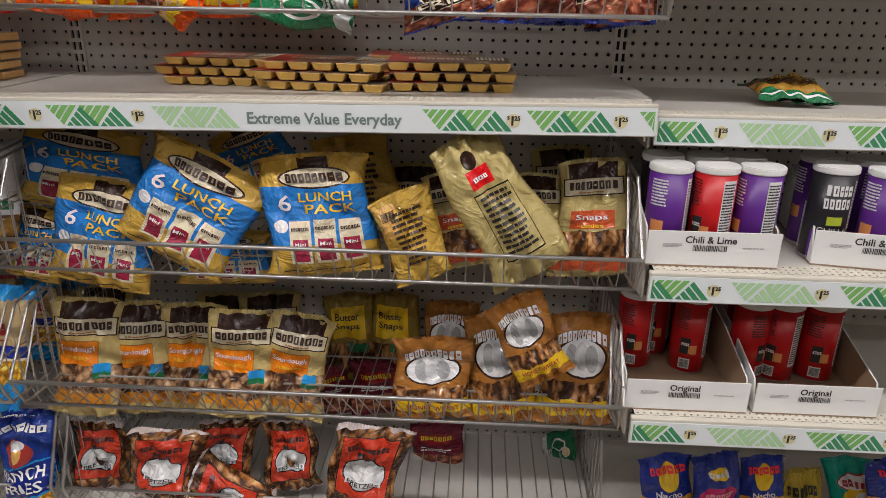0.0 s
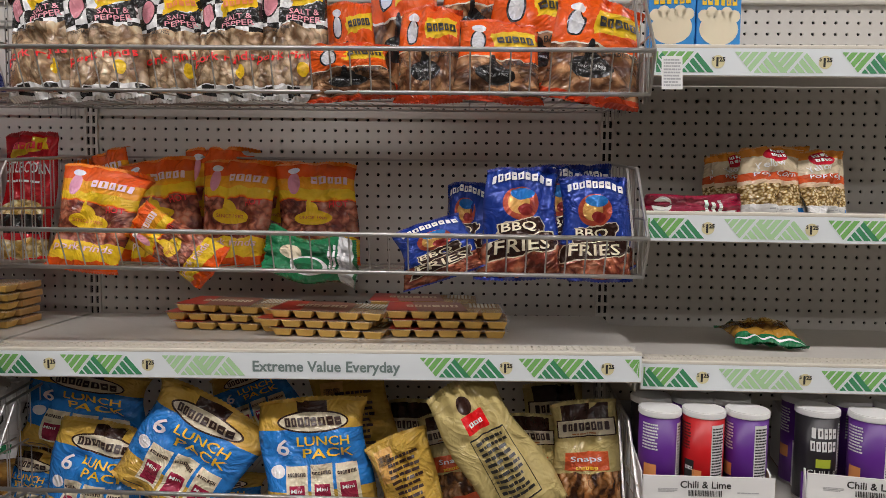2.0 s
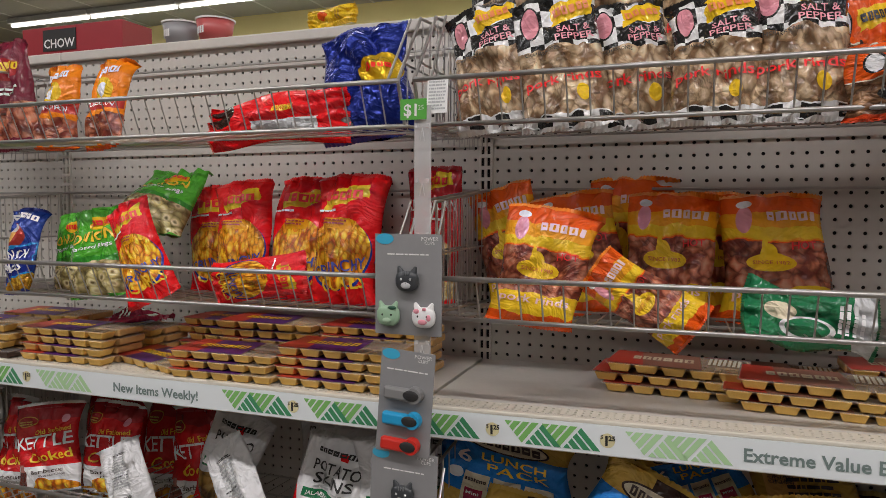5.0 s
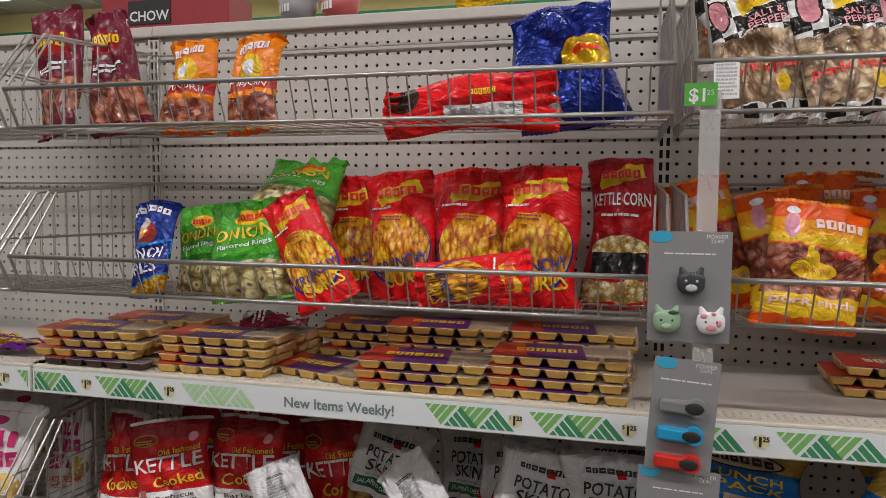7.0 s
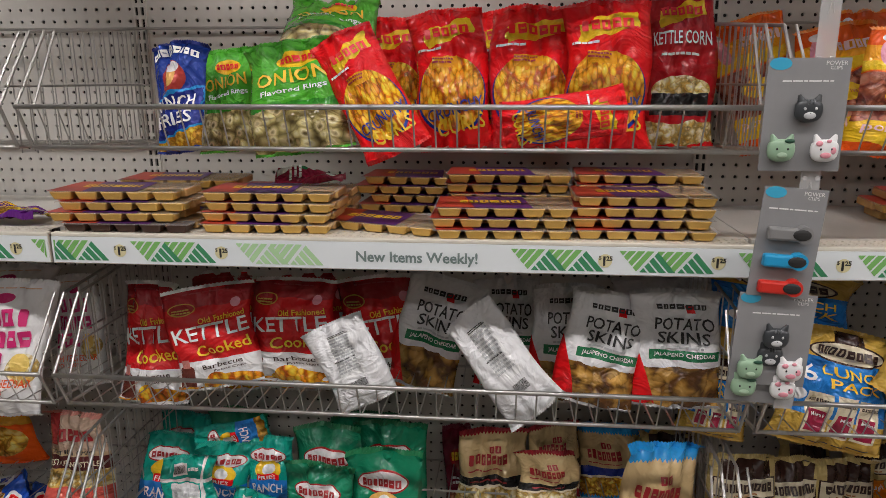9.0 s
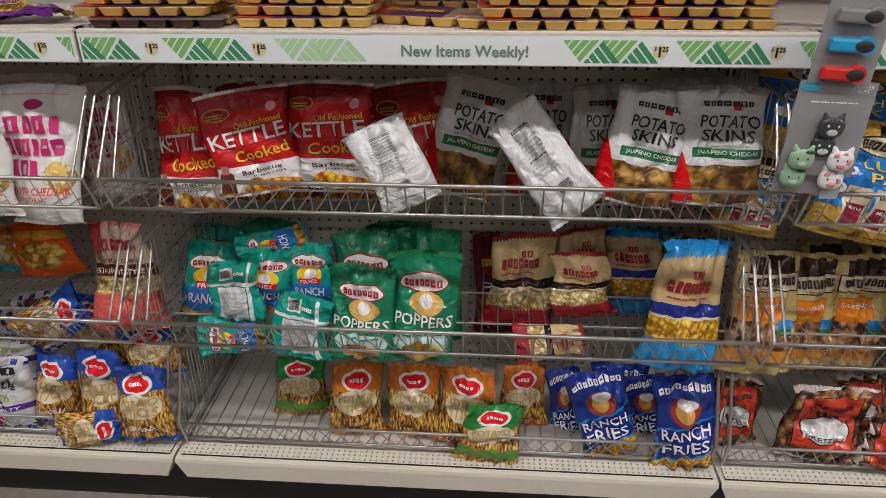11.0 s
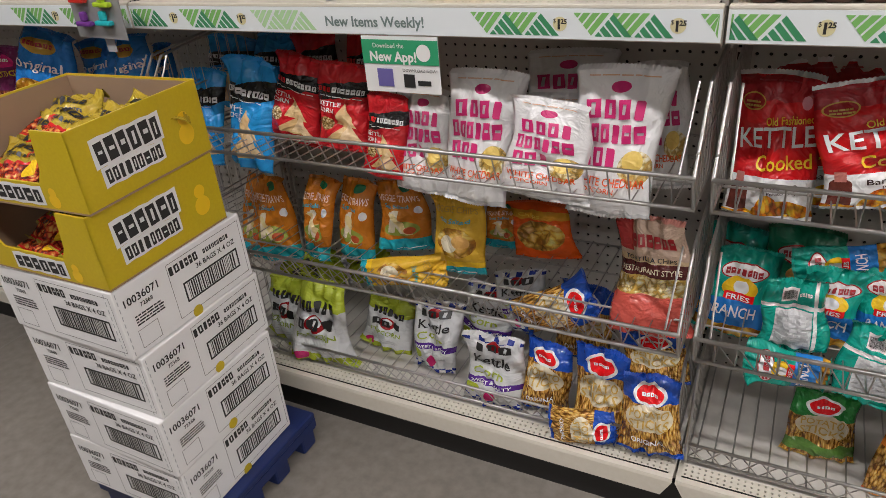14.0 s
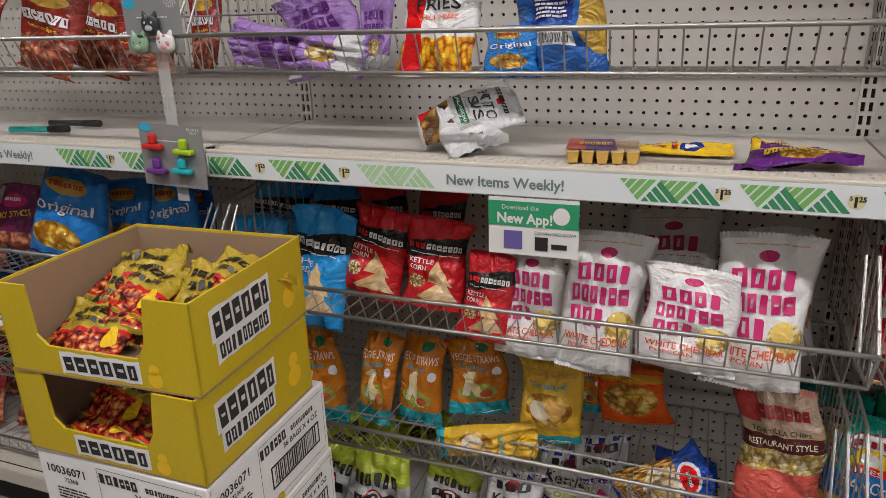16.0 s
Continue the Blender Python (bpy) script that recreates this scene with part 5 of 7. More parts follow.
bag_design("popcorn_clear", "clear bag of yellow popping corn with an orange and red top", (0.60, 0.50, 0.34), [("wavy", 0.10, 0.44, "kernel"), ("wavy", 0.42, 0.50, (0.72, 0.52, 0.34)), ("wavy", 0.48, 0.60, (0.62, 0.09, 0.02)), ("wavy", 0.84, 1.0, (0.66, 0.24, 0.03)), ("oval", 0.5, 0.83, 0.20, 0.10, (0.55, 0.01, 0.03)), ("wavy", 0.0, 0.14, WHT), ("rect", 0.84, 0.94, 0.05, 0.11, BLUE)],
    [("#5", 0.5, 0.86, 0.26, 0.045, WHT), ("#4", 0.5, 0.79, 0.26, 0.045, WHT), ("Yellow", 0.40, 0.65, 0.42, 0.09, WHT, 8), ("Pop Corn", 0.5, 0.52, 0.66, 0.08, WHT), ("=1", 0.55, 0.08, 0.36, 0.03, GREY)], seal=((0.6, 0.3, 0.1), WHT), w=0.13, h=0.17)
bag_design("burgundy", "burgundy and white bag lying flat on a steel shelf", (0.28, 0.01, 0.04), [("slant", 0.2, 0.45, 0.0, 1.0, 0.4, WHT), ("oval", 0.6, 0.8, 0.3, 0.1, WHT), ("oval", 0.3, 0.4, 0.1, 0.08, GRN)], [("=3", 0.5, 0.3, 0.6, 0.2, WHT)], crease=1.3, w=0.12, h=0.25, t=0.05)
bag_design("nacho", "orange and navy bag of nacho cheese puffs on the base deck", NAVY, [("wavy", 0.0, 0.55, (0.75, 0.36, 0.02)), ("oval", 0.5, 0.78, 0.2, 0.14, YEL), ("oval", 0.5, 0.2, 0.3, 0.15, "curls")], [("#6", 0.5, 0.82, 0.7, 0.08, RED), ("Nacho", 0.5, 0.56, 0.5, 0.07, WHT)], w=0.15, h=0.22)
bag_design("wise", "navy bag of cheese doodles on the base deck", NAVY, [("oval", 0.5, 0.48, 0.4, 0.14, MAG), ("oval", 0.5, 0.78, 0.2, 0.08, YEL), ("wavy", 0.0, 0.2, "curls")], [("#4", 0.5, 0.74, 0.4, 0.07, WHT), ("#6", 0.5, 0.45, 0.6, 0.09, PINK)], w=0.15, h=0.22)
bag_design("cheddar_clear", "clear and white bag of chili cheese fries, in a wire basket", (0.70, 0.62, 0.55), [("wavy", 0.0, 0.40, "curls"), ("wavy", 0.36, 1.0, WHT), ("slant", 0.05, 0.3, 0.0, 1.0, -0.1, RED)], [("FRIES", 0.55, 0.62, 0.56, 0.12, BLK), ("CHILI CHEESE", 0.55, 0.53, 0.5, 0.05, DORANGE)], w=0.19, h=0.27)
bag_design("blue_plain", "bright blue potato chip bag, in a wire basket", BLUE, [("oval", 0.45, 0.3, 0.35, 0.14, "chips"), ("oval", 0.45, 0.8, 0.28, 0.08, GOLD), ("wavy", 0.0, 0.06, NAVY)], [("#6", 0.45, 0.79, 0.42, 0.05, DRED), ("Original", 0.5, 0.52, 0.8, 0.13, WHT, 6)], rough=0.22, w=0.19, h=0.27, t=0.09)
bag_design("blue_back", "dark blue film bag turned to its printed back", (0.02, 0.12, 0.42), [("rect", 0.25, 0.7, 0.5, 0.9, NAVY), ("rect", 0.3, 0.7, 0.28, 0.42, WHT), ("oval", 0.95, 0.5, 0.2, 0.3, GOLD)], [("=8", 0.47, 0.7, 0.36, 0.34, SILV), ("|", 0.5, 0.35, 0.3, 0.1, BLK)], rough=0.25, crease=1.5, w=0.17, h=0.27)
bag_design("purple", "plum purple bag of spicy sticks, in a wire basket", (0.16, 0.018, 0.085), [("wavy", 0.0, 0.3, "hot"), ("oval", 0.5, 0.75, 0.3, 0.1, MAG)], [("SPICY STICKS", 0.5, 0.5, 0.85, 0.09, YEL, 8), ("#5", 0.5, 0.74, 0.4, 0.05, WHT)], w=0.17, h=0.25)
bag_design("lilac", "lilac film bag of popcorn lying in a wire basket", LILAC, [("wavy", 0.0, 0.2, SILV), ("oval", 0.5, 0.3, 0.2, 0.1, "corn")], [("#4", 0.5, 0.62, 0.6, 0.12, PURP), ("#5", 0.5, 0.46, 0.6, 0.12, PURP)], rough=0.3, crease=1.5, w=0.17, h=0.27)
bag_design("habanero", "dark red and orange bag of potato chips, in a wire basket", (0.28, 0.03, 0.02), [("wavy", 0.0, 0.42, "hot"), ("oval", 0.5, 0.8, 0.3, 0.08, GOLD)], [("#7", 0.5, 0.56, 0.8, 0.11, WHT), ("Potato Chips", 0.5, 0.47, 0.6, 0.05, YEL)], w=0.19, h=0.25)
bag_design("kettle_blue", "dark blue and white kettle chip bag, in a wire basket", (0.012, 0.055, 0.22), [
    ("band", 0.0, 0.30, WHT), ("oval", 0.20, 0.79, 0.15, 0.06, GOLD), ("oval", 0.20, 0.79, 0.135, 0.05, NAVY), ("oval", 0.60, 0.05, 0.38, 0.12, "chips")],
    [("Old Fashioned", 0.66, 0.655, 0.56, 0.055, YEL, 6), ("KETTLE", 0.52, 0.50, 0.90, 0.135, WHT, 5), ("Cooked", 0.64, 0.355, 0.62, 0.105, YEL, 6), ("Original", 0.60, 0.225, 0.42, 0.045, NAVY, 4)], seal=(WHT, WHT), rough=0.30, w=0.20, h=0.29)
bag_design("spicy_red", "clear red bag of spicy snacks on the base deck", (0.32, 0.025, 0.015), [
    ("wavy", 0.04, 0.62, "hot"), ("wavy", 0.60, 1.0, (0.20, 0.012, 0.012)), ("rect", 0.22, 0.78, 0.60, 0.70, GRN)],
    [("#4", 0.5, 0.76, 0.66, 0.12, (0.80, 0.42, 0.02)), ("=1", 0.5, 0.65, 0.46, 0.04, WHT)], seal=((0.20, 0.012, 0.012), DRED), rough=0.2, w=0.17, h=0.24)
bag_design("gummy", "gold and red film bag of gummy sweets in a display box", (0.46, 0.33, 0.035), [("wavy", 0.06, 0.40, "gummies"), ("band", 0.38, 0.43, (0.62, 0.02, 0.02)), ("band", 0.05, 0.08, (0.62, 0.02, 0.02)), ("oval", 0.80, 0.30, 0.08, 0.16, YEL)], [("#6", 0.45, 0.66, 0.66, 0.13, BLK), ("#9", 0.50, 0.51, 0.60, 0.07, BLK)], rough=0.16, crease=1.4, w=0.17, h=0.15, t=0.04, category="sweets bag", name="sweets_bag")
bag_design("flat_yellow", "yellow film packet lying flat on the shelf", YEL, [("oval", 0.5, 0.6, 0.3, 0.12, NAVY), ("oval", 0.5, 0.6, 0.2, 0.07, WHT), ("oval", 0.5, 0.25, 0.3, 0.1, "chips")], [("#4", 0.5, 0.4, 0.5, 0.06, DRED)], w=0.1, h=0.21, t=0.03, variants=1)
bag_design("yellow_plain", "crumpled yellow film bag lying on top of the shelving", YEL, [("oval", 0.5, 0.35, 0.2, 0.10, DORANGE)], [("=2", 0.5, 0.65, 0.4, 0.10, (0.55, 0.30, 0.02))], crease=1.8, w=0.1, h=0.21, t=0.06, variants=1)
bag_design("flat_purple", "purple and yellow film packet lying flat on the shelf", PURP, [("band", 0.55, 1.0, YEL), ("oval", 0.6, 0.3, 0.3, 0.2, "gold"), ("rect", 0.1, 0.5, 0.6, 0.9, PURP)], [("BIGGER", 0.3, 0.72, 0.3, 0.12, YEL), ("#5", 0.35, 0.3, 0.4, 0.2, YEL)], w=0.22, h=0.12, t=0.03, variants=1)


# top basket of the first bay
put("rind_pepper", 0.128, -0.384, 1.562, 0.135, 0.231, 12, -11, -2)
put("rind_pepper", 0.246, -0.394, 1.561, 0.148, 0.229, 12, -7, 9)
put("rind_pepper", 0.348, -0.334, 1.565, 0.142, 0.221, 12, -6, 8)
put("rind_pepper", 0.461, -0.384, 1.562, 0.138, 0.210, 12, -3, -5)
put("rind_pepper", 0.569, -0.384, 1.562, 0.147, 0.234, 12, 1, 2)
put("rind_pepper", 0.121, -0.228, 1.663, 0.167, 0.264, 12, -5, 6)
put("rind_pepper", 0.282, -0.238, 1.658, 0.153, 0.259, 12, -3, 9)
put("rind_pepper", 0.402, -0.238, 1.654, 0.124, 0.263, 12, -2, -7)
put("rind_pepper", 0.462, -0.296, 1.783, 0.069, 0.171, 4, 78, -9)
put("rind_bbq", 0.697, -0.424, 1.560, 0.154, 0.107, 12, -5, 6)
put("rind_bbq", 0.823, -0.367, 1.563, 0.126, 0.190, 12, 0, -1)
put("rind_bbq", 0.678, -0.298, 1.592, 0.103, 0.186, 12, -4, 8)
put("rind_bbq", 0.769, -0.238, 1.595, 0.155, 0.297, 12, -1, -2)
put("rind_bbq", 0.907, -0.227, 1.665, 0.165, 0.226, 12, 3, -3)
put("rind_bbq", 0.945, -0.405, 1.561, 0.162, 0.153, 12, 4, 6)
put("rind_bbq", 1.021, -0.273, 1.593, 0.197, 0.236, 12, 5, 8)
put("rind_bbq", 1.107, -0.387, 1.562, 0.182, 0.203, 12, 10, 8)
put("rind_bbq", 1.106, -0.207, 1.695, 0.152, 0.191, 12, 4, 6)

# middle basket of the first bay
put("rind_hot", 0.192, -0.385, 1.246, 0.158, 0.205, 12, 7, 3)
put("rind_hot", 0.117, -0.093, 1.232, 0.166, 0.275, 12, -16, -5)
put("rind_hot", 0.241, -0.145, 1.235, 0.180, 0.248, 12, -9, -2)
put("rind_hot", 0.391, -0.159, 1.235, 0.173, 0.244, 12, -0, -5)
put("rind_hot", 0.472, -0.074, 1.231, 0.131, 0.251, 12, 3, 7)
put("rind_hot", 0.573, -0.148, 1.235, 0.191, 0.241, 12, -1, 3)
put("rind_hot", 0.310, -0.058, 1.230, 0.176, 0.286, 12, -2, -9)
put("green_lying", 0.693, -0.334, 1.270, 0.097, 0.190, 4, -87, -7)
put("rind_hot", 0.440, -0.398, 1.252, 0.092, 0.185, 4, -56, -4)
put("bbq_fries", 0.863, -0.405, 1.248, 0.150, 0.112, 12, -18, 9)
put("bbq_fries", 0.895, -0.267, 1.243, 0.090, 0.190, 12, -2, -8)
put("bbq_fries", 0.998, -0.395, 1.247, 0.151, 0.211, 12, -2)
put("bbq_fries", 1.123, -0.396, 1.247, 0.138, 0.196, 12, 1, -9)
put("bbq_fries", 1.091, -0.257, 1.240, 0.144, 0.232, 12, -4, -1)
put("bbq_fries", 1.184, -0.226, 1.239, 0.134, 0.234, 12, -12, 6)

# lower baskets of the first bay
put("lunch", 0.097, -0.265, 0.857, 0.282, 0.179, 12, 9, 3)
put("lunch", 0.157, -0.350, 0.727, 0.217, 0.220, 12, 12, 4)
put("lunch", 0.317, -0.371, 0.802, 0.249, 0.225, 12, 28, 3)
put("lunch", 0.625, -0.376, 0.780, 0.224, 0.234, 12, -2, 9)
put("lunch", 0.397, -0.287, 0.713, 0.214, 0.115, 12, -1, 5)
put("lunch", -0.020, -0.287, 0.708, 0.140, 0.159, 12, 9, -5)
put("lunch", 0.471, -0.185, 0.885, 0.180, 0.152, 12, -21, 2)
put("back_yellow", 0.661, -0.114, 0.790, 0.190, 0.210, 12, -8, -6)
put("back_yellow", 0.831, -0.381, 0.780, 0.126, 0.179, 12, -25, -8)
put("snaps", 0.903, -0.302, 0.777, 0.135, 0.198, 12, -14, -5)
put("back_gold", 1.030, -0.401, 0.805, 0.155, 0.295, 12, -30, 6)
put("snaps", 1.034, -0.303, 0.777, 0.126, 0.193, 12, -1, -3)
put("snaps", 1.146, -0.335, 0.778, 0.149, 0.231, 12, -5, -1)
put("snaps", 1.124, -0.089, 0.700, 0.159, 0.280, 12, -3, 4)
put("snaps", 0.786, -0.098, 0.677, 0.154, 0.255, 12, -1)
put("sourdough", 0.057, -0.303, 0.384, 0.164, 0.276, 12, 3, 4)
put("sourdough", 0.170, -0.260, 0.366, 0.144, 0.270, 12, 1, 7)
put("sourdough", 0.272, -0.248, 0.363, 0.145, 0.268, 12, 3, 3)
put("sourdough", 0.405, -0.322, 0.409, 0.158, 0.246, 12, 6, 9)
put("sourdough", 0.508, -0.292, 0.394, 0.150, 0.247, 12, 11, 2)
put("sourdough", 0.415, -0.091, 0.336, 0.160, 0.258, 12, 0, 8)
put("sourdough", 0.282, -0.068, 0.316, 0.155, 0.260, 12, 3, 9)
put("sourdough", -0.025, -0.068, 0.299, 0.157, 0.287, 12, 2, 4)
put("butter", 0.621, -0.075, 0.337, 0.138, 0.256, 12, -2, 9)
put("butter", 0.722, -0.083, 0.347, 0.140, 0.254, 12, -0, -2)
put("honey", 0.840, -0.322, 0.431, 0.181, 0.182, 12, -3, 1)
put("honey", 0.865, -0.112, 0.373, 0.155, 0.226, 12, -3, -9)
put("honey", 0.988, -0.292, 0.408, 0.155, 0.248, 12, -6, -1)
put("honey", 1.074, -0.361, 0.559, 0.128, 0.188, 12, -29, -4)
put("honey", 1.146, -0.303, 0.417, 0.166, 0.253, 12, 0, 1)
put("maroon", 0.689, -0.127, 0.303, 0.143, 0.142, 12, -2, 8)
put("maroon", 0.576, -0.112, 0.287, 0.145, 0.129, 12, -7, 9)
put("mini", 0.045, -0.284, 0.168, 0.144, 0.172, 12, 3, 9)
put("mini", 0.227, -0.337, 0.182, 0.182, 0.181, 12, -2, -6)
put("mini", 0.337, -0.247, 0.183, 0.145, 0.150, 12, -1, -3)
put("mini", 0.508, -0.288, 0.192, 0.130, 0.175, 12, 0, 9)
put("mini", 0.679, -0.341, 0.192, 0.176, 0.206, 12, 5, -1)
put("mini", 0.481, -0.356, 0.199, 0.136, 0.195, 4, -72)
put("maroon", 0.841, -0.112, 0.125, 0.149, 0.136, 12, -6, -6)
put("green_lying", 1.108, -0.073, 0.182, 0.110, 0.087, 4, 81, -7)

# base of the second bay
put("nacho", 1.372, -0.317, 0.126, 0.130, 0.212, 12, -4, 6)
put("wise", 1.480, -0.310, 0.168, 0.123, 0.177, 12, -5, 6)
put("nacho", 1.601, -0.287, 0.113, 0.111, 0.210, 12, -7, -7)
put("gummy", 1.711, -0.247, 0.084, 0.114, 0.183, 12, -4, 2)
put("ranch_teal", 1.843, -0.235, 0.080, 0.143, 0.211, 12, -5, -7)
put("nacho", 1.876, -0.316, 0.168, 0.128, 0.191, 12, -7, 4)

# top basket of the third bay
put("puff", -0.937, -0.291, 1.567, 0.128, 0.207, 12, -1, -5)
put("puff", -0.788, -0.290, 1.567, 0.124, 0.212, 12, -5, -9)
put("red_nutrition", -0.193, -0.270, 1.632, 0.109, 0.335, 4, -95)
put("navy_puff", -0.166, -0.233, 1.571, 0.207, 0.245, 12, -10, 4)
put("maroon", -1.160, -0.203, 1.580, 0.131, 0.306, 12, -14, 4)
put("maroon", -1.317, -0.203, 1.584, 0.143, 0.318, 12, -14, -6)

# middle basket of the third bay
put("ranch_fries", -0.978, -0.355, 1.245, 0.104, 0.199, 12, -7, -8)
put("onion", -0.767, -0.338, 1.244, 0.207, 0.204, 12, -8, -8)
put("onion", -0.919, -0.262, 1.240, 0.125, 0.195, 12, -7, 3)
put("onion", -0.765, -0.225, 1.385, 0.205, 0.215, 48, 8, 9)
put("curls", -0.596, -0.365, 1.246, 0.121, 0.234, 12, -26, 1)
put("curls", -0.639, -0.102, 1.233, 0.169, 0.271, 12, -4, 8)
put("curls", -0.505, -0.185, 1.237, 0.155, 0.276, 12, -7, -1)
put("curls", -0.421, -0.074, 1.231, 0.113, 0.285, 12, -3, 7)
put("curls", -0.371, -0.185, 1.237, 0.176, 0.280, 12, 1, -2)
put("curls", -0.233, -0.236, 1.239, 0.168, 0.280, 12, -2, -8)
put("curls", -0.425, -0.392, 1.298, 0.085, 0.205, 4, 83)
put("curls", -0.282, -0.069, 1.231, 0.113, 0.295, 12, -2, -9)
put("kettle_corn", -0.085, -0.149, 1.235, 0.142, 0.304, 12, -1, -7)

put("burgundy", -0.870, -0.200, 1.178, 0.075, 0.14, 78, 84, 6)

# lower baskets of the third bay
put("kettle", -1.132, -0.273, 0.719, 0.148, 0.259, 12, -1, -6)
put("kettle", -0.967, -0.304, 0.777, 0.186, 0.209, 12, -8, 8)
put("kettle", -0.838, -0.264, 0.775, 0.202, 0.216, 12, -1, -8)
put("kettle", -0.651, -0.163, 0.719, 0.203, 0.254, 12, -8, -3)
put("kettle", -1.037, -0.053, 0.651, 0.217, 0.295, 12, -2, 4)
put("kettle", -0.846, -0.049, 0.657, 0.215, 0.290, 12, -2)
put("back_white", -0.660, -0.356, 0.779, 0.130, 0.172, 12, -25, -1)
put("skins", -0.590, -0.200, 0.740, 0.170, 0.250, 12, 13, -5)
put("skins", -0.404, -0.049, 0.675, 0.160, 0.270, 12, -1, -8)
put("skins", -0.282, -0.183, 0.716, 0.154, 0.252, 12, -1, 1)
put("skins", -0.250, -0.322, 0.777, 0.166, 0.222, 12, 11, 1)
put("skins", -0.098, -0.318, 0.777, 0.182, 0.225, 12, 2, 2)
put("back_white", -0.338, -0.359, 0.779, 0.122, 0.234, 12, -42, -5)
put("skins", -0.076, -0.098, 0.713, 0.237, 0.252, 12, 0, 3)
put("ranch_teal", -1.162, -0.222, 0.421, 0.135, 0.195, 12, 4, 3)
put("ranch_teal", -1.010, -0.269, 0.476, 0.135, 0.152, 12, 5, 5)
put("back_teal", -1.052, -0.318, 0.478, 0.121, 0.143, 12, -1, 7)
put("ranch_teal", -0.910, -0.244, 0.475, 0.112, 0.157, 12, 2, 3)
put("ranch_teal", -0.913, -0.201, 0.636, 0.082, 0.164, 4, -104, 8)
put("back_teal", -0.917, -0.348, 0.416, 0.142, 0.148, 12, 6, -6)
put("ranch_teal", -0.982, -0.347, 0.465, 0.086, 0.146, 4, -89, 7)
put("ranch_teal", -1.194, -0.067, 0.357, 0.148, 0.226, 12, 4, -1)
put("poppers", -1.054, -0.080, 0.369, 0.169, 0.237, 12, 3, 4)
put("poppers", -0.781, -0.360, 0.423, 0.151, 0.214, 12, 3, -2)
put("poppers", -0.647, -0.341, 0.413, 0.157, 0.249, 12, -0)
put("poppers", -0.789, -0.226, 0.376, 0.170, 0.272, 12, 1, 4)
put("poppers", -0.653, -0.186, 0.356, 0.174, 0.282, 12, -1, -1)
put("poppers", -0.735, -0.081, 0.315, 0.168, 0.290, 12, -0, 7)
put("sabroso", -0.428, -0.142, 0.381, 0.172, 0.232, 12, -3)
put("sabroso", -0.309, -0.240, 0.475, 0.143, 0.149, 12, 0, 8)
put("sabroso", -0.456, -0.334, 0.455, 0.089, 0.149, 4, 79, 1)
put("sabroso_blue", -0.157, -0.097, 0.398, 0.152, 0.216, 12, -6, -9)
put("sabroso_blue", -0.120, -0.349, 0.421, 0.162, 0.283, 12, 4, 4)
put("sabroso", -0.280, -0.097, 0.416, 0.133, 0.198, 12, -5, 9)
put("maroon", -0.489, -0.053, 0.301, 0.108, 0.271, 12, -4, 1)
put("sabroso_blue", -0.091, -0.052, 0.373, 0.133, 0.214, 12, 1, -9)
put("sticks_green", -0.962, -0.242, 0.168, 0.138, 0.155, 12, -0, 3)
put("sticks_orange", -0.811, -0.302, 0.168, 0.135, 0.186, 12, 1, 9)
put("sticks_orange", -0.677, -0.302, 0.168, 0.138, 0.186, 12, -1, -5)
put("sticks_orange", -0.554, -0.327, 0.173, 0.145, 0.192, 12, 0, -8)
put("sticks_orange", -0.419, -0.245, 0.168, 0.116, 0.158, 12, -3, 1)
put("sticks_green", -0.503, -0.374, 0.168, 0.147, 0.143, 12, 4, 5)
put("ranch_fries", -0.225, -0.347, 0.181, 0.138, 0.213, 12, -15, 2)
put("ranch_fries", -0.306, -0.247, 0.117, 0.088, 0.201, 12, -8, 2)
put("ranch_fries", -0.067, -0.367, 0.168, 0.143, 0.226, 12, -7, -1)
put("ranch_fries", -0.127, -0.247, 0.126, 0.108, 0.182, 12, -6, 6)
put("ranch_fries", -0.192, -0.207, 0.111, 0.141, 0.196, 12, -2, -9)

# baskets of the fourth bay
put("corners_blue", -2.457, -0.282, 0.682, 0.145, 0.247, 12, 3, 9)
put("corners_blue", -2.286, -0.303, 0.702, 0.170, 0.269, 12, 6, -8)
put("corners_blue", -2.513, -0.082, 0.766, 0.182, 0.199, 12, 2, -9)
put("corners_blue", -2.341, -0.109, 0.767, 0.149, 0.211, 12, 4, 2)
put("corners_red", -2.155, -0.281, 0.775, 0.145, 0.203, 12, 13, -1)
put("corners_red", -1.998, -0.311, 0.777, 0.141, 0.193, 12, 6, 5)
put("corners_red", -1.880, -0.335, 0.735, 0.107, 0.183, 12, 5)
put("corners_red", -2.192, -0.112, 0.767, 0.129, 0.222, 12, -1, 9)
put("corners_red", -2.054, -0.111, 0.767, 0.124, 0.217, 12, 1, 1)
put("boom", -1.792, -0.319, 0.704, 0.144, 0.224, 12, 1, -4)
put("boom", -1.654, -0.351, 0.709, 0.155, 0.270, 12, 2, 2)
put("boom", -1.529, -0.245, 0.715, 0.145, 0.195, 12, -2, -4)
put("boom", -1.505, -0.392, 0.760, 0.168, 0.185, 12, 5, 1)
put("boom", -1.386, -0.351, 0.721, 0.173, 0.277, 12, -0, 2)
put("boom", -1.539, -0.132, 0.722, 0.198, 0.246, 12, -3, -1)
put("boom", -1.328, -0.196, 0.718, 0.116, 0.249, 12, -4)
put("straws", -2.352, -0.202, 0.369, 0.143, 0.244, 12, -4, 3)
put("straws", -2.185, -0.235, 0.422, 0.104, 0.232, 12, 2, -6)
put("straws", -2.081, -0.202, 0.418, 0.125, 0.225, 12, 0, -9)
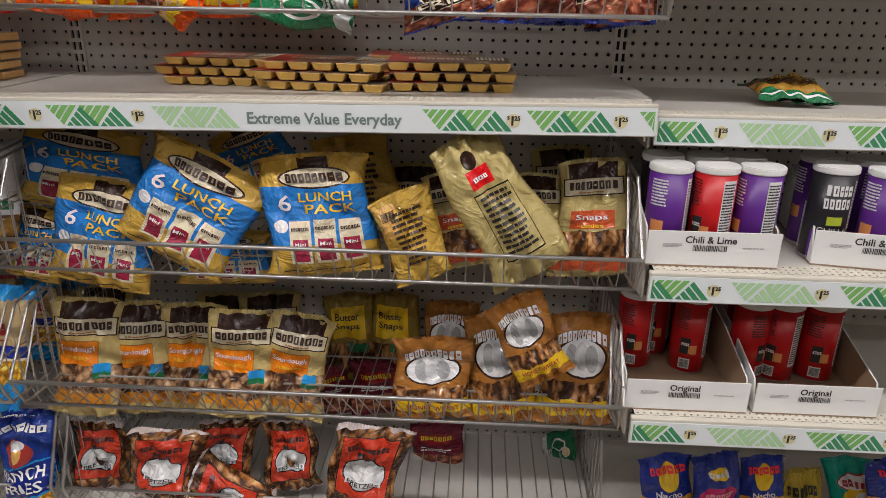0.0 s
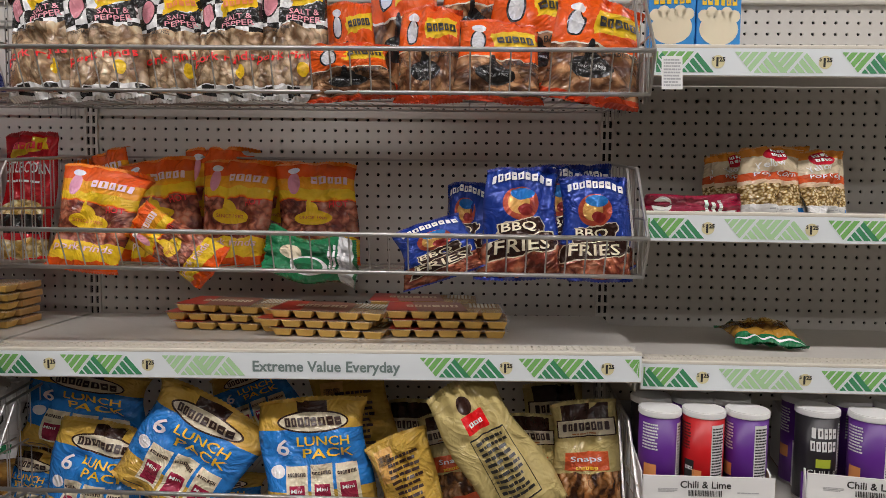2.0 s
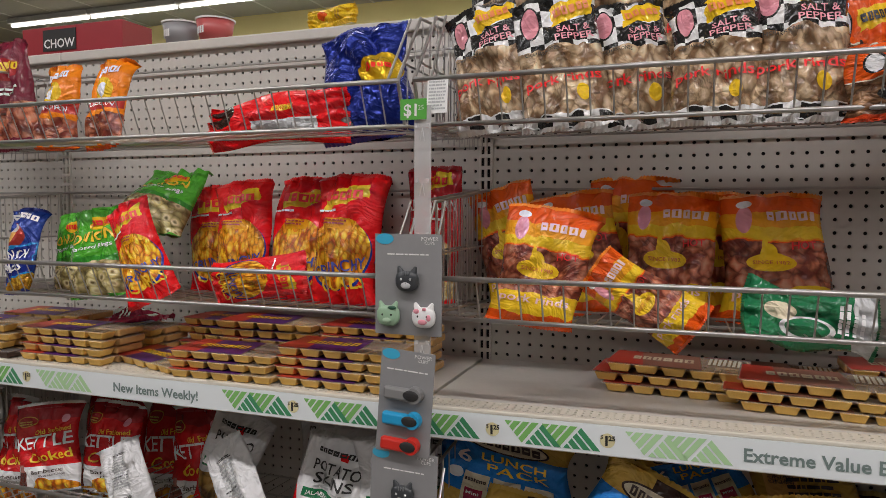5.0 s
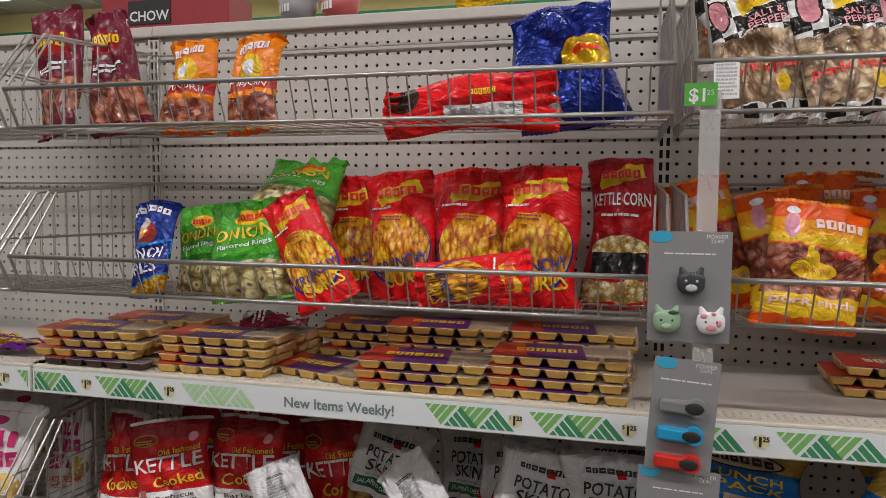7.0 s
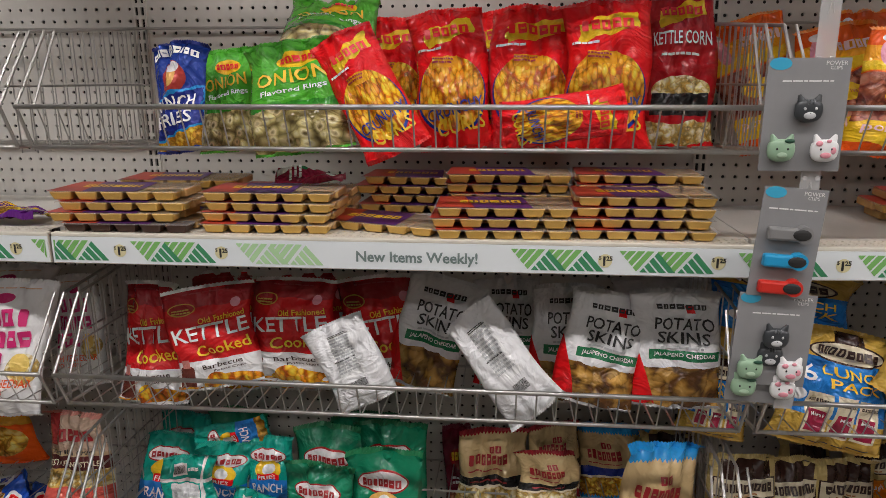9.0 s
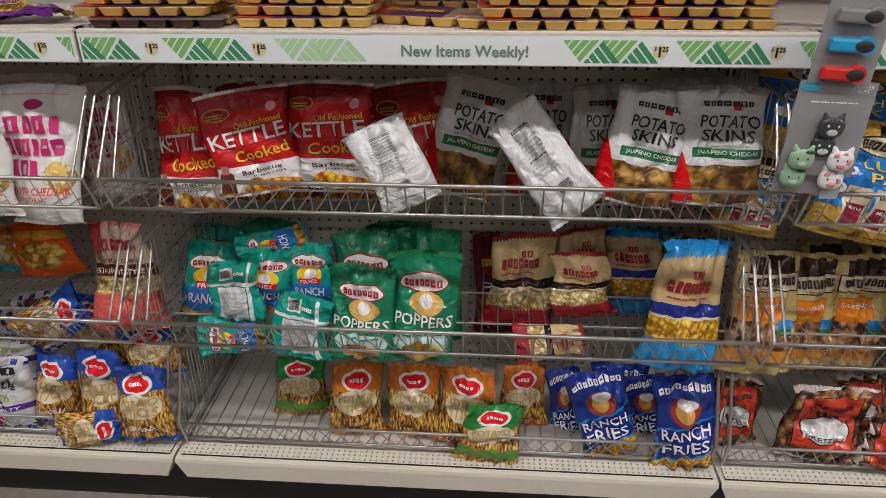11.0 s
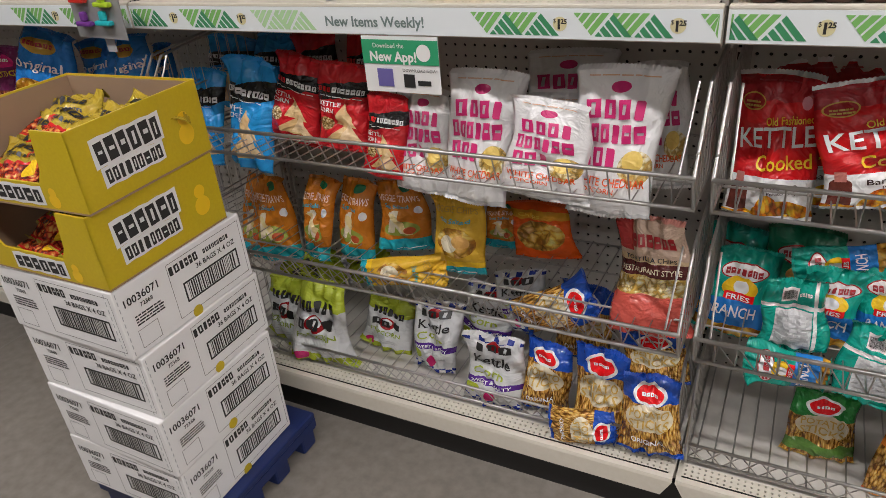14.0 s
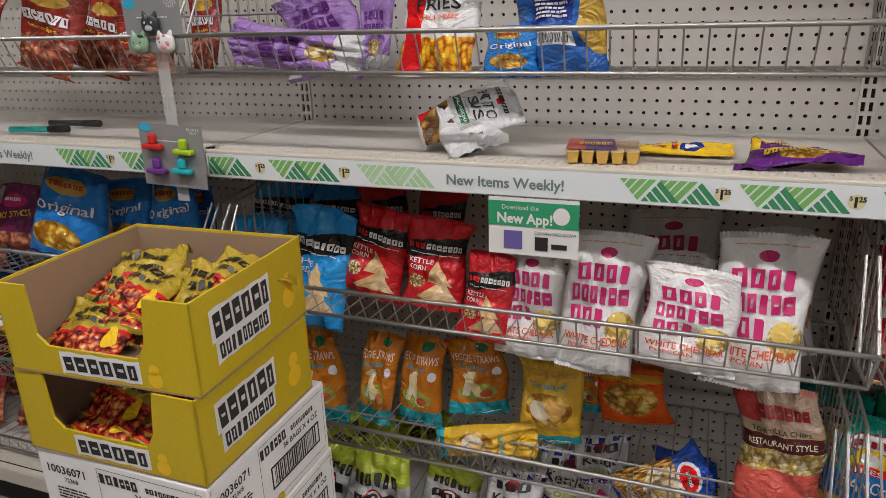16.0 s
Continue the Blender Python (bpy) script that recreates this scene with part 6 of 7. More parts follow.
put("straws", -1.934, -0.196, 0.472, 0.146, 0.182, 12, -3, 9)
put("veggie", -1.755, -0.258, 0.475, 0.149, 0.199, 12, -4, -5)
put("ruffled", -1.600, -0.122, 0.469, 0.164, 0.142, 12, -4)
put("veggie", -1.995, -0.311, 0.466, 0.085, 0.225, 4, 84, 7)
put("tortilla", -1.313, -0.293, 0.433, 0.163, 0.254, 12, -2, -2)
put("straws", -1.705, -0.103, 0.468, 0.104, 0.121, 12, -5, -1)
put("straws", -2.479, -0.153, 0.327, 0.124, 0.262, 12, 6, -2)
put("skinny", -2.150, -0.345, 0.172, 0.178, 0.240, 12, 5, 4)
put("skinny", -2.290, -0.300, 0.172, 0.160, 0.205, 12, 6, -4)
put("skinny", -2.015, -0.234, 0.168, 0.159, 0.161, 12, 9, 4)
put("skinny_lime", -2.417, -0.161, 0.244, 0.139, 0.292, 4, 60, -6)
put("skinny_lime", -2.205, -0.111, 0.297, 0.102, 0.201, 4, 59, -6)
put("sweet", -1.842, -0.267, 0.168, 0.141, 0.201, 12, 0, 1)
put("sweet", -1.654, -0.339, 0.168, 0.159, 0.191, 12, 1, 1)
put("sweet", -1.744, -0.167, 0.176, 0.164, 0.205, 12, 3, -2)
put("sweet", -1.645, -0.147, 0.261, 0.136, 0.165, 12, -8, 5)
put("sticks_blue", -1.536, -0.317, 0.178, 0.127, 0.177, 12, 3, -4)
put("sticks_blue", -1.395, -0.359, 0.192, 0.138, 0.207, 12, -1, -7)
put("sticks_blue", -1.278, -0.382, 0.192, 0.132, 0.188, 12, -2, 1)
put("sticks_blue", -1.611, -0.266, 0.389, 0.113, 0.204, 4, 62, -3)
put("sticks_blue", -1.292, -0.277, 0.294, 0.144, 0.126, 12, -5, 9)
put("sticks_blue", -1.496, -0.386, 0.211, 0.104, 0.149, 4, 85, 5)
put("sticks_blue", -1.482, -0.187, 0.247, 0.142, 0.194, 12, 2, -1)
put("skinny", -2.381, -0.188, 0.012, 0.147, 0.254, 12, 4, -2)

# middle baskets of the fourth and fifth bays
put("cheddar_clear", -1.976, -0.288, 1.242, 0.173, 0.188, 12, -2, -6)
put("blue_back", -1.752, -0.275, 1.241, 0.180, 0.179, 12, -4, -8)
put("blue_plain", -1.828, -0.309, 1.243, 0.101, 0.090, 12, -1, 7)
put("lilac", -2.277, -0.162, 1.235, 0.197, 0.193, 12, -16, -3)
put("lilac", -2.116, -0.291, 1.271, 0.090, 0.311, 4, -81, 1)
put("lilac", -2.167, -0.141, 1.234, 0.077, 0.176, 12, -4, 9)
put("habanero", -2.947, -0.292, 1.242, 0.223, 0.210, 12, 12, -4)
put("habanero", -2.651, -0.290, 1.242, 0.178, 0.137, 12, -2, -1)
put("habanero", -2.930, -0.161, 1.235, 0.164, 0.194, 12, 15, 1)
put("habanero", -2.599, -0.160, 1.235, 0.098, 0.190, 12, -2, -7)
put("habanero", -3.223, -0.272, 1.247, 0.194, 0.215, 12, 9, 2)

# lower baskets of the fifth bay
put("blue_plain", -3.004, -0.307, 0.777, 0.229, 0.248, 12, 14, 9)
put("blue_plain", -2.884, -0.200, 0.771, 0.159, 0.203, 12, -8, -5)
put("blue_plain", -2.723, -0.202, 0.774, 0.162, 0.214, 12, -7, 4)
put("purple", -3.213, -0.264, 0.775, 0.155, 0.185, 12, -1)
put("purple", -3.368, -0.272, 0.717, 0.169, 0.235, 12, 1, 7)
put("blue_plain", -2.729, -0.110, 0.767, 0.097, 0.177, 12, -3, -1)
put("kettle_blue", -3.420, -0.235, 0.475, 0.195, 0.225, 12, -4, 8)
put("kettle_blue", -3.600, -0.330, 0.482, 0.180, 0.225, 14, 34, 5)
put("kettle_blue", -3.245, -0.260, 0.475, 0.190, 0.215, 12, 3, -4)
put("kettle_blue", -3.560, -0.110, 0.465, 0.190, 0.235, 12, -8, 3)
put("spicy_red", -3.720, -0.250, 0.172, 0.165, 0.200, 12, 4, 6)
put("spicy_red", -3.530, -0.265, 0.172, 0.150, 0.190, 12, -3, 9)
put("spicy_red", -3.360, -0.240, 0.172, 0.155, 0.195, 12, 2, -5)
put("spicy_red", -3.610, -0.110, 0.172, 0.160, 0.200, 12, -5, 2)

# shelves of the second bay
put("popcorn_clear", 1.488, -0.276, 1.367, 0.136, 0.140, 12, 0, 4)
put("popcorn_clear", 1.583, -0.276, 1.367, 0.112, 0.133, 12, 0, 9)
put("popcorn_clear", 1.454, -0.186, 1.369, 0.098, 0.132, 12, 0, 4)
put("popcorn_clear", 1.435, -0.146, 1.374, 0.076, 0.123, 12, -1, -8)
put("popcorn_clear", 1.585, -0.166, 1.377, 0.112, 0.138, 12, -7, 4)
put("burgundy", 1.412, -0.316, 1.380, 0.056, 0.183, 4, -89, -5)
put("noodle", 1.495, -0.275, 1.116, 0.148, 0.125, 80, 0, -4)

# packets on the shelves of the fourth bay
put("skins", -2.02, -0.28, 1.135, 0.15, 0.20, 60, 50, -14)
put("back_white", -1.87, -0.35, 1.122, 0.12, 0.14, 70, -18, 20)
put("flat_yellow", -1.62, -0.27, 1.120, 0.075, 0.17, 86, 84, 0)
put("flat_purple", -1.355, -0.365, 1.122, 0.17, 0.09, 86, 0, 3)


# ---- snack trays ----
CHEESE = material("cheese_dip", (0.70, 0.43, 0.10), 0.42, vary=0.10, scale=30, fine=0.2)
CANDY = material("chocolate_dip", (0.06, 0.025, 0.015), 0.45)
DOTSM = material("white_sweets", (0.75, 0.70, 0.62), 0.5)
LIDRED, LIDDARK, LIDPURP = ink((0.50, 0.05, 0.03)), ink((0.30, 0.13, 0.085)), ink((0.10, 0.02, 0.16))
CRACK = material("bread_stick", (0.58, 0.34, 0.12), 0.6, vary=0.2, scale=60)


def snack_tray(kind):
    """A five-cup tray with a printed film lid; 0.232 m wide, 0.115 m deep, its front at y = 0."""
    th = thing("snack_tray", {"plain": "cheese dip tray with a clear printed film lid", "purple": "cheese dip tray with a red and purple printed lid", "choc": "chocolate dip tray with a red and purple printed lid"}[kind], "snack tray", 0, 40, 0, "stacked snack trays")
    w, d, h = 0.232, 0.115, 0.0185
    for k in range(5):
        bm = bmesh.new()
        x0, x1 = -w / 2 + k * w / 5 + 0.0028, -w / 2 + (k + 1) * w / 5 - 0.0028
        lo = [(x0 + 0.0055, 0.005), (x1 - 0.0055, 0.005), (x1 - 0.0055, 0.036), (x0 + 0.0055, 0.036)]
        hi = [(x0, 0.0), (x1, 0.0), (x1, 0.041), (x0, 0.041)]
        a = [bm.verts.new((x, y, 0.0005)) for x, y in lo]
        b = [bm.verts.new((x, y, h - 0.003)) for x, y in hi]
        bm.faces.new(a[::-1])
        bm.faces.new(b)
        for i in range(4):
            bm.faces.new((a[i], a[(i + 1) % 4], b[(i + 1) % 4], b[i]))
        bmesh.ops.bevel(bm, geom=bm.edges[:], offset=0.0016, segments=1, affect="EDGES")
        part("dip_cup", bm, CANDY if kind == "choc" else CHEESE, th)
    bm = bmesh.new()
    box(bm, -w / 2, w / 2, 0.044, d, 0.0005, h - 0.003, 0.003)
    part("cracker_well", bm, CRACK, th)
    bm = bmesh.new()
    box(bm, -w / 2 - 0.003, w / 2 + 0.003, -0.003, d + 0.003, h - 0.003, h - 0.0018)
    part("film_rim", bm, FILM, th)
    bm = bmesh.new()
    r = random.Random(kind)
    z = h - 0.0012
    poly(bm, [(-w / 2, 0, z), (-w * 0.22, 0, z), (-w * 0.30, d, z), (-w / 2, d, z)], 0)
    poly(bm, [(-w * 0.22, 0, z), (w * 0.20, 0, z), (w * 0.14, d, z), (-w * 0.30, d, z)], 1)
    lid = part("printed_lid", bm, [LIDRED, LIDDARK if kind == "plain" else LIDPURP], th, "film lid printed in red and purple")
    bm = bmesh.new()
    stamp(bm, word_bars(6, w * 0.46, 0.030, 5), lambda x, y: (x - 0.025, y + 0.045, z + 0.0006))
    part("word_mark", bm, ink(CREAMC) if kind == "plain" else ink(YEL), lid)
    if kind == "plain":
        bm = bmesh.new()
        for i in range(7):
            poly(bm, [(w * 0.22 + i * 0.008, 0.05, z), (w * 0.22 + i * 0.008 + 0.005, 0.05, z), (w * 0.22 + i * 0.008 + 0.005, d - 0.01, z), (w * 0.22 + i * 0.008, d - 0.01, z)])
        part("cracker_print", bm, ink(CREAMC), lid)
    return th


TRAYS = {k: [snack_tray(k), False] for k in ("plain", "purple", "choc")}


def tray_at(kind, x, y, z, turn=0.0):
    th, used = TRAYS[kind]
    TRAYS[kind][1] = True
    if not used:
        th.matrix_basis = pose(x, y, z, 0, 0, turn)
        return th
    return copy_thing(th, pose(x, y, z, 0, 0, turn))


rt = random.Random(5)
SHELF_Z = 1.1128


def tray_stack(kinds, x, y, turn=0.0, shift=0.0):
    for k, kind in enumerate(kinds):
        tray_at(kind, x + rt.uniform(-0.006, 0.006) + shift * (k % 2), y + rt.uniform(-0.004, 0.004), SHELF_Z - 0.003 + (0.006 + math.tan(radians(SLOPE)) * (x - S / 2) if x > 0 else 0) + 0.0187 * k, turn + rt.uniform(-2, 2))


tray_stack(["plain"] * 3, 0.862, -0.295)
tray_stack(["plain"] * 3, 0.622, -0.300, -5, -0.022)
tray_stack(["plain"] * 3, 0.405, -0.235, -4, -0.018)
tray_stack(["plain"] * 3, 0.800, -0.165)
tray_stack(["plain"] * 2, 0.560, -0.165, -3)
tray_stack(["choc", "purple", "purple", "purple"], -1.078, -0.395, 2, -0.02)
tray_stack(["purple"] * 4, -0.828, -0.385, 0)
tray_stack(["purple"] * 1, -0.640, -0.355, -16)
tray_stack(["purple"] * 4, -0.600, -0.165, -4, 0.02)
tray_stack(["purple"] * 3, -0.418, -0.395, 0)
tray_stack(["purple"] * 5, -0.405, -0.255, 0)
tray_stack(["purple"] * 4, -0.182, -0.385, 0)
tray_stack(["purple"] * 5, -0.170, -0.245, 0)
tray_stack(["purple"] * 4, -1.05, -0.245, 2)
tray_stack(["purple"] * 3, -0.83, -0.24, 0)

copy_thing(TRAYS["purple"][0], pose(-1.655, -0.375, 1.1098, 0, 0, 6) @ Matrix.Diagonal((0.52, 0.85, 1.5, 1)))

# ---- stacked-crisp cans in card trays ----
CAN_H = 0.172


def crisp_can(kind):
    colr = {"purple": (0.11, 0.02, 0.24), "red": (0.55, 0.008, 0.012), "black": (0.018, 0.016, 0.02)}[kind]
    th = thing("crisp_can", {"purple": "purple card can of crisps with a white lid", "red": "red card can of crisps with a white lid", "black": "black and purple card can of crisps with a white lid"}[kind], "crisp can", 0, 40, 0, "crisp cans in card trays")
    r = 0.0365
    bm = bmesh.new()
    bmesh.ops.create_cone(bm, cap_ends=True, segments=36, radius1=r, radius2=r, depth=CAN_H - 0.012, matrix=pose(0, 0, (CAN_H - 0.012) / 2 + 0.001))
    for f in bm.faces:
        f.smooth = len(f.verts) == 4
    part("can_body", bm, material("can_print", colr, 0.35, vary=0.04), th)
    bm = bmesh.new()
    bmesh.ops.create_cone(bm, cap_ends=True, segments=36, radius1=r + 0.0012, radius2=r + 0.0012, depth=0.003, matrix=pose(0, 0, 0.0025))
    part("foot_ring", bm, WIRE, th)
    bm = bmesh.new()
    bmesh.ops.create_cone(bm, cap_ends=True, segments=36, radius1=r + 0.0022, radius2=r + 0.0018, depth=0.012, matrix=pose(0, 0, CAN_H - 0.006))
    bmesh.ops.bevel(bm, geom=[e for e in bm.edges if e.calc_face_angle(0) > 1], offset=0.0018, segments=2, affect="EDGES")
    part("lid", bm, WHITE, th, "white plastic lid")

    def wrap(a0, z0, lift=0.0005):
        return lambda u, v: ((r + lift) * math.sin(a0 + u / r), -(r + lift) * math.cos(a0 + u / r), z0 + v)

    def panel(bm, a0, aw, z0, z1, mat, n=8, lift=0.0004):
        vs = [[bm.verts.new(wrap(a0 + aw * (i / n - 0.5), z, lift)(0, 0)) for i in range(n + 1)] for z in (z0, z1)]
        for i in range(n):
            bm.faces.new((vs[0][i], vs[0][i + 1], vs[1][i + 1], vs[1][i])).material_index = mat

    bm = bmesh.new()
    mats = [WHITE, BLACK_INK, ink((0.75, 0.30, 0.10)), ink(LIME), ink((0.11, 0.02, 0.24))]
    panel(bm, 0.9, 0.75, 0.035 if kind != "black" else 0.06, 0.150, 0)
    stamp(bm, fine_lines(0.024, 0.105, 20, 3), lambda u, v: wrap(0.9, 0.093 if kind != "black" else 0.105, 0.0009)(u, v), 1)
    if kind == "black":
        panel(bm, -0.25, 2.0, 0.002, 0.055, 4, 16)
        stamp(bm, word_bars(5, 0.046, 0.020, 2), wrap(-0.25, 0.122, 0.0009), 0)
        stamp(bm, word_bars(5, 0.046, 0.020, 4), wrap(-0.25, 0.098, 0.0009), 0)
        panel(bm, -0.25, 0.7, 0.068, 0.084, 3, 6, 0.0009)
        stamp(bm, lettering("CHILI &", 0.016), wrap(-0.25, 0.052, 0.0012), 0)
        stamp(bm, lettering("LIME", 0.017), wrap(-0.25, 0.038, 0.0012), 0)
        stamp(bm, lettering("Potato Crisps", 0.008), wrap(-0.25, 0.022, 0.0012), 0)
    else:
        panel(bm, -0.85, 0.65, 0.052, 0.075, 2, 6) if kind == "purple" else panel(bm, -0.55, 0.55, 0.045, 0.082, 1, 6)
        stamp(bm, fine_lines(0.03, 0.05, 9, 8), wrap(-0.9, 0.125), 0 if kind == "purple" else 1)
        if kind == "red":
            panel(bm, -0.5, 0.6, 0.012, 0.035, 0, 6, 0.0006)
            stamp(bm, bar_code(0.018, 0.018, 2), wrap(-0.5, 0.0235, 0.0011), 1)
            panel(bm, -0.12, 0.45, 0.046, 0.066, 2, 6)
            stamp(bm, word_bars(5, 0.016, 0.007, 2), wrap(-0.55, 0.064, 0.0009), 0)
    part("label_print", bm, mats, th, "printed nutrition and flavour panels")
    return th


CANS = {k: [crisp_can(k), False] for k in ("purple", "red", "black")}


def can_at(kind, x, y, z, turn=0):
    th, used = CANS[kind]
    CANS[kind][1] = True
    if not used:
        th.matrix_basis = pose(x, y, z, 0, 0, turn)
        return th
    return copy_thing(th, pose(x, y, z, 0, 0, turn))


CARD_IN = material("brown_card", (0.33, 0.22, 0.14), 0.8, vary=0.1, scale=20)


def card_tray(x, y, z, w, d, text, turn=0):
    """An open white card tray; its front lower edge middle stands at the place."""
    th = thing("card_tray", "open white card tray with a printed front and bar code", "card tray", x, y, z, "card trays")
    th.matrix_world = pose(x, y, z, 0, 0, turn)
    t, hf, hs = 0.003, 0.066, 0.075
    part("tray_floor", box(bmesh.new(), -w / 2, w / 2, 0, d, 0.0005, t), CARD_IN, th)
    bm = bmesh.new()
    box(bm, -w / 2, w / 2, 0, t, t, hf, 0.0006)
    part("front_wall", bm, WHITE, th)
    for sx in (-1, 1):
        bm = bmesh.new()
        vs = [(sx * w / 2, 0, t), (sx * w / 2, d, t), (sx * w / 2, d, hs + 0.05), (sx * w / 2, d * 0.55, hs + 0.03), (sx * w / 2, 0.02, hf)]
        vs2 = [(p[0] - sx * t, p[1], p[2]) for p in vs]
        a, b = [bm.verts.new(p) for p in vs], [bm.verts.new(p) for p in vs2]
        bm.faces.new(a)
        bm.faces.new(b[::-1]).material_index = 1
        for i in range(5):
            bm.faces.new((a[i], b[i], b[(i + 1) % 5], a[(i + 1) % 5]))
        bmesh.ops.recalc_face_normals(bm, faces=bm.faces)
        part("side_wall", bm, [WHITE, CARD_IN], th)
    part("back_wall", box(bmesh.new(), -w / 2, w / 2, d, d + t, t, hs + 0.05), WHITE, th)
    bm = bmesh.new()
    stamp(bm, lettering(text, 0.018, 0.0003), lambda u, v: (u - 0.006, -0.0008, 0.045 + v))
    part("lettering", bm, BLACK_INK, th, "black printed word")
    bm = bmesh.new()
    stamp(bm, bar_code(0.060, 0.011, 3), lambda u, v: (u - 0.006, -0.0008, 0.0355 + v))
    part("bar_code", bm, BLACK_INK, th, "black bar code")
    bm = bmesh.new()
    stamp(bm, fine_lines(0.034, 0.008, 3, 7), lambda u, v: (u - 0.072, -0.0008, 0.040 + v))
    stamp(bm, fine_lines(0.040, 0.004, 1, 9), lambda u, v: (u + 0.070, -0.0008, 0.038 + v))
    part("small_print", bm, ink(GREY), th, "faint grey small print")
    return th


ZB = 0.8415
card_tray(1.335, -0.425, ZB, 0.232, 0.26, "Chili & Lime")
card_tray(1.635, -0.415, ZB, 0.232, 0.26, "Chili & Lime", -10)
for k, (cx, cy, kind, tn) in enumerate(((1.258, -0.375, "purple", 10), (1.338, -0.375, "red", -25), (1.418, -0.372, "purple", -30), (1.262, -0.295, "black", 20), (1.342, -0.295, "purple", 60), (1.415, -0.292, "purple", 0),
                                        (1.555, -0.350, "black", 10), (1.640, -0.375, "purple", -20), (1.716, -0.385, "purple", 30), (1.565, -0.270, "purple", -30), (1.648, -0.285, "purple", 40), (1.725, -0.300, "purple", 0))):
    can_at(kind, cx, cy, ZB + 0.004, tn)
ZR = 0.5425
card_tray(1.330, -0.428, ZR, 0.232, 0.31, "Original")
card_tray(1.575, -0.425, ZR, 0.232, 0.31, "Original")
for cx, cy, tn in ((1.262, -0.30, 10), (1.375, -0.31, 5), (1.315, -0.235, 15), (1.398, -0.225, -10), (1.512, -0.24, 0), (1.552, -0.33, -12), (1.635, -0.325, 8), (1.60, -0.235, 20), (1.49, -0.33, 60)):
    can_at("red", cx, cy + 0.055, ZR + 0.004, tn)

# blue popcorn boxes on the top shelf
def popcorn_box(x, y, z, turn):
    th = thing("popcorn_box", "bright blue card box of microwave popcorn on a steel shelf", "popcorn box", x, y, z, "popcorn boxes")
    th.matrix_world = pose(x, y, z, 0, 0, turn)
    bm = bmesh.new()
    box(bm, -0.044, 0.044, 0, 0.05, 0, 0.15, 0.002)
    part("carton", bm, ink((0.03, 0.25, 0.62)), th)
    bm = bmesh.new()
    bmesh.ops.create_circle(bm, cap_ends=True, segments=24, radius=0.035, matrix=pose(0, -0.0008, 0.06, 90) @ Matrix.Diagonal((1.1, 0.9, 1, 1)))
    for k in range(5):
        bmesh.ops.create_circle(bm, cap_ends=True, segments=10, radius=0.012, matrix=pose(-0.03 + 0.015 * k, -0.0014, 0.085 + 0.006 * (k % 2), 90))
    for f in bm.faces:
        f.material_index = 0
    stamp(bm, word_bars(6, 0.070, 0.020, 11), lambda u, v: (u, -0.001, 0.105 + v), 1)
    stamp(bm, word_bars(3, 0.05, 0.016, 12), lambda u, v: (u, -0.001, 0.130 + v), 2)
    part("front_print", bm, [ink(CREAMC), ink(YEL), WHITE], th)


for bx, by, bt in ((1.288, -0.25, -8), (1.382, -0.24, 4)):
    popcorn_box(bx, by, 1.6705, bt)

# bowls and a carton on top of the shelving
def paper_bowl(x, y, z, colr, words):
    th = thing("paper_bowl", words, "food bowl", x, y, z, "paper bowls")
    bm = bmesh.new()
    bmesh.ops.create_cone(bm, cap_ends=True, segments=32, radius1=0.038, radius2=0.048, depth=0.052, matrix=pose(0, 0, 0.026))
    for f in bm.faces:
        f.smooth = len(f.verts) == 4
    part("bowl_wall", bm, ink(colr), th)
    bm = bmesh.new()
    bmesh.ops.create_cone(bm, cap_ends=True, segments=32, radius1=0.0505, radius2=0.0505, depth=0.004, matrix=pose(0, 0, 0.054))
    part("lid", bm, WHITE, th, "white peel-off lid")
    bm = bmesh.new()
    for k in range(6):
        a = -1.2 + 0.2 * k
        poly(bm, [(0.0445 * math.sin(b), -0.0445 * math.cos(b), zz) for b, zz in ((a, 0.016), (a + 0.15, 0.016), (a + 0.15, 0.042), (a, 0.042))])
    part("label_print", bm, WHITE, th)


paper_bowl(-0.845, 0.03, 1.868, (0.30, 0.30, 0.31), "grey paper noodle bowl on top of the shelving")
paper_bowl(-0.738, 0.03, 1.868, (0.50, 0.10, 0.10), "red paper noodle bowl on top of the shelving")
th = thing("food_carton", "dark red card carton lying on top of the shelving", "food carton", -1.19, 0.05, 1.868)
bm = bmesh.new()
box(bm, -0.18, 0.18, -0.055, 0.055, 0, 0.075, 0.002)
part("carton", bm, ink((0.33, 0.03, 0.04)), th)
bm = bmesh.new()
box(bm, -0.10, 0.02, -0.0575, -0.0555, 0.008, 0.066)
part("black_panel", bm, BLACK_INK, th)
bm = bmesh.new()
stamp(bm, lettering("CHOW", 0.034, 0.0006), lambda u, v: (u - 0.04, -0.0582, 0.016 + v))
part("lettering", bm, WHITE, th)
put("yellow_plain", -0.455, 0.012, 1.893, 0.052, 0.135, 4, 86, 0)

# ---- clip strips ----
CLIP_CARD = material("grey_clip_card", (0.26, 0.26, 0.265), 0.5, vary=0.08, scale=60)
STRIP_PLASTIC = clear("frosted_strip", (0.92, 0.92, 0.92), 0.3)
STRIP_PLASTIC.node_tree.nodes["Mix Shader"].inputs[0].default_value = 0.28


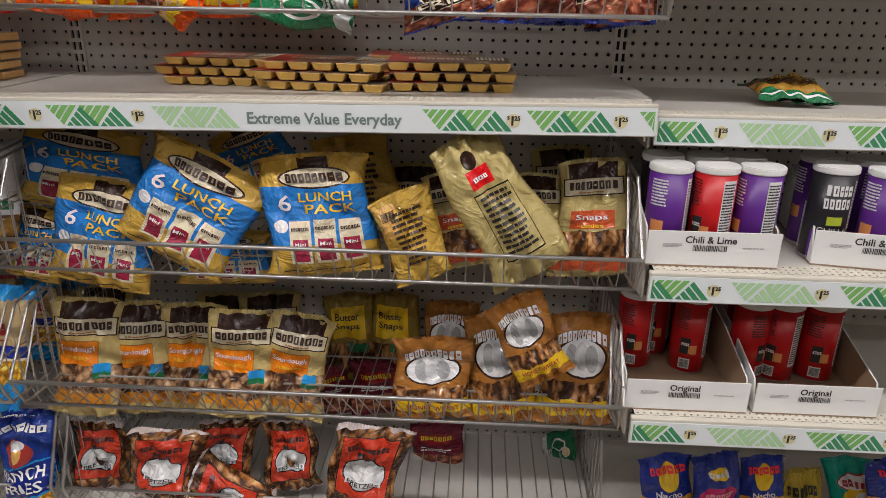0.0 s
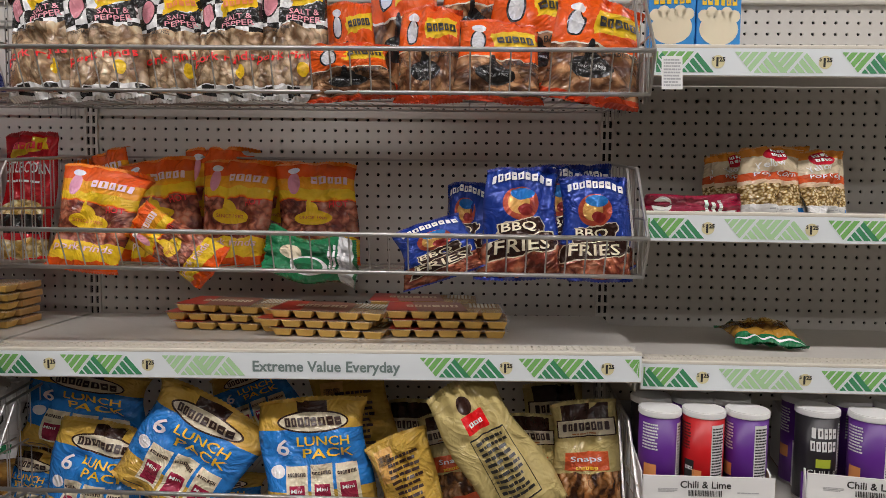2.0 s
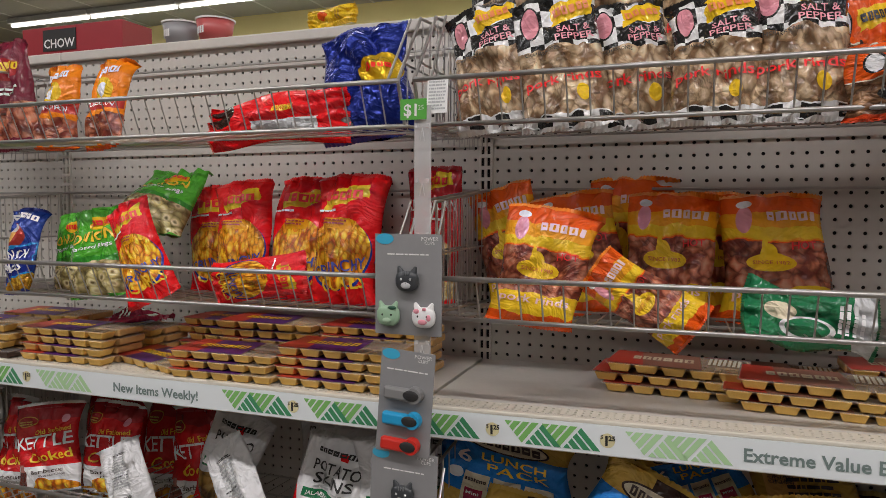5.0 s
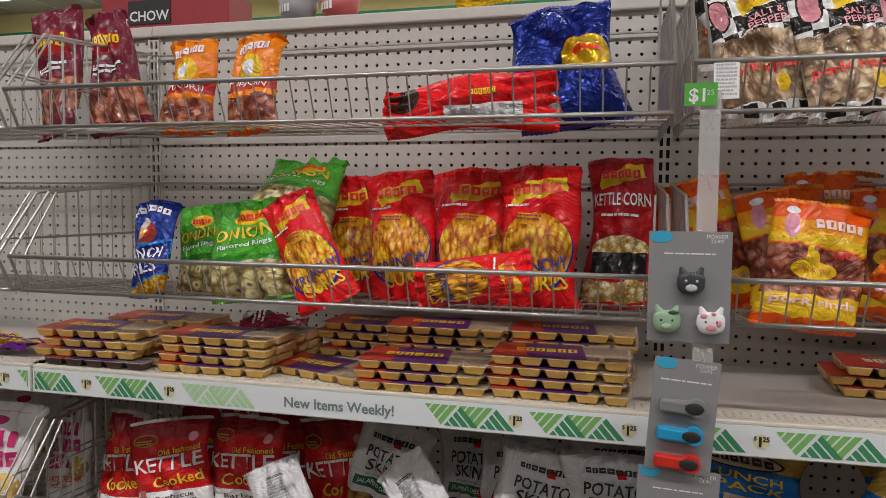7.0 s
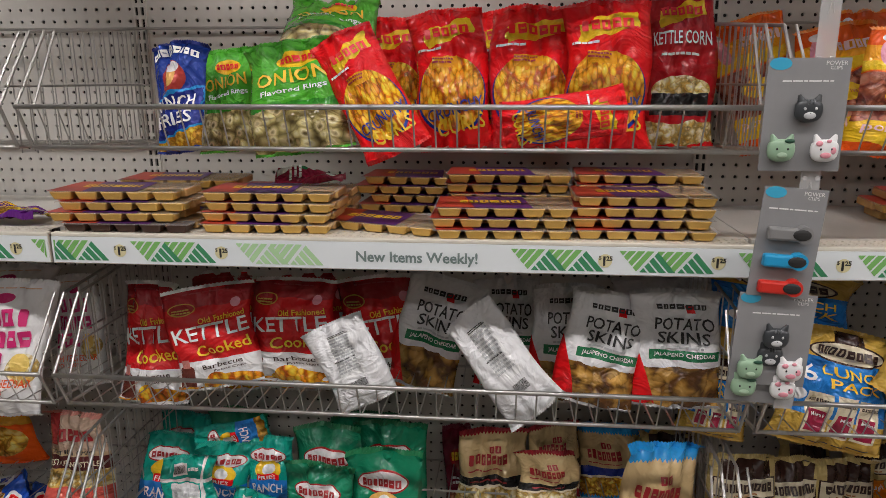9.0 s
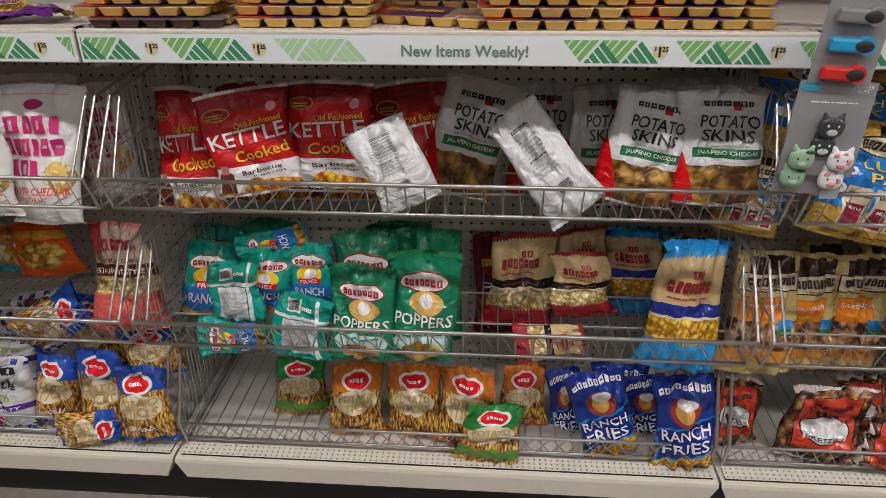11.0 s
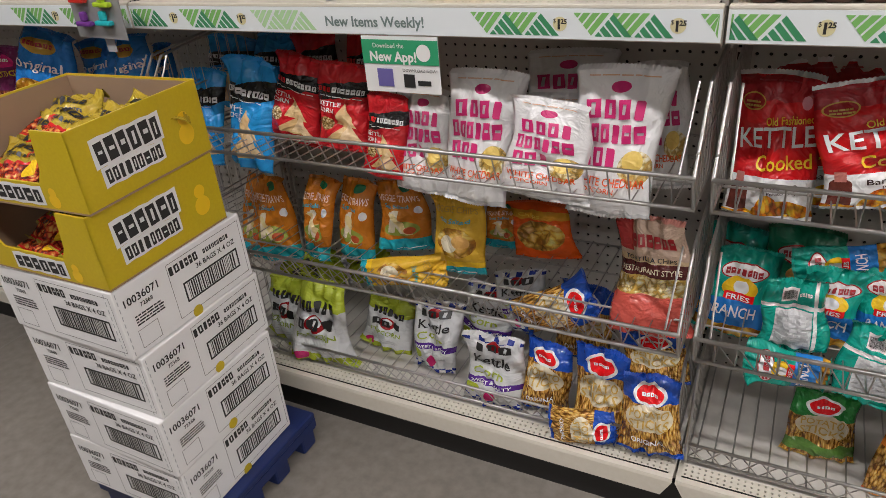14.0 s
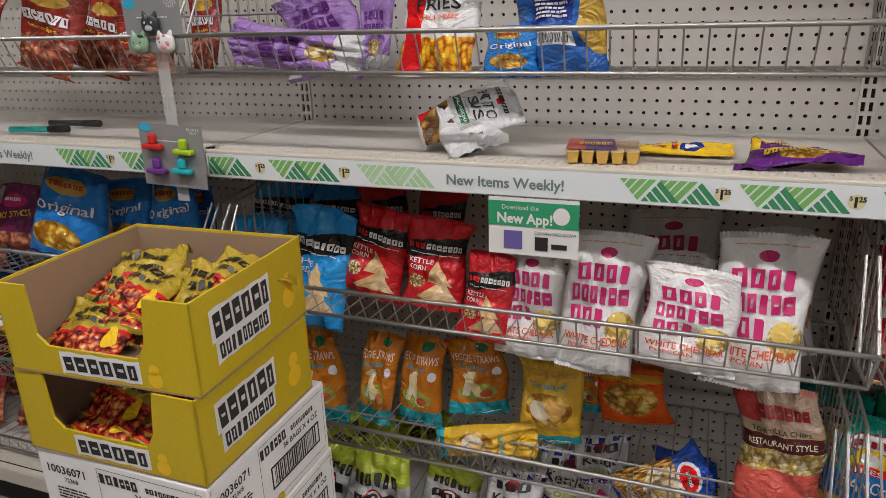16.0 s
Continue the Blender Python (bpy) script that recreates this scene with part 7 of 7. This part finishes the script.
def animal_clip(parent, x, z, colr, marks):
    """A flat plastic animal head with two pointed ears; marks: place, half width and half height of each patch."""
    bm = bmesh.new()
    bmesh.ops.create_uvsphere(bm, u_segments=24, v_segments=12, radius=1.0)
    for v in bm.verts:
        p = v.co.copy()
        k = (abs(p.x) ** 2.8 + abs(p.y) ** 2.8 + abs(p.z) ** 2.8) ** (-1 / 2.8)
        v.co = (x + p.x * k * 0.0192, -0.008 + p.y * k * 0.0075, z + p.z * k * 0.0162 * (1 - 0.10 * p.z))
    p = part("clip", bm, ink(colr), parent, smooth=True)
    for sx in (-1, 1):
        bm = bmesh.new()
        bmesh.ops.create_cone(bm, cap_ends=True, segments=12, radius1=0.0066, radius2=0.0022, depth=0.011, matrix=pose(x + sx * 0.0125, -0.008, z + 0.0165, 0, sx * 22, 0) @ Matrix.Diagonal((1, 0.7, 1, 1)))
        bmesh.ops.bevel(bm, geom=bm.edges[:], offset=0.0006, segments=1, affect="EDGES")
        part("ear", bm, ink(colr), p)
    for nm, mx, mz, rw, rh, mc in marks:
        bm = bmesh.new()
        bmesh.ops.create_uvsphere(bm, u_segments=12, v_segments=6, radius=1.0, matrix=pose(x + mx, -0.0148, z + mz) @ Matrix.Diagonal((rw, 0.0016, rh, 1)))
        part(nm, bm, ink(mc), p, smooth=True)


def clip_card(x, y, z, w, h, kind, tilt=0, label="grey card of plastic bag clips hanging on a strip"):
    """z: the card's top edge."""
    th = thing("clip_card", label, "clip card", x, y, z, "clip cards")
    th.matrix_world = pose(x, y, z, 0, tilt, 0)
    bm = bmesh.new()
    box(bm, -w / 2, w / 2, 0, 0.0012, -h, 0, 0.0)
    part("backing_card", bm, CLIP_CARD, th)
    bm = bmesh.new()
    bmesh.ops.create_circle(bm, cap_ends=True, segments=16, radius=0.014, matrix=pose(-w / 2 + 0.017, -0.0006, -0.008, 90) @ Matrix.Diagonal((1.1, 0.62, 1, 1)))
    part("blue_mark", bm, ink((0.05, 0.40, 0.62)), th)
    bm = bmesh.new()
    stamp(bm, lettering("POWER", 0.0085), lambda u, v: (u + w / 2 - 0.02, -0.0006, -0.010 + v))
    stamp(bm, lettering("CLIPS", 0.0070), lambda u, v: (u + w / 2 - 0.02, -0.0006, -0.016 + v))
    stamp(bm, fine_lines(0.07, 0.004, 1, 3), lambda u, v: (u, -0.0006, -0.032 + v))
    part("lettering", bm, WHITE, th)
    if kind == "animals":
        eyes = [("eye", sx * 0.0075, 0.001, 0.0016, 0.0019, BLK) for sx in (-1, 1)]
        animal_clip(th, 0.002, -h * 0.45, (0.045, 0.05, 0.055), [("muzzle", 0, -0.0075, 0.0085, 0.0055, (0.55, 0.56, 0.57)), ("nose", 0, -0.005, 0.0018, 0.0014, BLK)] + [("eye", sx * 0.0075, 0.002, 0.0021, 0.0023, SILV) for sx in (-1, 1)] + [("stripe", sx * 0.004, 0.0115, 0.0013, 0.0036, (0.16, 0.17, 0.18)) for sx in (-1, 0, 1)])
        animal_clip(th, -0.030, -h * 0.80, (0.30, 0.46, 0.31), eyes + [("muzzle", 0, -0.0075, 0.0075, 0.0045, (0.40, 0.56, 0.40)), ("crest", 0.009, 0.0125, 0.0075, 0.0032, (0.03, 0.10, 0.06))])
        animal_clip(th, 0.030, -h * 0.80, WHT, eyes + [("muzzle", 0, -0.0075, 0.0080, 0.0046, PINK), ("patch", -0.010, 0.009, 0.0050, 0.0040, PINK), ("patch", 0.010, -0.001, 0.0042, 0.0052, PINK), ("patch", 0.003, 0.0125, 0.0036, 0.0026, PINK)])
    elif kind == "grips":
        for k, colr in enumerate(((0.22, 0.22, 0.22), (0.02, 0.32, 0.60), (0.60, 0.03, 0.02))):
            zz = -h * (0.40 + 0.245 * k)
            bm = bmesh.new()
            box(bm, -0.034, 0.018, -0.014, -0.001, zz - 0.011, zz + 0.009, 0.004)
            bmesh.ops.create_cone(bm, cap_ends=True, segments=18, radius1=0.0135, radius2=0.0125, depth=0.013, matrix=pose(0.018, -0.0075, zz, 90))
            p = part("clip", bm, ink(colr), th)
            bm = bmesh.new()
            bmesh.ops.create_uvsphere(bm, u_segments=12, v_segments=6, radius=0.010, matrix=pose(0.014, -0.0145, zz) @ Matrix.Diagonal((1.35, 0.25, 0.85, 1)))
            part("clip_pad", bm, BLACK_INK, p)
    else:
        for cx, cz, colr in ((-0.038, -0.030, (0.60, 0.03, 0.02)), (0.034, -0.036, (0.40, 0.58, 0.03)), (-0.034, -0.078, (0.16, 0.04, 0.26)), (0.026, -0.074, (0.02, 0.45, 0.50))):
            bm = bmesh.new()
            box(bm, cx - 0.022, cx + 0.022, -0.016, -0.001, cz - 0.018, cz - 0.008, 0.003)
            box(bm, cx - 0.008, cx + 0.008, -0.014, -0.002, cz - 0.008, cz + 0.012, 0.004)
            part("clip", bm, ink(colr), th)
    return th


def clip_strip(x, y, top, bottom):
    th = thing("clip_strip", "clear plastic merchandising strip hanging from a wire basket", "clip strip", x, y, top, "clip strips")
    bm = bmesh.new()
    box(bm, -0.014, 0.014, 0, 0.0012, bottom - top, 0)
    part("strip", bm, STRIP_PLASTIC, th)
    n = int((top - bottom) / 0.085)
    for k in range(n):
        bm = bmesh.new()
        zz = -0.035 - 0.085 * k
        for sx in (-1, 1):
            box(bm, sx * 0.009 - 0.003, sx * 0.009 + 0.003, -0.003, -0.0002, zz, zz + 0.007, 0.001)
        wire(bm, [(-0.004, -0.0015, zz - 0.02), (0, -0.0015, zz), (0.004, -0.0015, zz - 0.02)], 0.0009, 4)
        part("hook", bm, STRIP_PLASTIC, th)


clip_strip(0.034, -0.474, 1.60, 0.86)
clip_card(0.012, -0.480, 1.400, 0.113, 0.160, "animals")
clip_card(0.014, -0.482, 1.215, 0.092, 0.168, "grips", 4)
clip_card(0.006, -0.480, 1.052, 0.115, 0.150, "animals", 2)
clip_card(0.004, -0.472, 1.020, 0.108, 0.152, "animals", 3, "grey card of animal clips half hidden behind another card")
clip_strip(-2.462, -0.452, 1.42, 1.015)
clip_card(-2.462, -0.462, 1.168, 0.150, 0.122, "mixed", 2, "clear grey card of bright plastic bag clips on a strip")
clip_card(-2.462, -0.462, 1.395, 0.130, 0.095, "animals", 0)
# green price flag and paper tags
th = thing("price_flag", "small green paper price flag on the basket rail", "price flag", 0.02, -0.478, 1.578)
part("paper", box(bmesh.new(), -0.022, 0.022, 0, 0.001, 0, 0.032), ink((0.10, 0.40, 0.06)), th)
bm = bmesh.new()
stamp(bm, lettering("$1", 0.026, 0.0006), lambda u, v: (u - 0.003, -0.0006, 0.006 + v))
stamp(bm, lettering("25", 0.010), lambda u, v: (u + 0.013, -0.0006, 0.015 + v))
part("lettering", bm, WHITE, th)
for tx, tz in ((0.055, 1.588), (1.232, 1.578)):
    th = thing("paper_tag", "small white paper tag with fine print on the basket rail", "paper tag", tx, -0.470, tz, "paper tags")
    th.matrix_world = pose(tx, -0.470, tz, -8, 0, 0)
    part("paper", box(bmesh.new(), -0.017, 0.017, 0, 0.0006, 0, 0.056), WHITE, th)
    bm = bmesh.new()
    stamp(bm, fine_lines(0.028, 0.048, 9, 4), lambda u, v: (u, -0.0005, 0.028 + v))
    part("fine_print", bm, ink(GREY), th)

# app notice under the price strip
th = thing("app_notice", "white and green card notice hanging under the price strip", "notice", -1.761, -0.413, 0.953)
th.scale = (1.02, 1, 1.09)
part("card", box(bmesh.new(), -0.077, 0.077, 0, 0.0008, 0, 0.094), WHITE, th)
part("green_panel", box(bmesh.new(), -0.077, 0.077, -0.0012, -0.0004, 0.048, 0.088), GREEN, th)
bm = bmesh.new()
stamp(bm, lettering("New App!", 0.023, 0.0007), lambda u, v: (u - 0.014, -0.0018, 0.053 + v))
stamp(bm, lettering("Download the", 0.011), lambda u, v: (u - 0.022, -0.0018, 0.075 + v))
bmesh.ops.create_circle(bm, cap_ends=True, segments=20, radius=0.014, matrix=pose(0.048, -0.0018, 0.068, 90))
part("lettering", bm, WHITE, th)
bm = bmesh.new()
box(bm, -0.050, -0.018, -0.0014, -0.0004, 0.010, 0.040)
part("phone_print", bm, ink((0.14, 0.12, 0.35)), th)
bm = bmesh.new()
stamp(bm, lettering("DOWNLOAD NOW!", 0.0075), lambda u, v: (u + 0.038, -0.0014, 0.036 + v))
box(bm, 0.004, 0.026, -0.0014, -0.0004, 0.010, 0.032)
box(bm, 0.032, 0.058, -0.0014, -0.0004, 0.014, 0.022)
part("small_print", bm, BLACK_INK, th)

# a pen and a teal marker left on the fifth bay's shelf
for px, py, colr, turn, words in ((-2.98, -0.33, (0.02, 0.45, 0.42), 12, "teal marker pen lying on the shelf"), (-2.97, -0.235, (0.02, 0.02, 0.025), 4, "black pen lying on the shelf")):
    th = thing("pen", words, "pen", px, py, 1.1145)
    th.matrix_world = pose(px, py, 1.1145, 0, 0, turn)
    bm = bmesh.new()
    wire(bm, [(-0.06, 0, 0.008), (0.045, 0, 0.008)], 0.007, 10)
    part("barrel", bm, ink(colr), th, smooth=True)
    bm = bmesh.new()
    wire(bm, [(0.042, 0, 0.008), (0.085, 0, 0.008)], 0.0085, 10)
    part("cap", bm, BLACK_INK, th, smooth=True)

# a black stand's post and a wire ring on the floor beside the shelving
th = thing("stand_post", "black metal stand post on the concrete floor", "stand", -3.41, -0.655, 0)
bm = bmesh.new()
box(bm, -0.022, 0.022, -0.022, 0.022, 0.006, 0.95, 0.004)
part("post", bm, DARK, th)
bm = bmesh.new()
box(bm, -0.030, 0.030, -0.030, 0.030, 0.0, 0.010, 0.003)
part("foot_plate", bm, DARK, th)
th = thing("wire_ring", "small dark wire ring lying on the concrete floor", "wire ring", -3.299, -0.711, 0.0015)
bm = bmesh.new()
wire(bm, [(0.030 * math.cos(k * 0.45), 0.022 * math.sin(k * 0.45), 0) for k in range(14)], 0.0014, 6)
part("loop", bm, DARK, th)

# ---- carton stack on a blue pallet ----
PALLET = material("blue_plastic", (0.010, 0.024, 0.11), 0.45, vary=0.2, scale=12, fine=0.2)
GOLDCARD = material("gold_display_card", (0.57, 0.42, 0.016), 0.36, vary=0.06, scale=8, fine=0.1)
WCARD = material("white_carton", (0.82, 0.815, 0.81), 0.55, vary=0.04, scale=6, fine=0.06)
th = thing("plastic_pallet", "dark blue plastic pallet on the concrete floor", "pallet", -2.300, -0.665, 0)
bm = bmesh.new()
box(bm, -0.19, 0.19, -0.175, 0.205, 0.078, 0.098, 0.004)
part("deck", bm, PALLET, th)
for sx in (-0.155, -0.05, 0.05, 0.155):
    for sy in (-0.14, -0.04, 0.06, 0.17):
        bm = bmesh.new()
        box(bm, sx - 0.03, sx + 0.03, sy - 0.026, sy + 0.026, 0.0, 0.0785, 0.006)
        part("foot", bm, PALLET, th)
for sy in (-0.172, 0.202):
    part("skirt", box(bmesh.new(), -0.188, 0.188, sy - 0.003, sy + 0.003, 0.052, 0.0785), PALLET, th)
for sx in (-0.187, 0.187):
    part("skirt", box(bmesh.new(), sx - 0.003, sx + 0.003, -0.168, 0.198, 0.052, 0.0785), PALLET, th)

CW, CD, CH = 0.345, 0.335, 0.150


def face_print(bm, w, h, put_at):
    """The printing on a white carton's side: number, framed bar code, small print."""
    stamp(bm, lettering("10036071", 0.022, 0.0004), lambda u, v: put_at(u - w * 0.33, v + h * 0.22))
    stamp(bm, lettering("72368", 0.012, 0.0002), lambda u, v: put_at(u - w * 0.31, v + h * 0.12))
    stamp(bm, fine_lines(w * 0.2, h * 0.16, 4, 4), lambda u, v: put_at(u - w * 0.31, v - h * 0.03))
    stamp(bm, word_bars(6, w * 0.23, h * 0.13, 6), lambda u, v: put_at(u - w * 0.01, v + h * 0.24))
    stamp(bm, lettering("36 BAGS X 4 OZ", 0.0155, 0.0003), lambda u, v: put_at(u + w * 0.24, v + h * 0.13))
    stamp(bm, word_bars(9, w * 0.22, h * 0.07, 8), lambda u, v: put_at(u + w * 0.26, v + h * 0.26))
    stamp(bm, bar_code(w * 0.40, h * 0.24, 3), lambda u, v: put_at(u + w * 0.18, v - h * 0.10))

    def rim(x0, x1, y0, y1, t):
        for a in ((x0, x1, y0, y0 + t), (x0, x1, y1 - t, y1), (x0, x0 + t, y0, y1), (x1 - t, x1, y0, y1)):
            poly(bm, [put_at(a[0], a[2]), put_at(a[1], a[2]), put_at(a[1], a[3]), put_at(a[0], a[3])])

    rim(-w * 0.05, w * 0.41, -h * 0.25, h * 0.05, 0.004)
    rim(-w * 0.13, w * 0.47, -h * 0.40, h * 0.42, 0.0009)
    rim(-w * 0.42, -w * 0.28, -h * 0.42, -h * 0.16, 0.0009)


def carton(x, y, z, turn):
    th = thing("shipping_carton", "white shipping carton with black print, stacked on a pallet", "carton", x, y, z, "stacked white cartons")
    th.matrix_world = pose(x, y, z, 0, 0, turn)
    bm = bmesh.new()
    box(bm, -CW / 2, CW / 2, -CD / 2, CD / 2, 0.0005, CH - 0.0005, 0.003)
    part("carton_body", bm, WCARD, th)
    bm = bmesh.new()
    face_print(bm, CW, CH, lambda u, v: (u, -CD / 2 - 0.0008, CH / 2 + v))
    part("front_print", bm, BLACK_INK, th)
    bm = bmesh.new()
    face_print(bm, CD, CH, lambda u, v: (CW / 2 + 0.0008, u, CH / 2 + v))
    bm.normal_update()
    part("side_print", bm, BLACK_INK, th)
    bm = bmesh.new()
    bmesh.ops.create_circle(bm, cap_ends=True, segments=16, radius=0.013, matrix=pose(CW / 2 + 0.001, 0.0, 0.008, 0, 90, 0))
    part("finger_hole", bm, GOLDCARD, th)
    bm = bmesh.new()
    for k in range(9):
        zz = 0.008 + k * 0.0158
        box(bm, CW / 2 - 0.0004, CW / 2 + 0.0005, -CD / 2 + 0.006, -CD / 2 + 0.0075, zz, zz + 0.009)
        box(bm, CW / 2 - 0.022, CW / 2 - 0.0205, -CD / 2 - 0.0005, -CD / 2 + 0.0004, zz, zz + 0.009)
    part("perforation", bm, ink(GREY), th)


CX, CY = -2.135 - CW / 2, -0.855 + CD / 2
for k, (dx, dy, tn) in enumerate(((-0.004, 0.0, 0.6), (0.002, -0.003, -0.8), (0.0, 0.004, 0.5), (-0.003, -0.002, -0.6))):
    carton(CX + dx, CY + dy, 0.0985 + 0.1515 * k, tn)


def display_box(x, y, z, turn, bags, rise):
    th = thing("display_box", "open gold card display box of sweets on a carton stack", "display box", x, y, z, "gold display boxes")
    th.matrix_world = pose(x, y, z, 0, 0, turn)
    w, d, h, t = 0.345, 0.305, 0.146, 0.004
    part("box_floor", box(bmesh.new(), -w / 2, w / 2, -d / 2, d / 2, 0.0005, t), CARD_IN, th)
    for nm, a in (("side_wall", (w / 2 - t, w / 2)), ("side_wall", (-w / 2, -w / 2 + t))):
        bm = bmesh.new()
        box(bm, a[0], a[1], -d / 2, d / 2, t, h, 0.001)
        part(nm, bm, GOLDCARD, th)
    part("back_wall", box(bmesh.new(), -w / 2 + t, w / 2 - t, d / 2 - t, d / 2, t, h), GOLDCARD, th)
    part("liner", box(bmesh.new(), -w / 2 + t + 0.0005, w / 2 - t - 0.0005, d / 2 - t - 0.0025, d / 2 - t - 0.0005, t, h - 0.004), CARD_IN, th, "bare brown card inside")
    for sx in (-1, 1):
        part("liner", box(bmesh.new(), min(sx * (w / 2 - t - 0.0025), sx * (w / 2 - t - 0.0005)), max(sx * (w / 2 - t - 0.0025), sx * (w / 2 - t - 0.0005)), -d / 2 + 0.01, d / 2 - t - 0.003, t, h - 0.004), CARD_IN, th)
    # the front wall dips between two raised corners
    bm = bmesh.new()
    prof = [(-w / 2, t), (w / 2, t), (w / 2, h * 0.52)] + [(w / 2 - 0.085, h * 0.52), (w / 2 - 0.10, h * 0.34), (-w / 2 + 0.08, h * 0.34), (-w / 2 + 0.062, h * 0.46), (-w / 2 + 0.058, h), (-w / 2, h)]
    prof[2] = (w / 2, h)
    prof.insert(3, (w / 2 - 0.075, h))
    a = [bm.verts.new((u, -d / 2, v)) for u, v in prof]
    b = [bm.verts.new((u, -d / 2 + t, v)) for u, v in prof]
    bm.faces.new(a)
    bm.faces.new(b[::-1])
    for i in range(len(prof)):
        j = (i + 1) % len(prof)
        bm.faces.new((a[j], a[i], b[i], b[j]))
    bmesh.ops.recalc_face_normals(bm, faces=bm.faces)
    part("front_wall", bm, GOLDCARD, th)
    marks = [(lambda u, v, q: (u, -d / 2 - q, 0.014 + v), 0.135, 0.026, 3, 6),
             (lambda u, v, q: (w / 2 + q, -0.035 + u, 0.072 + v), 0.145, 0.042, 3, 6),
             (lambda u, v, q: (w / 2 + q, -0.035 + u, 0.036 + v), 0.130, 0.026, 9, 9)]
    for at, ww, hh, seed, cnt in marks:
        bm = bmesh.new()
        n = 7
        edge = [(-ww / 2 - 0.006 + (ww + 0.012) * i / n, -0.006 + 0.002 * (i % 2)) for i in range(n + 1)] + [(ww / 2 + 0.006 - (ww + 0.012) * i / n, hh + 0.006 - 0.002 * (i % 2)) for i in range(n + 1)]
        poly(bm, [at(u, v, 0.0006) for u, v in edge])
        mark = part("mark_outline", bm, WHITE, th, "white outline round the word blocks")
        bm = bmesh.new()
        stamp(bm, word_bars(cnt, ww, hh, seed), lambda u, v: at(u, v, 0.0013))
        part("word_mark", bm, BLACK_INK, mark, "black word blocks")
    bm = bmesh.new()
    for cx, cz, rr in ((0.098, 0.020, 0.013), (0.098, 0.036, 0.009)):
        bmesh.ops.create_circle(bm, cap_ends=True, segments=18, radius=rr, matrix=pose(cx, -d / 2 - 0.0009, cz, 90))
    for cy, cz, rr in ((0.098, 0.055, 0.020), (0.098, 0.085, 0.014)):
        bmesh.ops.create_circle(bm, cap_ends=True, segments=18, radius=rr, matrix=pose(w / 2 + 0.0009, cy, cz, 0, 90, 0))
    part("yellow_blob_mark", bm, ink(YEL), th)
    r = random.Random(bags)
    for k in range(bags):
        row = k // 2
        bx, by = (-0.078, 0.076)[k % 2] + r.uniform(-0.008, 0.008), -0.125 + 0.030 * row + r.uniform(-0.004, 0.004)
        p = th.matrix_world @ Vector((bx, by, 0.010 + rise * row + 0.004 * (k % 2)))
        put("gummy", p.x, p.y, p.z, 0.158, 0.135, r.uniform(66, 76), r.uniform(-9, 9), r.uniform(-8, 8))


display_box(-2.140 - 0.1725, -0.858 + 0.1525, 0.7045, 0.5, 8, 0.010)
display_box(-2.136 - 0.1725, -0.856 + 0.1525, 0.8515, 2.5, 10, 0.013)
